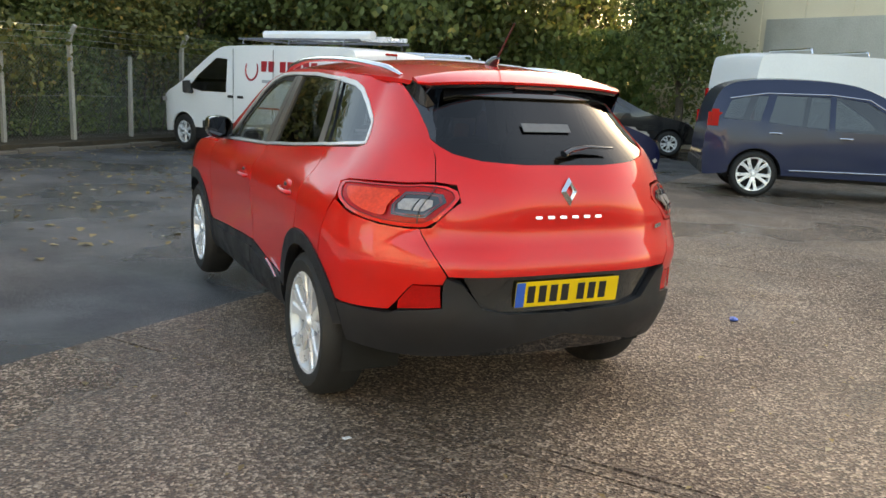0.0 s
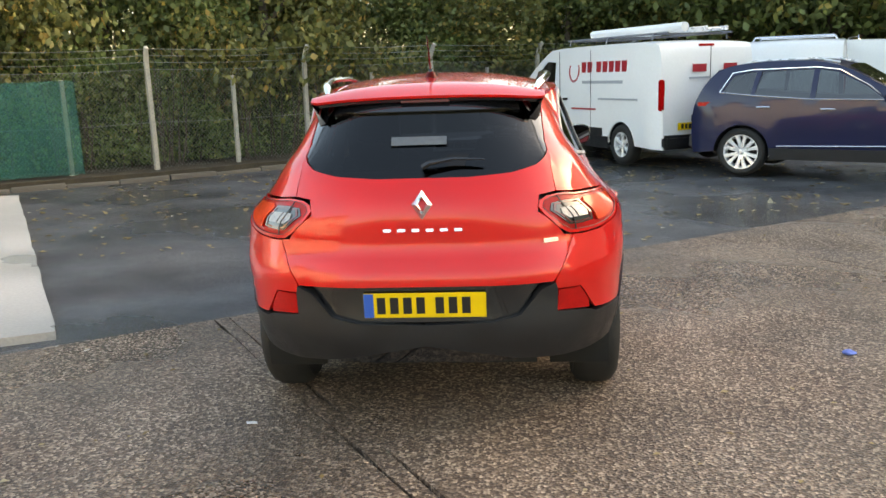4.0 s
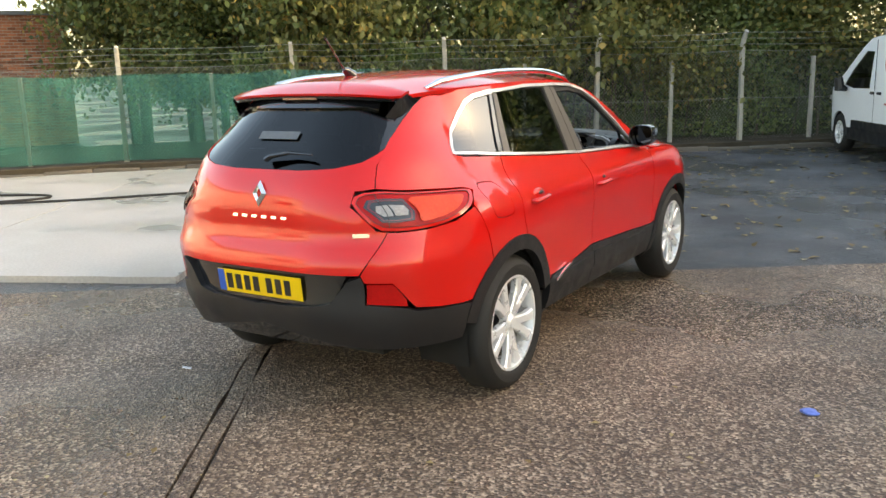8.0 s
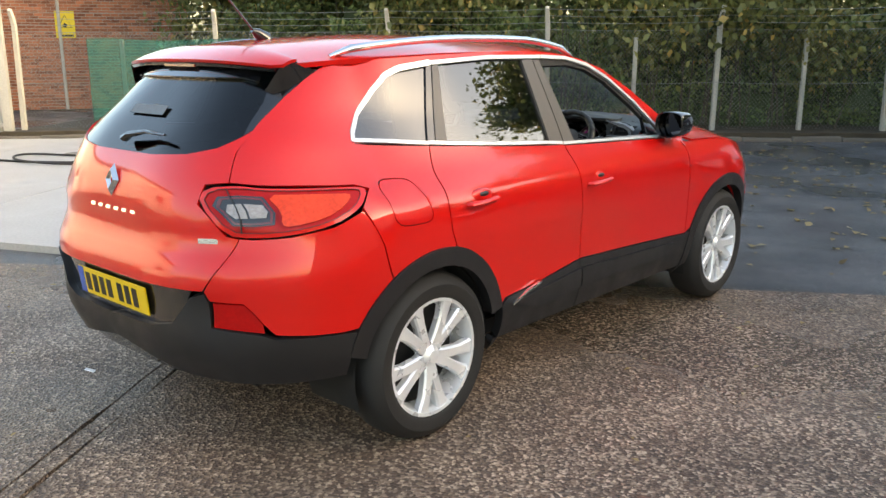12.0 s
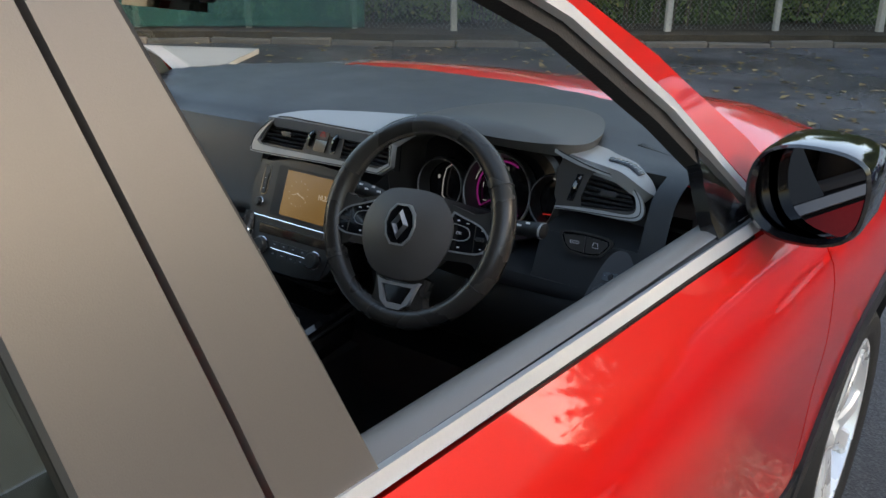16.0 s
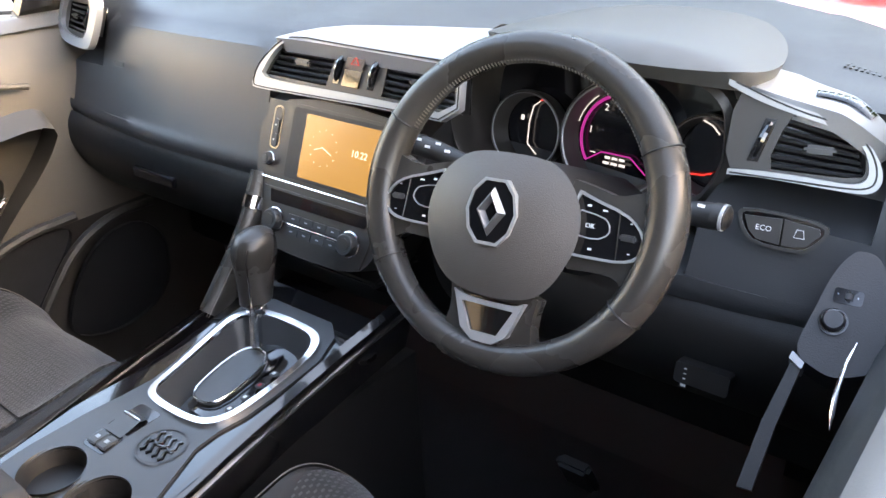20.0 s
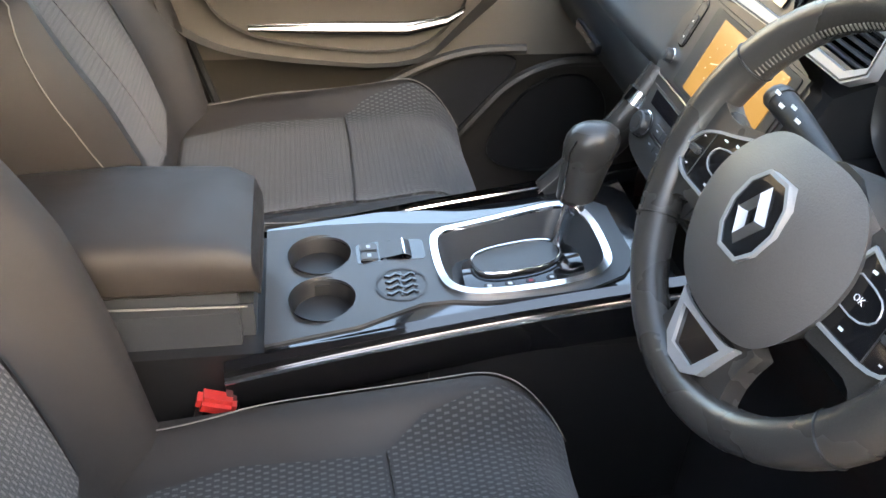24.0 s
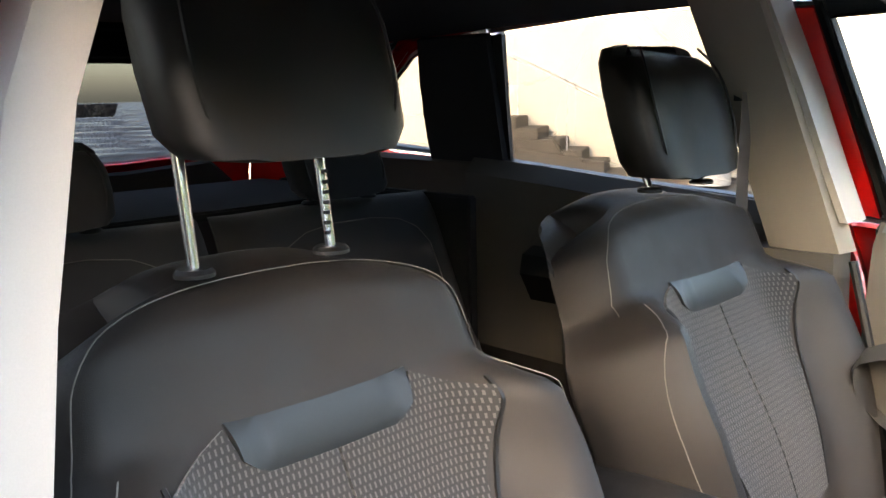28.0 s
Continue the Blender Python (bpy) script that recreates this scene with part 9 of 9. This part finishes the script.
for s in (-0.2, 0.2):
    box_part("ladder_stile", (s, 0.6, 0.03), (0.03, 2.9, 0.07), ALLOY, lad, bevel=0.004)
for k in range(10):
    tube_part("rung", [(-0.2, -0.7 + k * 0.29, 0.03), (0.2, -0.7 + k * 0.29, 0.03)], 0.014, ALLOY, lad, n=6)
tube_part("pipe_tube", [(-0.55, -0.75, 0.06), (-0.55, 1.9, 0.06)], 0.075, PAINT_WHITE, lad, n=14)
for s in (-1, 1):
    box_part("letter_bar", (s * 0.30 + 0.1, -1.0, 1.55), (0.26, 0.01, 0.12), RED_PRINT, van, bevel=0.0)
    box_part("caption_bar", (s * 0.30 + 0.1, -1.012, 1.40), (0.4, 0.008, 0.03), GREY_PRINT, van, bevel=0.0)
box_part("number_plate", (-0.35, -1.03, 0.66), (0.52, 0.012, 0.11), PLATE_YELLOW, van, bevel=0.002)
for k in range(6):
    box_part("plate_bar", (-0.53 + k * 0.07, -1.038, 0.66), (0.045, 0.004, 0.07), INK, van, bevel=0)

SUV_T = [(-0.72, 0.32), (-0.77, 0.60), (-0.74, 0.95), (-0.63, 1.22), (-0.40, 1.52), (0.0, 1.60), (0.7, 1.615), (1.25, 1.56), (2.05, 1.10), (2.9, 0.98), (3.32, 0.82), (3.50, 0.60), (3.46, 0.32)]
SUV_W = [[(-0.30, 1.20), (-0.16, 1.42), (0.05, 1.47), (0.16, 1.47), (0.10, 1.16)], [(0.16, 1.15), (0.23, 1.48), (0.92, 1.49), (0.90, 1.10)], [(0.97, 1.10), (0.99, 1.49), (1.22, 1.45), (1.62, 1.24), (1.82, 1.08)]]
suv_m = pose(4.22, 7.62, 0, 0, 0, -122)
SUV_L = (("tail_lamp", 0.78, -0.56, 1.03, 0.22, 0.26, 0.14, LAMP_RED), ("head_lamp", 0.70, 3.12, 0.84, 0.30, 0.30, 0.12, LAMP_CLEAR), ("rear_bumper", 0.0, -0.73, 0.48, 1.66, 0.14, 0.24, CLADDING), ("grille", 0.0, 3.46, 0.66, 0.95, 0.08, 0.16, GLOSS_BLACK), ("fog_lamp", 0.66, 3.38, 0.46, 0.16, 0.12, 0.07, LAMP_CLEAR))
suv = vehicle("dark_blue_car", "dark blue crossover car parked beside the van", "car", suv_m, SUV_T, 1.83, PAINT_BLUE, (0.0, 2.65), SUV_W, ((7, 8, "windscreen"), (3, 4, "tailgate_window")), 0.34, 1.02, 0.25, 0.345, 0.16, SUV_L, 6)


def car_trim(root, half, belt_line, handles, sill=None):
    for s in (-1, 1):
        tube_part("chrome_trim", [(s * (half(z) + 0.004), y, z) for y, z in belt_line], 0.010, CHROME, root, n=6)
        for y, z in handles:
            tube_part("door_handle", [(s * (half(z) + 0.005), y - 0.09, z), (s * (half(z) + 0.03), y, z + 0.004), (s * (half(z) + 0.005), y + 0.09, z)], 0.014, CHROME, root, n=6)
        if sill:
            tube_part("sill_trim", [(s * (half(0.45) + 0.016), sill[0], 0.44), (s * (half(0.45) + 0.016), sill[1], 0.47)], 0.010, CHROME, root, n=6)


hs = lambda z: 1.83 / 2 - (0.34 * (z - 1.02) ** 1.1 if z > 1.02 else 0)
car_trim(suv, hs, [(-0.34, 1.19), (-0.18, 1.46), (0.10, 1.50), (0.95, 1.515), (1.25, 1.475), (1.64, 1.25), (1.86, 1.07), (0.9, 1.085), (0.1, 1.145), (-0.34, 1.19)], ((0.30, 0.98), (1.15, 0.95)), (0.5, 2.1))
for s in (-1, 1):
    tube_part("mirror_housing", [(s * 0.86, 1.92, 1.06), (s * 0.99, 1.90, 1.10), (s * 1.02, 1.92, 1.14)], [0.03, 0.075, 0.06], PAINT_BLUE, suv, n=8)
    tube_part("roof_rail", [(s * 0.60, -0.2, 1.55), (s * 0.58, 0.1, 1.62), (s * 0.58, 0.9, 1.63), (s * 0.58, 1.2, 1.57)], 0.016, ALLOY, suv, n=6)

MPV_T = [(-0.74, 0.30), (-0.78, 0.60), (-0.75, 1.0), (-0.66, 1.45), (-0.50, 1.70), (0.1, 1.78), (1.0, 1.78), (1.6, 1.68), (2.55, 1.10), (3.3, 0.95), (3.6, 0.70), (3.62, 0.30)]
MPV_W = [[(-0.52, 1.16), (-0.42, 1.44), (-0.15, 1.52), (0.12, 1.53), (0.02, 1.14)], [(0.14, 1.13), (0.24, 1.54), (1.0, 1.55), (1.0, 1.06)], [(1.08, 1.05), (1.08, 1.55), (1.52, 1.50), (2.02, 1.20), (2.2, 1.04)]]
mpv = vehicle("navy_car", "navy blue people carrier with bright alloy wheels", "car", pose(8.45, 5.05, 0, 0, 0, -127), MPV_T, 1.86, PAINT_NAVY, (0.0, 2.80), MPV_W, ((8, 9, "windscreen"),), 0.30, 1.0, 0.26, 0.35, 0.0,
              (("tail_lamp", 0.83, -0.64, 1.15, 0.16, 0.20, 0.30, LAMP_RED), ("rear_bumper", 0.0, -0.76, 0.45, 1.66, 0.12, 0.22, CLADDING), ("head_lamp", 0.7, 3.4, 0.8, 0.3, 0.3, 0.14, LAMP_CLEAR)), 5)
hm = lambda z: 1.86 / 2 - (0.30 * (z - 1.0) ** 1.1 if z > 1.0 else 0)
car_trim(mpv, hm, [(-0.44, 1.47), (0.1, 1.565), (1.0, 1.58), (1.55, 1.53), (2.05, 1.22)], ((0.25, 0.98), (1.25, 0.95)), (0.5, 2.2))

HATCH_T = [(-0.70, 0.30), (-0.74, 0.60), (-0.68, 0.95), (-0.50, 1.30), (-0.25, 1.45), (0.4, 1.49), (1.1, 1.43), (1.95, 0.98), (2.8, 0.86), (3.15, 0.66), (3.18, 0.30)]
HATCH_W = [[(-0.20, 1.02), (-0.05, 1.32), (0.5, 1.38), (0.52, 0.98)], [(0.58, 0.98), (0.58, 1.38), (1.05, 1.34), (1.65, 0.98)]]
for nm, lab, pnt, mm in (("black_car", "black hatchback parked in a row", PAINT_BLACK, pose(9.7, 13.0, 0, 0, 0, -120)), ("orange_car", "orange-red hatchback far down the row", PAINT_ORANGE, pose(11.2, 15.9, 0, 0, 0, -119)), ("white_car", "white hatchback far down the row", PAINT_WHITE, pose(8.9, 15.6, 0, 0, 0, -119))):
    v = vehicle(nm, lab, "car", mm, HATCH_T, 1.76, pnt, (0.0, 2.5), HATCH_W, ((6, 7, "windscreen"), (2, 3, "tailgate_window")), 0.34, 0.95, 0.2, 0.31, 0.0,
                (("tail_lamp", 0.74, -0.62, 0.95, 0.18, 0.14, 0.2, LAMP_RED), ("head_lamp", 0.66, 2.84, 0.76, 0.28, 0.3, 0.12, LAMP_CLEAR), ("grille", 0.0, 3.14, 0.5, 0.9, 0.08, 0.18, GLOSS_BLACK)), 5)
for nm, lab, mm in (("white_van", "plain white panel van parked behind the cars", pose(5.95, 13.75, 0, 0, 0, -102)), ("white_van", "large white van standing past the navy car", pose(11.1, 7.55, 0, 0, 0, -104)), ("white_van", "white crew van standing behind the lettered van", pose(5.5, 11.4, 0, 0, 0, -20))):
    v = vehicle(nm, lab, "van", mm, VAN_T, 1.96, PAINT_WHITE, (0.0, 3.45), van_wins, ((7, 8, "windscreen"),), 0.10, 1.15, 0.21, 0.335, 0.2,
                (("tail_lamp", 0.90, -0.985, 1.15, 0.10, 0.06, 0.48, LAMP_RED), ("head_lamp", 0.74, 4.12, 0.93, 0.30, 0.36, 0.20, LAMP_CLEAR)), 6, False, 0.7)
    if "large" in lab:
        v.scale = (1.0, 1.0, 1.18)
    for y0 in (0.2, 1.4):
        tube_part("rack_bar", [(-0.74, y0, 1.99), (-0.7, y0, 2.06), (0.7, y0, 2.06), (0.74, y0, 1.99)], 0.02, CHROME, v, n=6)

# ---- buildings round the yard ----
WINDOW_G = mat("dark_window", (0.03, 0.035, 0.04), 0.1, 0, 0.2, 3, 60, coat=1.0)


def hall(name, label, m, lx, ly, h, wall_m, doors, wins_):
    """A plain shed: clad walls in panels, parapet roof, doors and windows on its -y face."""
    r = thing(name, m, label, "building")
    box_part("wall", (lx / 2, ly / 2, h / 2), (lx, ly, h), wall_m, r, bevel=0.0)
    box_part("roof", (lx / 2, ly / 2, h + 0.1), (lx + 0.4, ly + 0.4, 0.2), ROOF_GREY, r, bevel=0.03)
    for k in range(int(lx / 1.2)):
        box_part("cover_strip", (0.6 + 1.2 * k, -0.012, h / 2), (0.06, 0.024, h), wall_m, r, bevel=0.004)
    for x, w_, hh in doors:
        d = box_part("door", (x, -0.03, hh / 2), (w_, 0.05, hh), CORR, r, bevel=0.01)
    for x, z, w_, hh in wins_:
        f_ = box_part("window", (x, -0.03, z), (w_, 0.06, hh), PAINT_WHITE, r, bevel=0.008)
        box_part("pane", (x, -0.062, z), (w_ - 0.12, 0.008, hh - 0.12), WINDOW_G, f_, bevel=0.0)
    return r


hall("warehouse", "long beige clad warehouse beyond the parked vans", pose(13.6, 15.6, 0, 0, 0, -80.2), 24, 9, 7.6, RENDER_BEIGE, ((6, 3.2, 3.4), (15, 3.2, 3.4)), ((2.5, 2.6, 1.4, 1.0), (10.5, 2.6, 1.4, 1.0), (19, 2.6, 1.4, 1.0)))
PALE_WALL = mat("pale_rendered_wall", (0.78, 0.72, 0.60), 0.8, 0, 0.12, 1.0, 40)
office = hall("office_building", "pale rendered building with outside steps in evening light", pose(-6.4, -13.6, 0, 0, 0, 122), 12.5, 5, 4.4, PALE_WALL, ((9.8, 1.0, 2.05),), ((2.2, 2.6, 1.3, 1.1), (11.6, 1.6, 0.9, 1.0)))
steps = thing("outside_steps", office.matrix_world @ pose(5.5, -0.05, 0), "concrete outside steps with a steel handrail", "steps")
for k in range(6):
    box_part("step", (0.32 * k, -0.60, 0.0825 * (6 - k)), (0.32, 1.1, 0.165 * (6 - k)), KERB, steps, bevel=0.012)
for y0 in (-0.1, -1.1):
    tube_part("handrail", [(-0.1, y0, 1.95), (1.9, y0, 0.95)], 0.014, ALLOY, steps, n=8)
    for k in range(3):
        tube_part("baluster", [(0.9 * k, y0, 0.165 * (6 - 2.8 * k) - 0.1), (0.9 * k, y0, 1.90 - 0.45 * k)], 0.010, ALLOY, steps, n=6)
drum = thing("drum", office.matrix_world @ pose(8.4, -1.0, 0), "pale steel drum standing by the wall", "drum")
lathe_part("drum_body", [(0.0, 0.88), (0.27, 0.88), (0.285, 0.87), (0.285, 0.6), (0.292, 0.58), (0.285, 0.56), (0.285, 0.3), (0.292, 0.28), (0.285, 0.26), (0.285, 0.01), (0.27, 0.0)], PAINT_WHITE, drum, n=24)

# street lamps and masts in the distance
for x, y, h in ((1.45, 17.6, 7.0), (3.95, 21.0, 8.0)):
    lp = thing("lamp_post", pose(x, y, 0), "slender galvanised lamp post behind the trees", "lamp post")
    tube_part("pole", [(0, 0, 0), (0, 0, h)], [0.07, 0.045], ALLOY, lp, n=10)
    box_part("lantern", (0, -0.3, h), (0.22, 0.7, 0.12), ALLOY_DARK, lp, bevel=0.03)

# ---- small things on the ground ----
hose = thing("water_hose", pose(0, 0, 0), "black rubber hose lying in loops on the wash bay", "hose")
hp = [Vector(p) for p in ((-15.0, -1.6, 0.045), (-12.0, -0.8, 0.045), (-10.2, 0.35, 0.045), (-9.3, 0.6, 0.045), (-8.4, 1.1, 0.045), (-8.0, 1.7, 0.045), (-8.3, 1.95, 0.045), (-9.0, 1.6, 0.045), (-9.8, 1.1, 0.06), (-9.2, 0.7, 0.062), (-8.2, 0.9, 0.062), (-7.4, 1.8, 0.045), (-6.6, 2.8, 0.045), (-6.2, 3.2, 0.045))]
tube_part("hose_line", rounded(hp, 3, False), 0.016, RUBBER, hose, n=8)
PAPER_BLUE = mat("crumpled_blue_glove", (0.12, 0.2, 0.6), 0.5, 0, 0.2, 30, 200)
deb = thing("blue_glove", pose(2.27, -0.935, 0.0, 0, 0, 20), "crumpled pale blue rubber glove on the paving", "glove")
bm = bmesh.new()
bmesh.ops.create_icosphere(bm, subdivisions=3, radius=0.034)
for v in bm.verts:
    v.co = Vector((v.co.x * 1.2, v.co.y * 0.7, max(0.001, v.co.z * 0.5 + 0.012))) * (1 + 0.5 * noise.noise(v.co * 30))
part("glove_body", bm, PAPER_BLUE, deb)
lit = np.random.RandomState(9)
far = []
for i in range(1700):
    x, y = lit.uniform(-9, 9), lit.uniform(2, 13)
    k = (Vector((x, y, 0)) - EDGE0).dot(N_DIR)
    if k < -0.3 and not (abs(x) < 1.0 and abs(y) < 2.3):
        far.append((x, y, -0.022))
kl = []
for i in range(420):
    p, d = along(kerb_line, lit.uniform(0.3, 22))
    q = p + Vector((d.y, -d.x, 0)) * abs(lit.normal(0, 0.5))
    kl.append((q.x, q.y, -0.02))
near = []
for i in range(420):
    x, y = lit.uniform(-4, 6), lit.uniform(-5, 3)
    if (Vector((x, y, 0)) - EDGE0).dot(N_DIR) > 0.1 and not (abs(x) < 1.0 and abs(y) < 2.3):
        near.append((x, y, 0.008))
tagged(leaf_cloud("leaf_litter", far + kl, 0.085, DEAD, None, flat=True), "scattered dry fallen leaves on the asphalt", "leaves", kind="stuff")
tagged(leaf_cloud("leaf_litter", near, 0.035, DEAD, None, flat=True), "small leaf scraps on the aggregate paving", "leaves", kind="stuff")
scr = thing("paper_scrap", pose(-0.82, -1.95, 0.004, 0, 0, 35), "small torn white paper scrap on the paving", "litter")
bm = bmesh.new()
add_box(bm, (0, 0, 0.004), (0.05, 0.02, 0.004), 0.001, pose(0, 0, 0, 8, 12, 0), 1)
part("paper", bm, WHITE_PRINT, scr)

# the yard lies at a slight angle to the car, its far side a little nearer
TURN = pose(0, 0, 0, 0, 0, -1.7)
FAR = pose(0.20, -0.36, 0, 0, 0, -2.1) @ Matrix.Diagonal((0.89, 0.89, 1, 1))
LIFT = {"fence": 0.08, "kerb": -0.02, "ground_verge": 0.03, "debris_net": 0.08, "ivy_hedge": 0.06, "hedge_growth": 0.05, "hedge_stems": 0.05, "tree": 0.0, "brick_building": 0.0, "warning_sign": 0.0, "steel_gate": 0.0}
for ob in list(scene.collection.all_objects):
    if ob.parent is not None or ob.type not in ("MESH", "EMPTY") or ob.name in ("red_car", "number_plate", "pavement_wash_bay", "white_van", "ladder", "dark_blue_car", "navy_car"):
        continue
    base = ob.name.split(".")[0]
    ob.matrix_basis = (pose(0, 0, LIFT[base]) @ FAR if base in LIFT else TURN) @ ob.matrix_basis
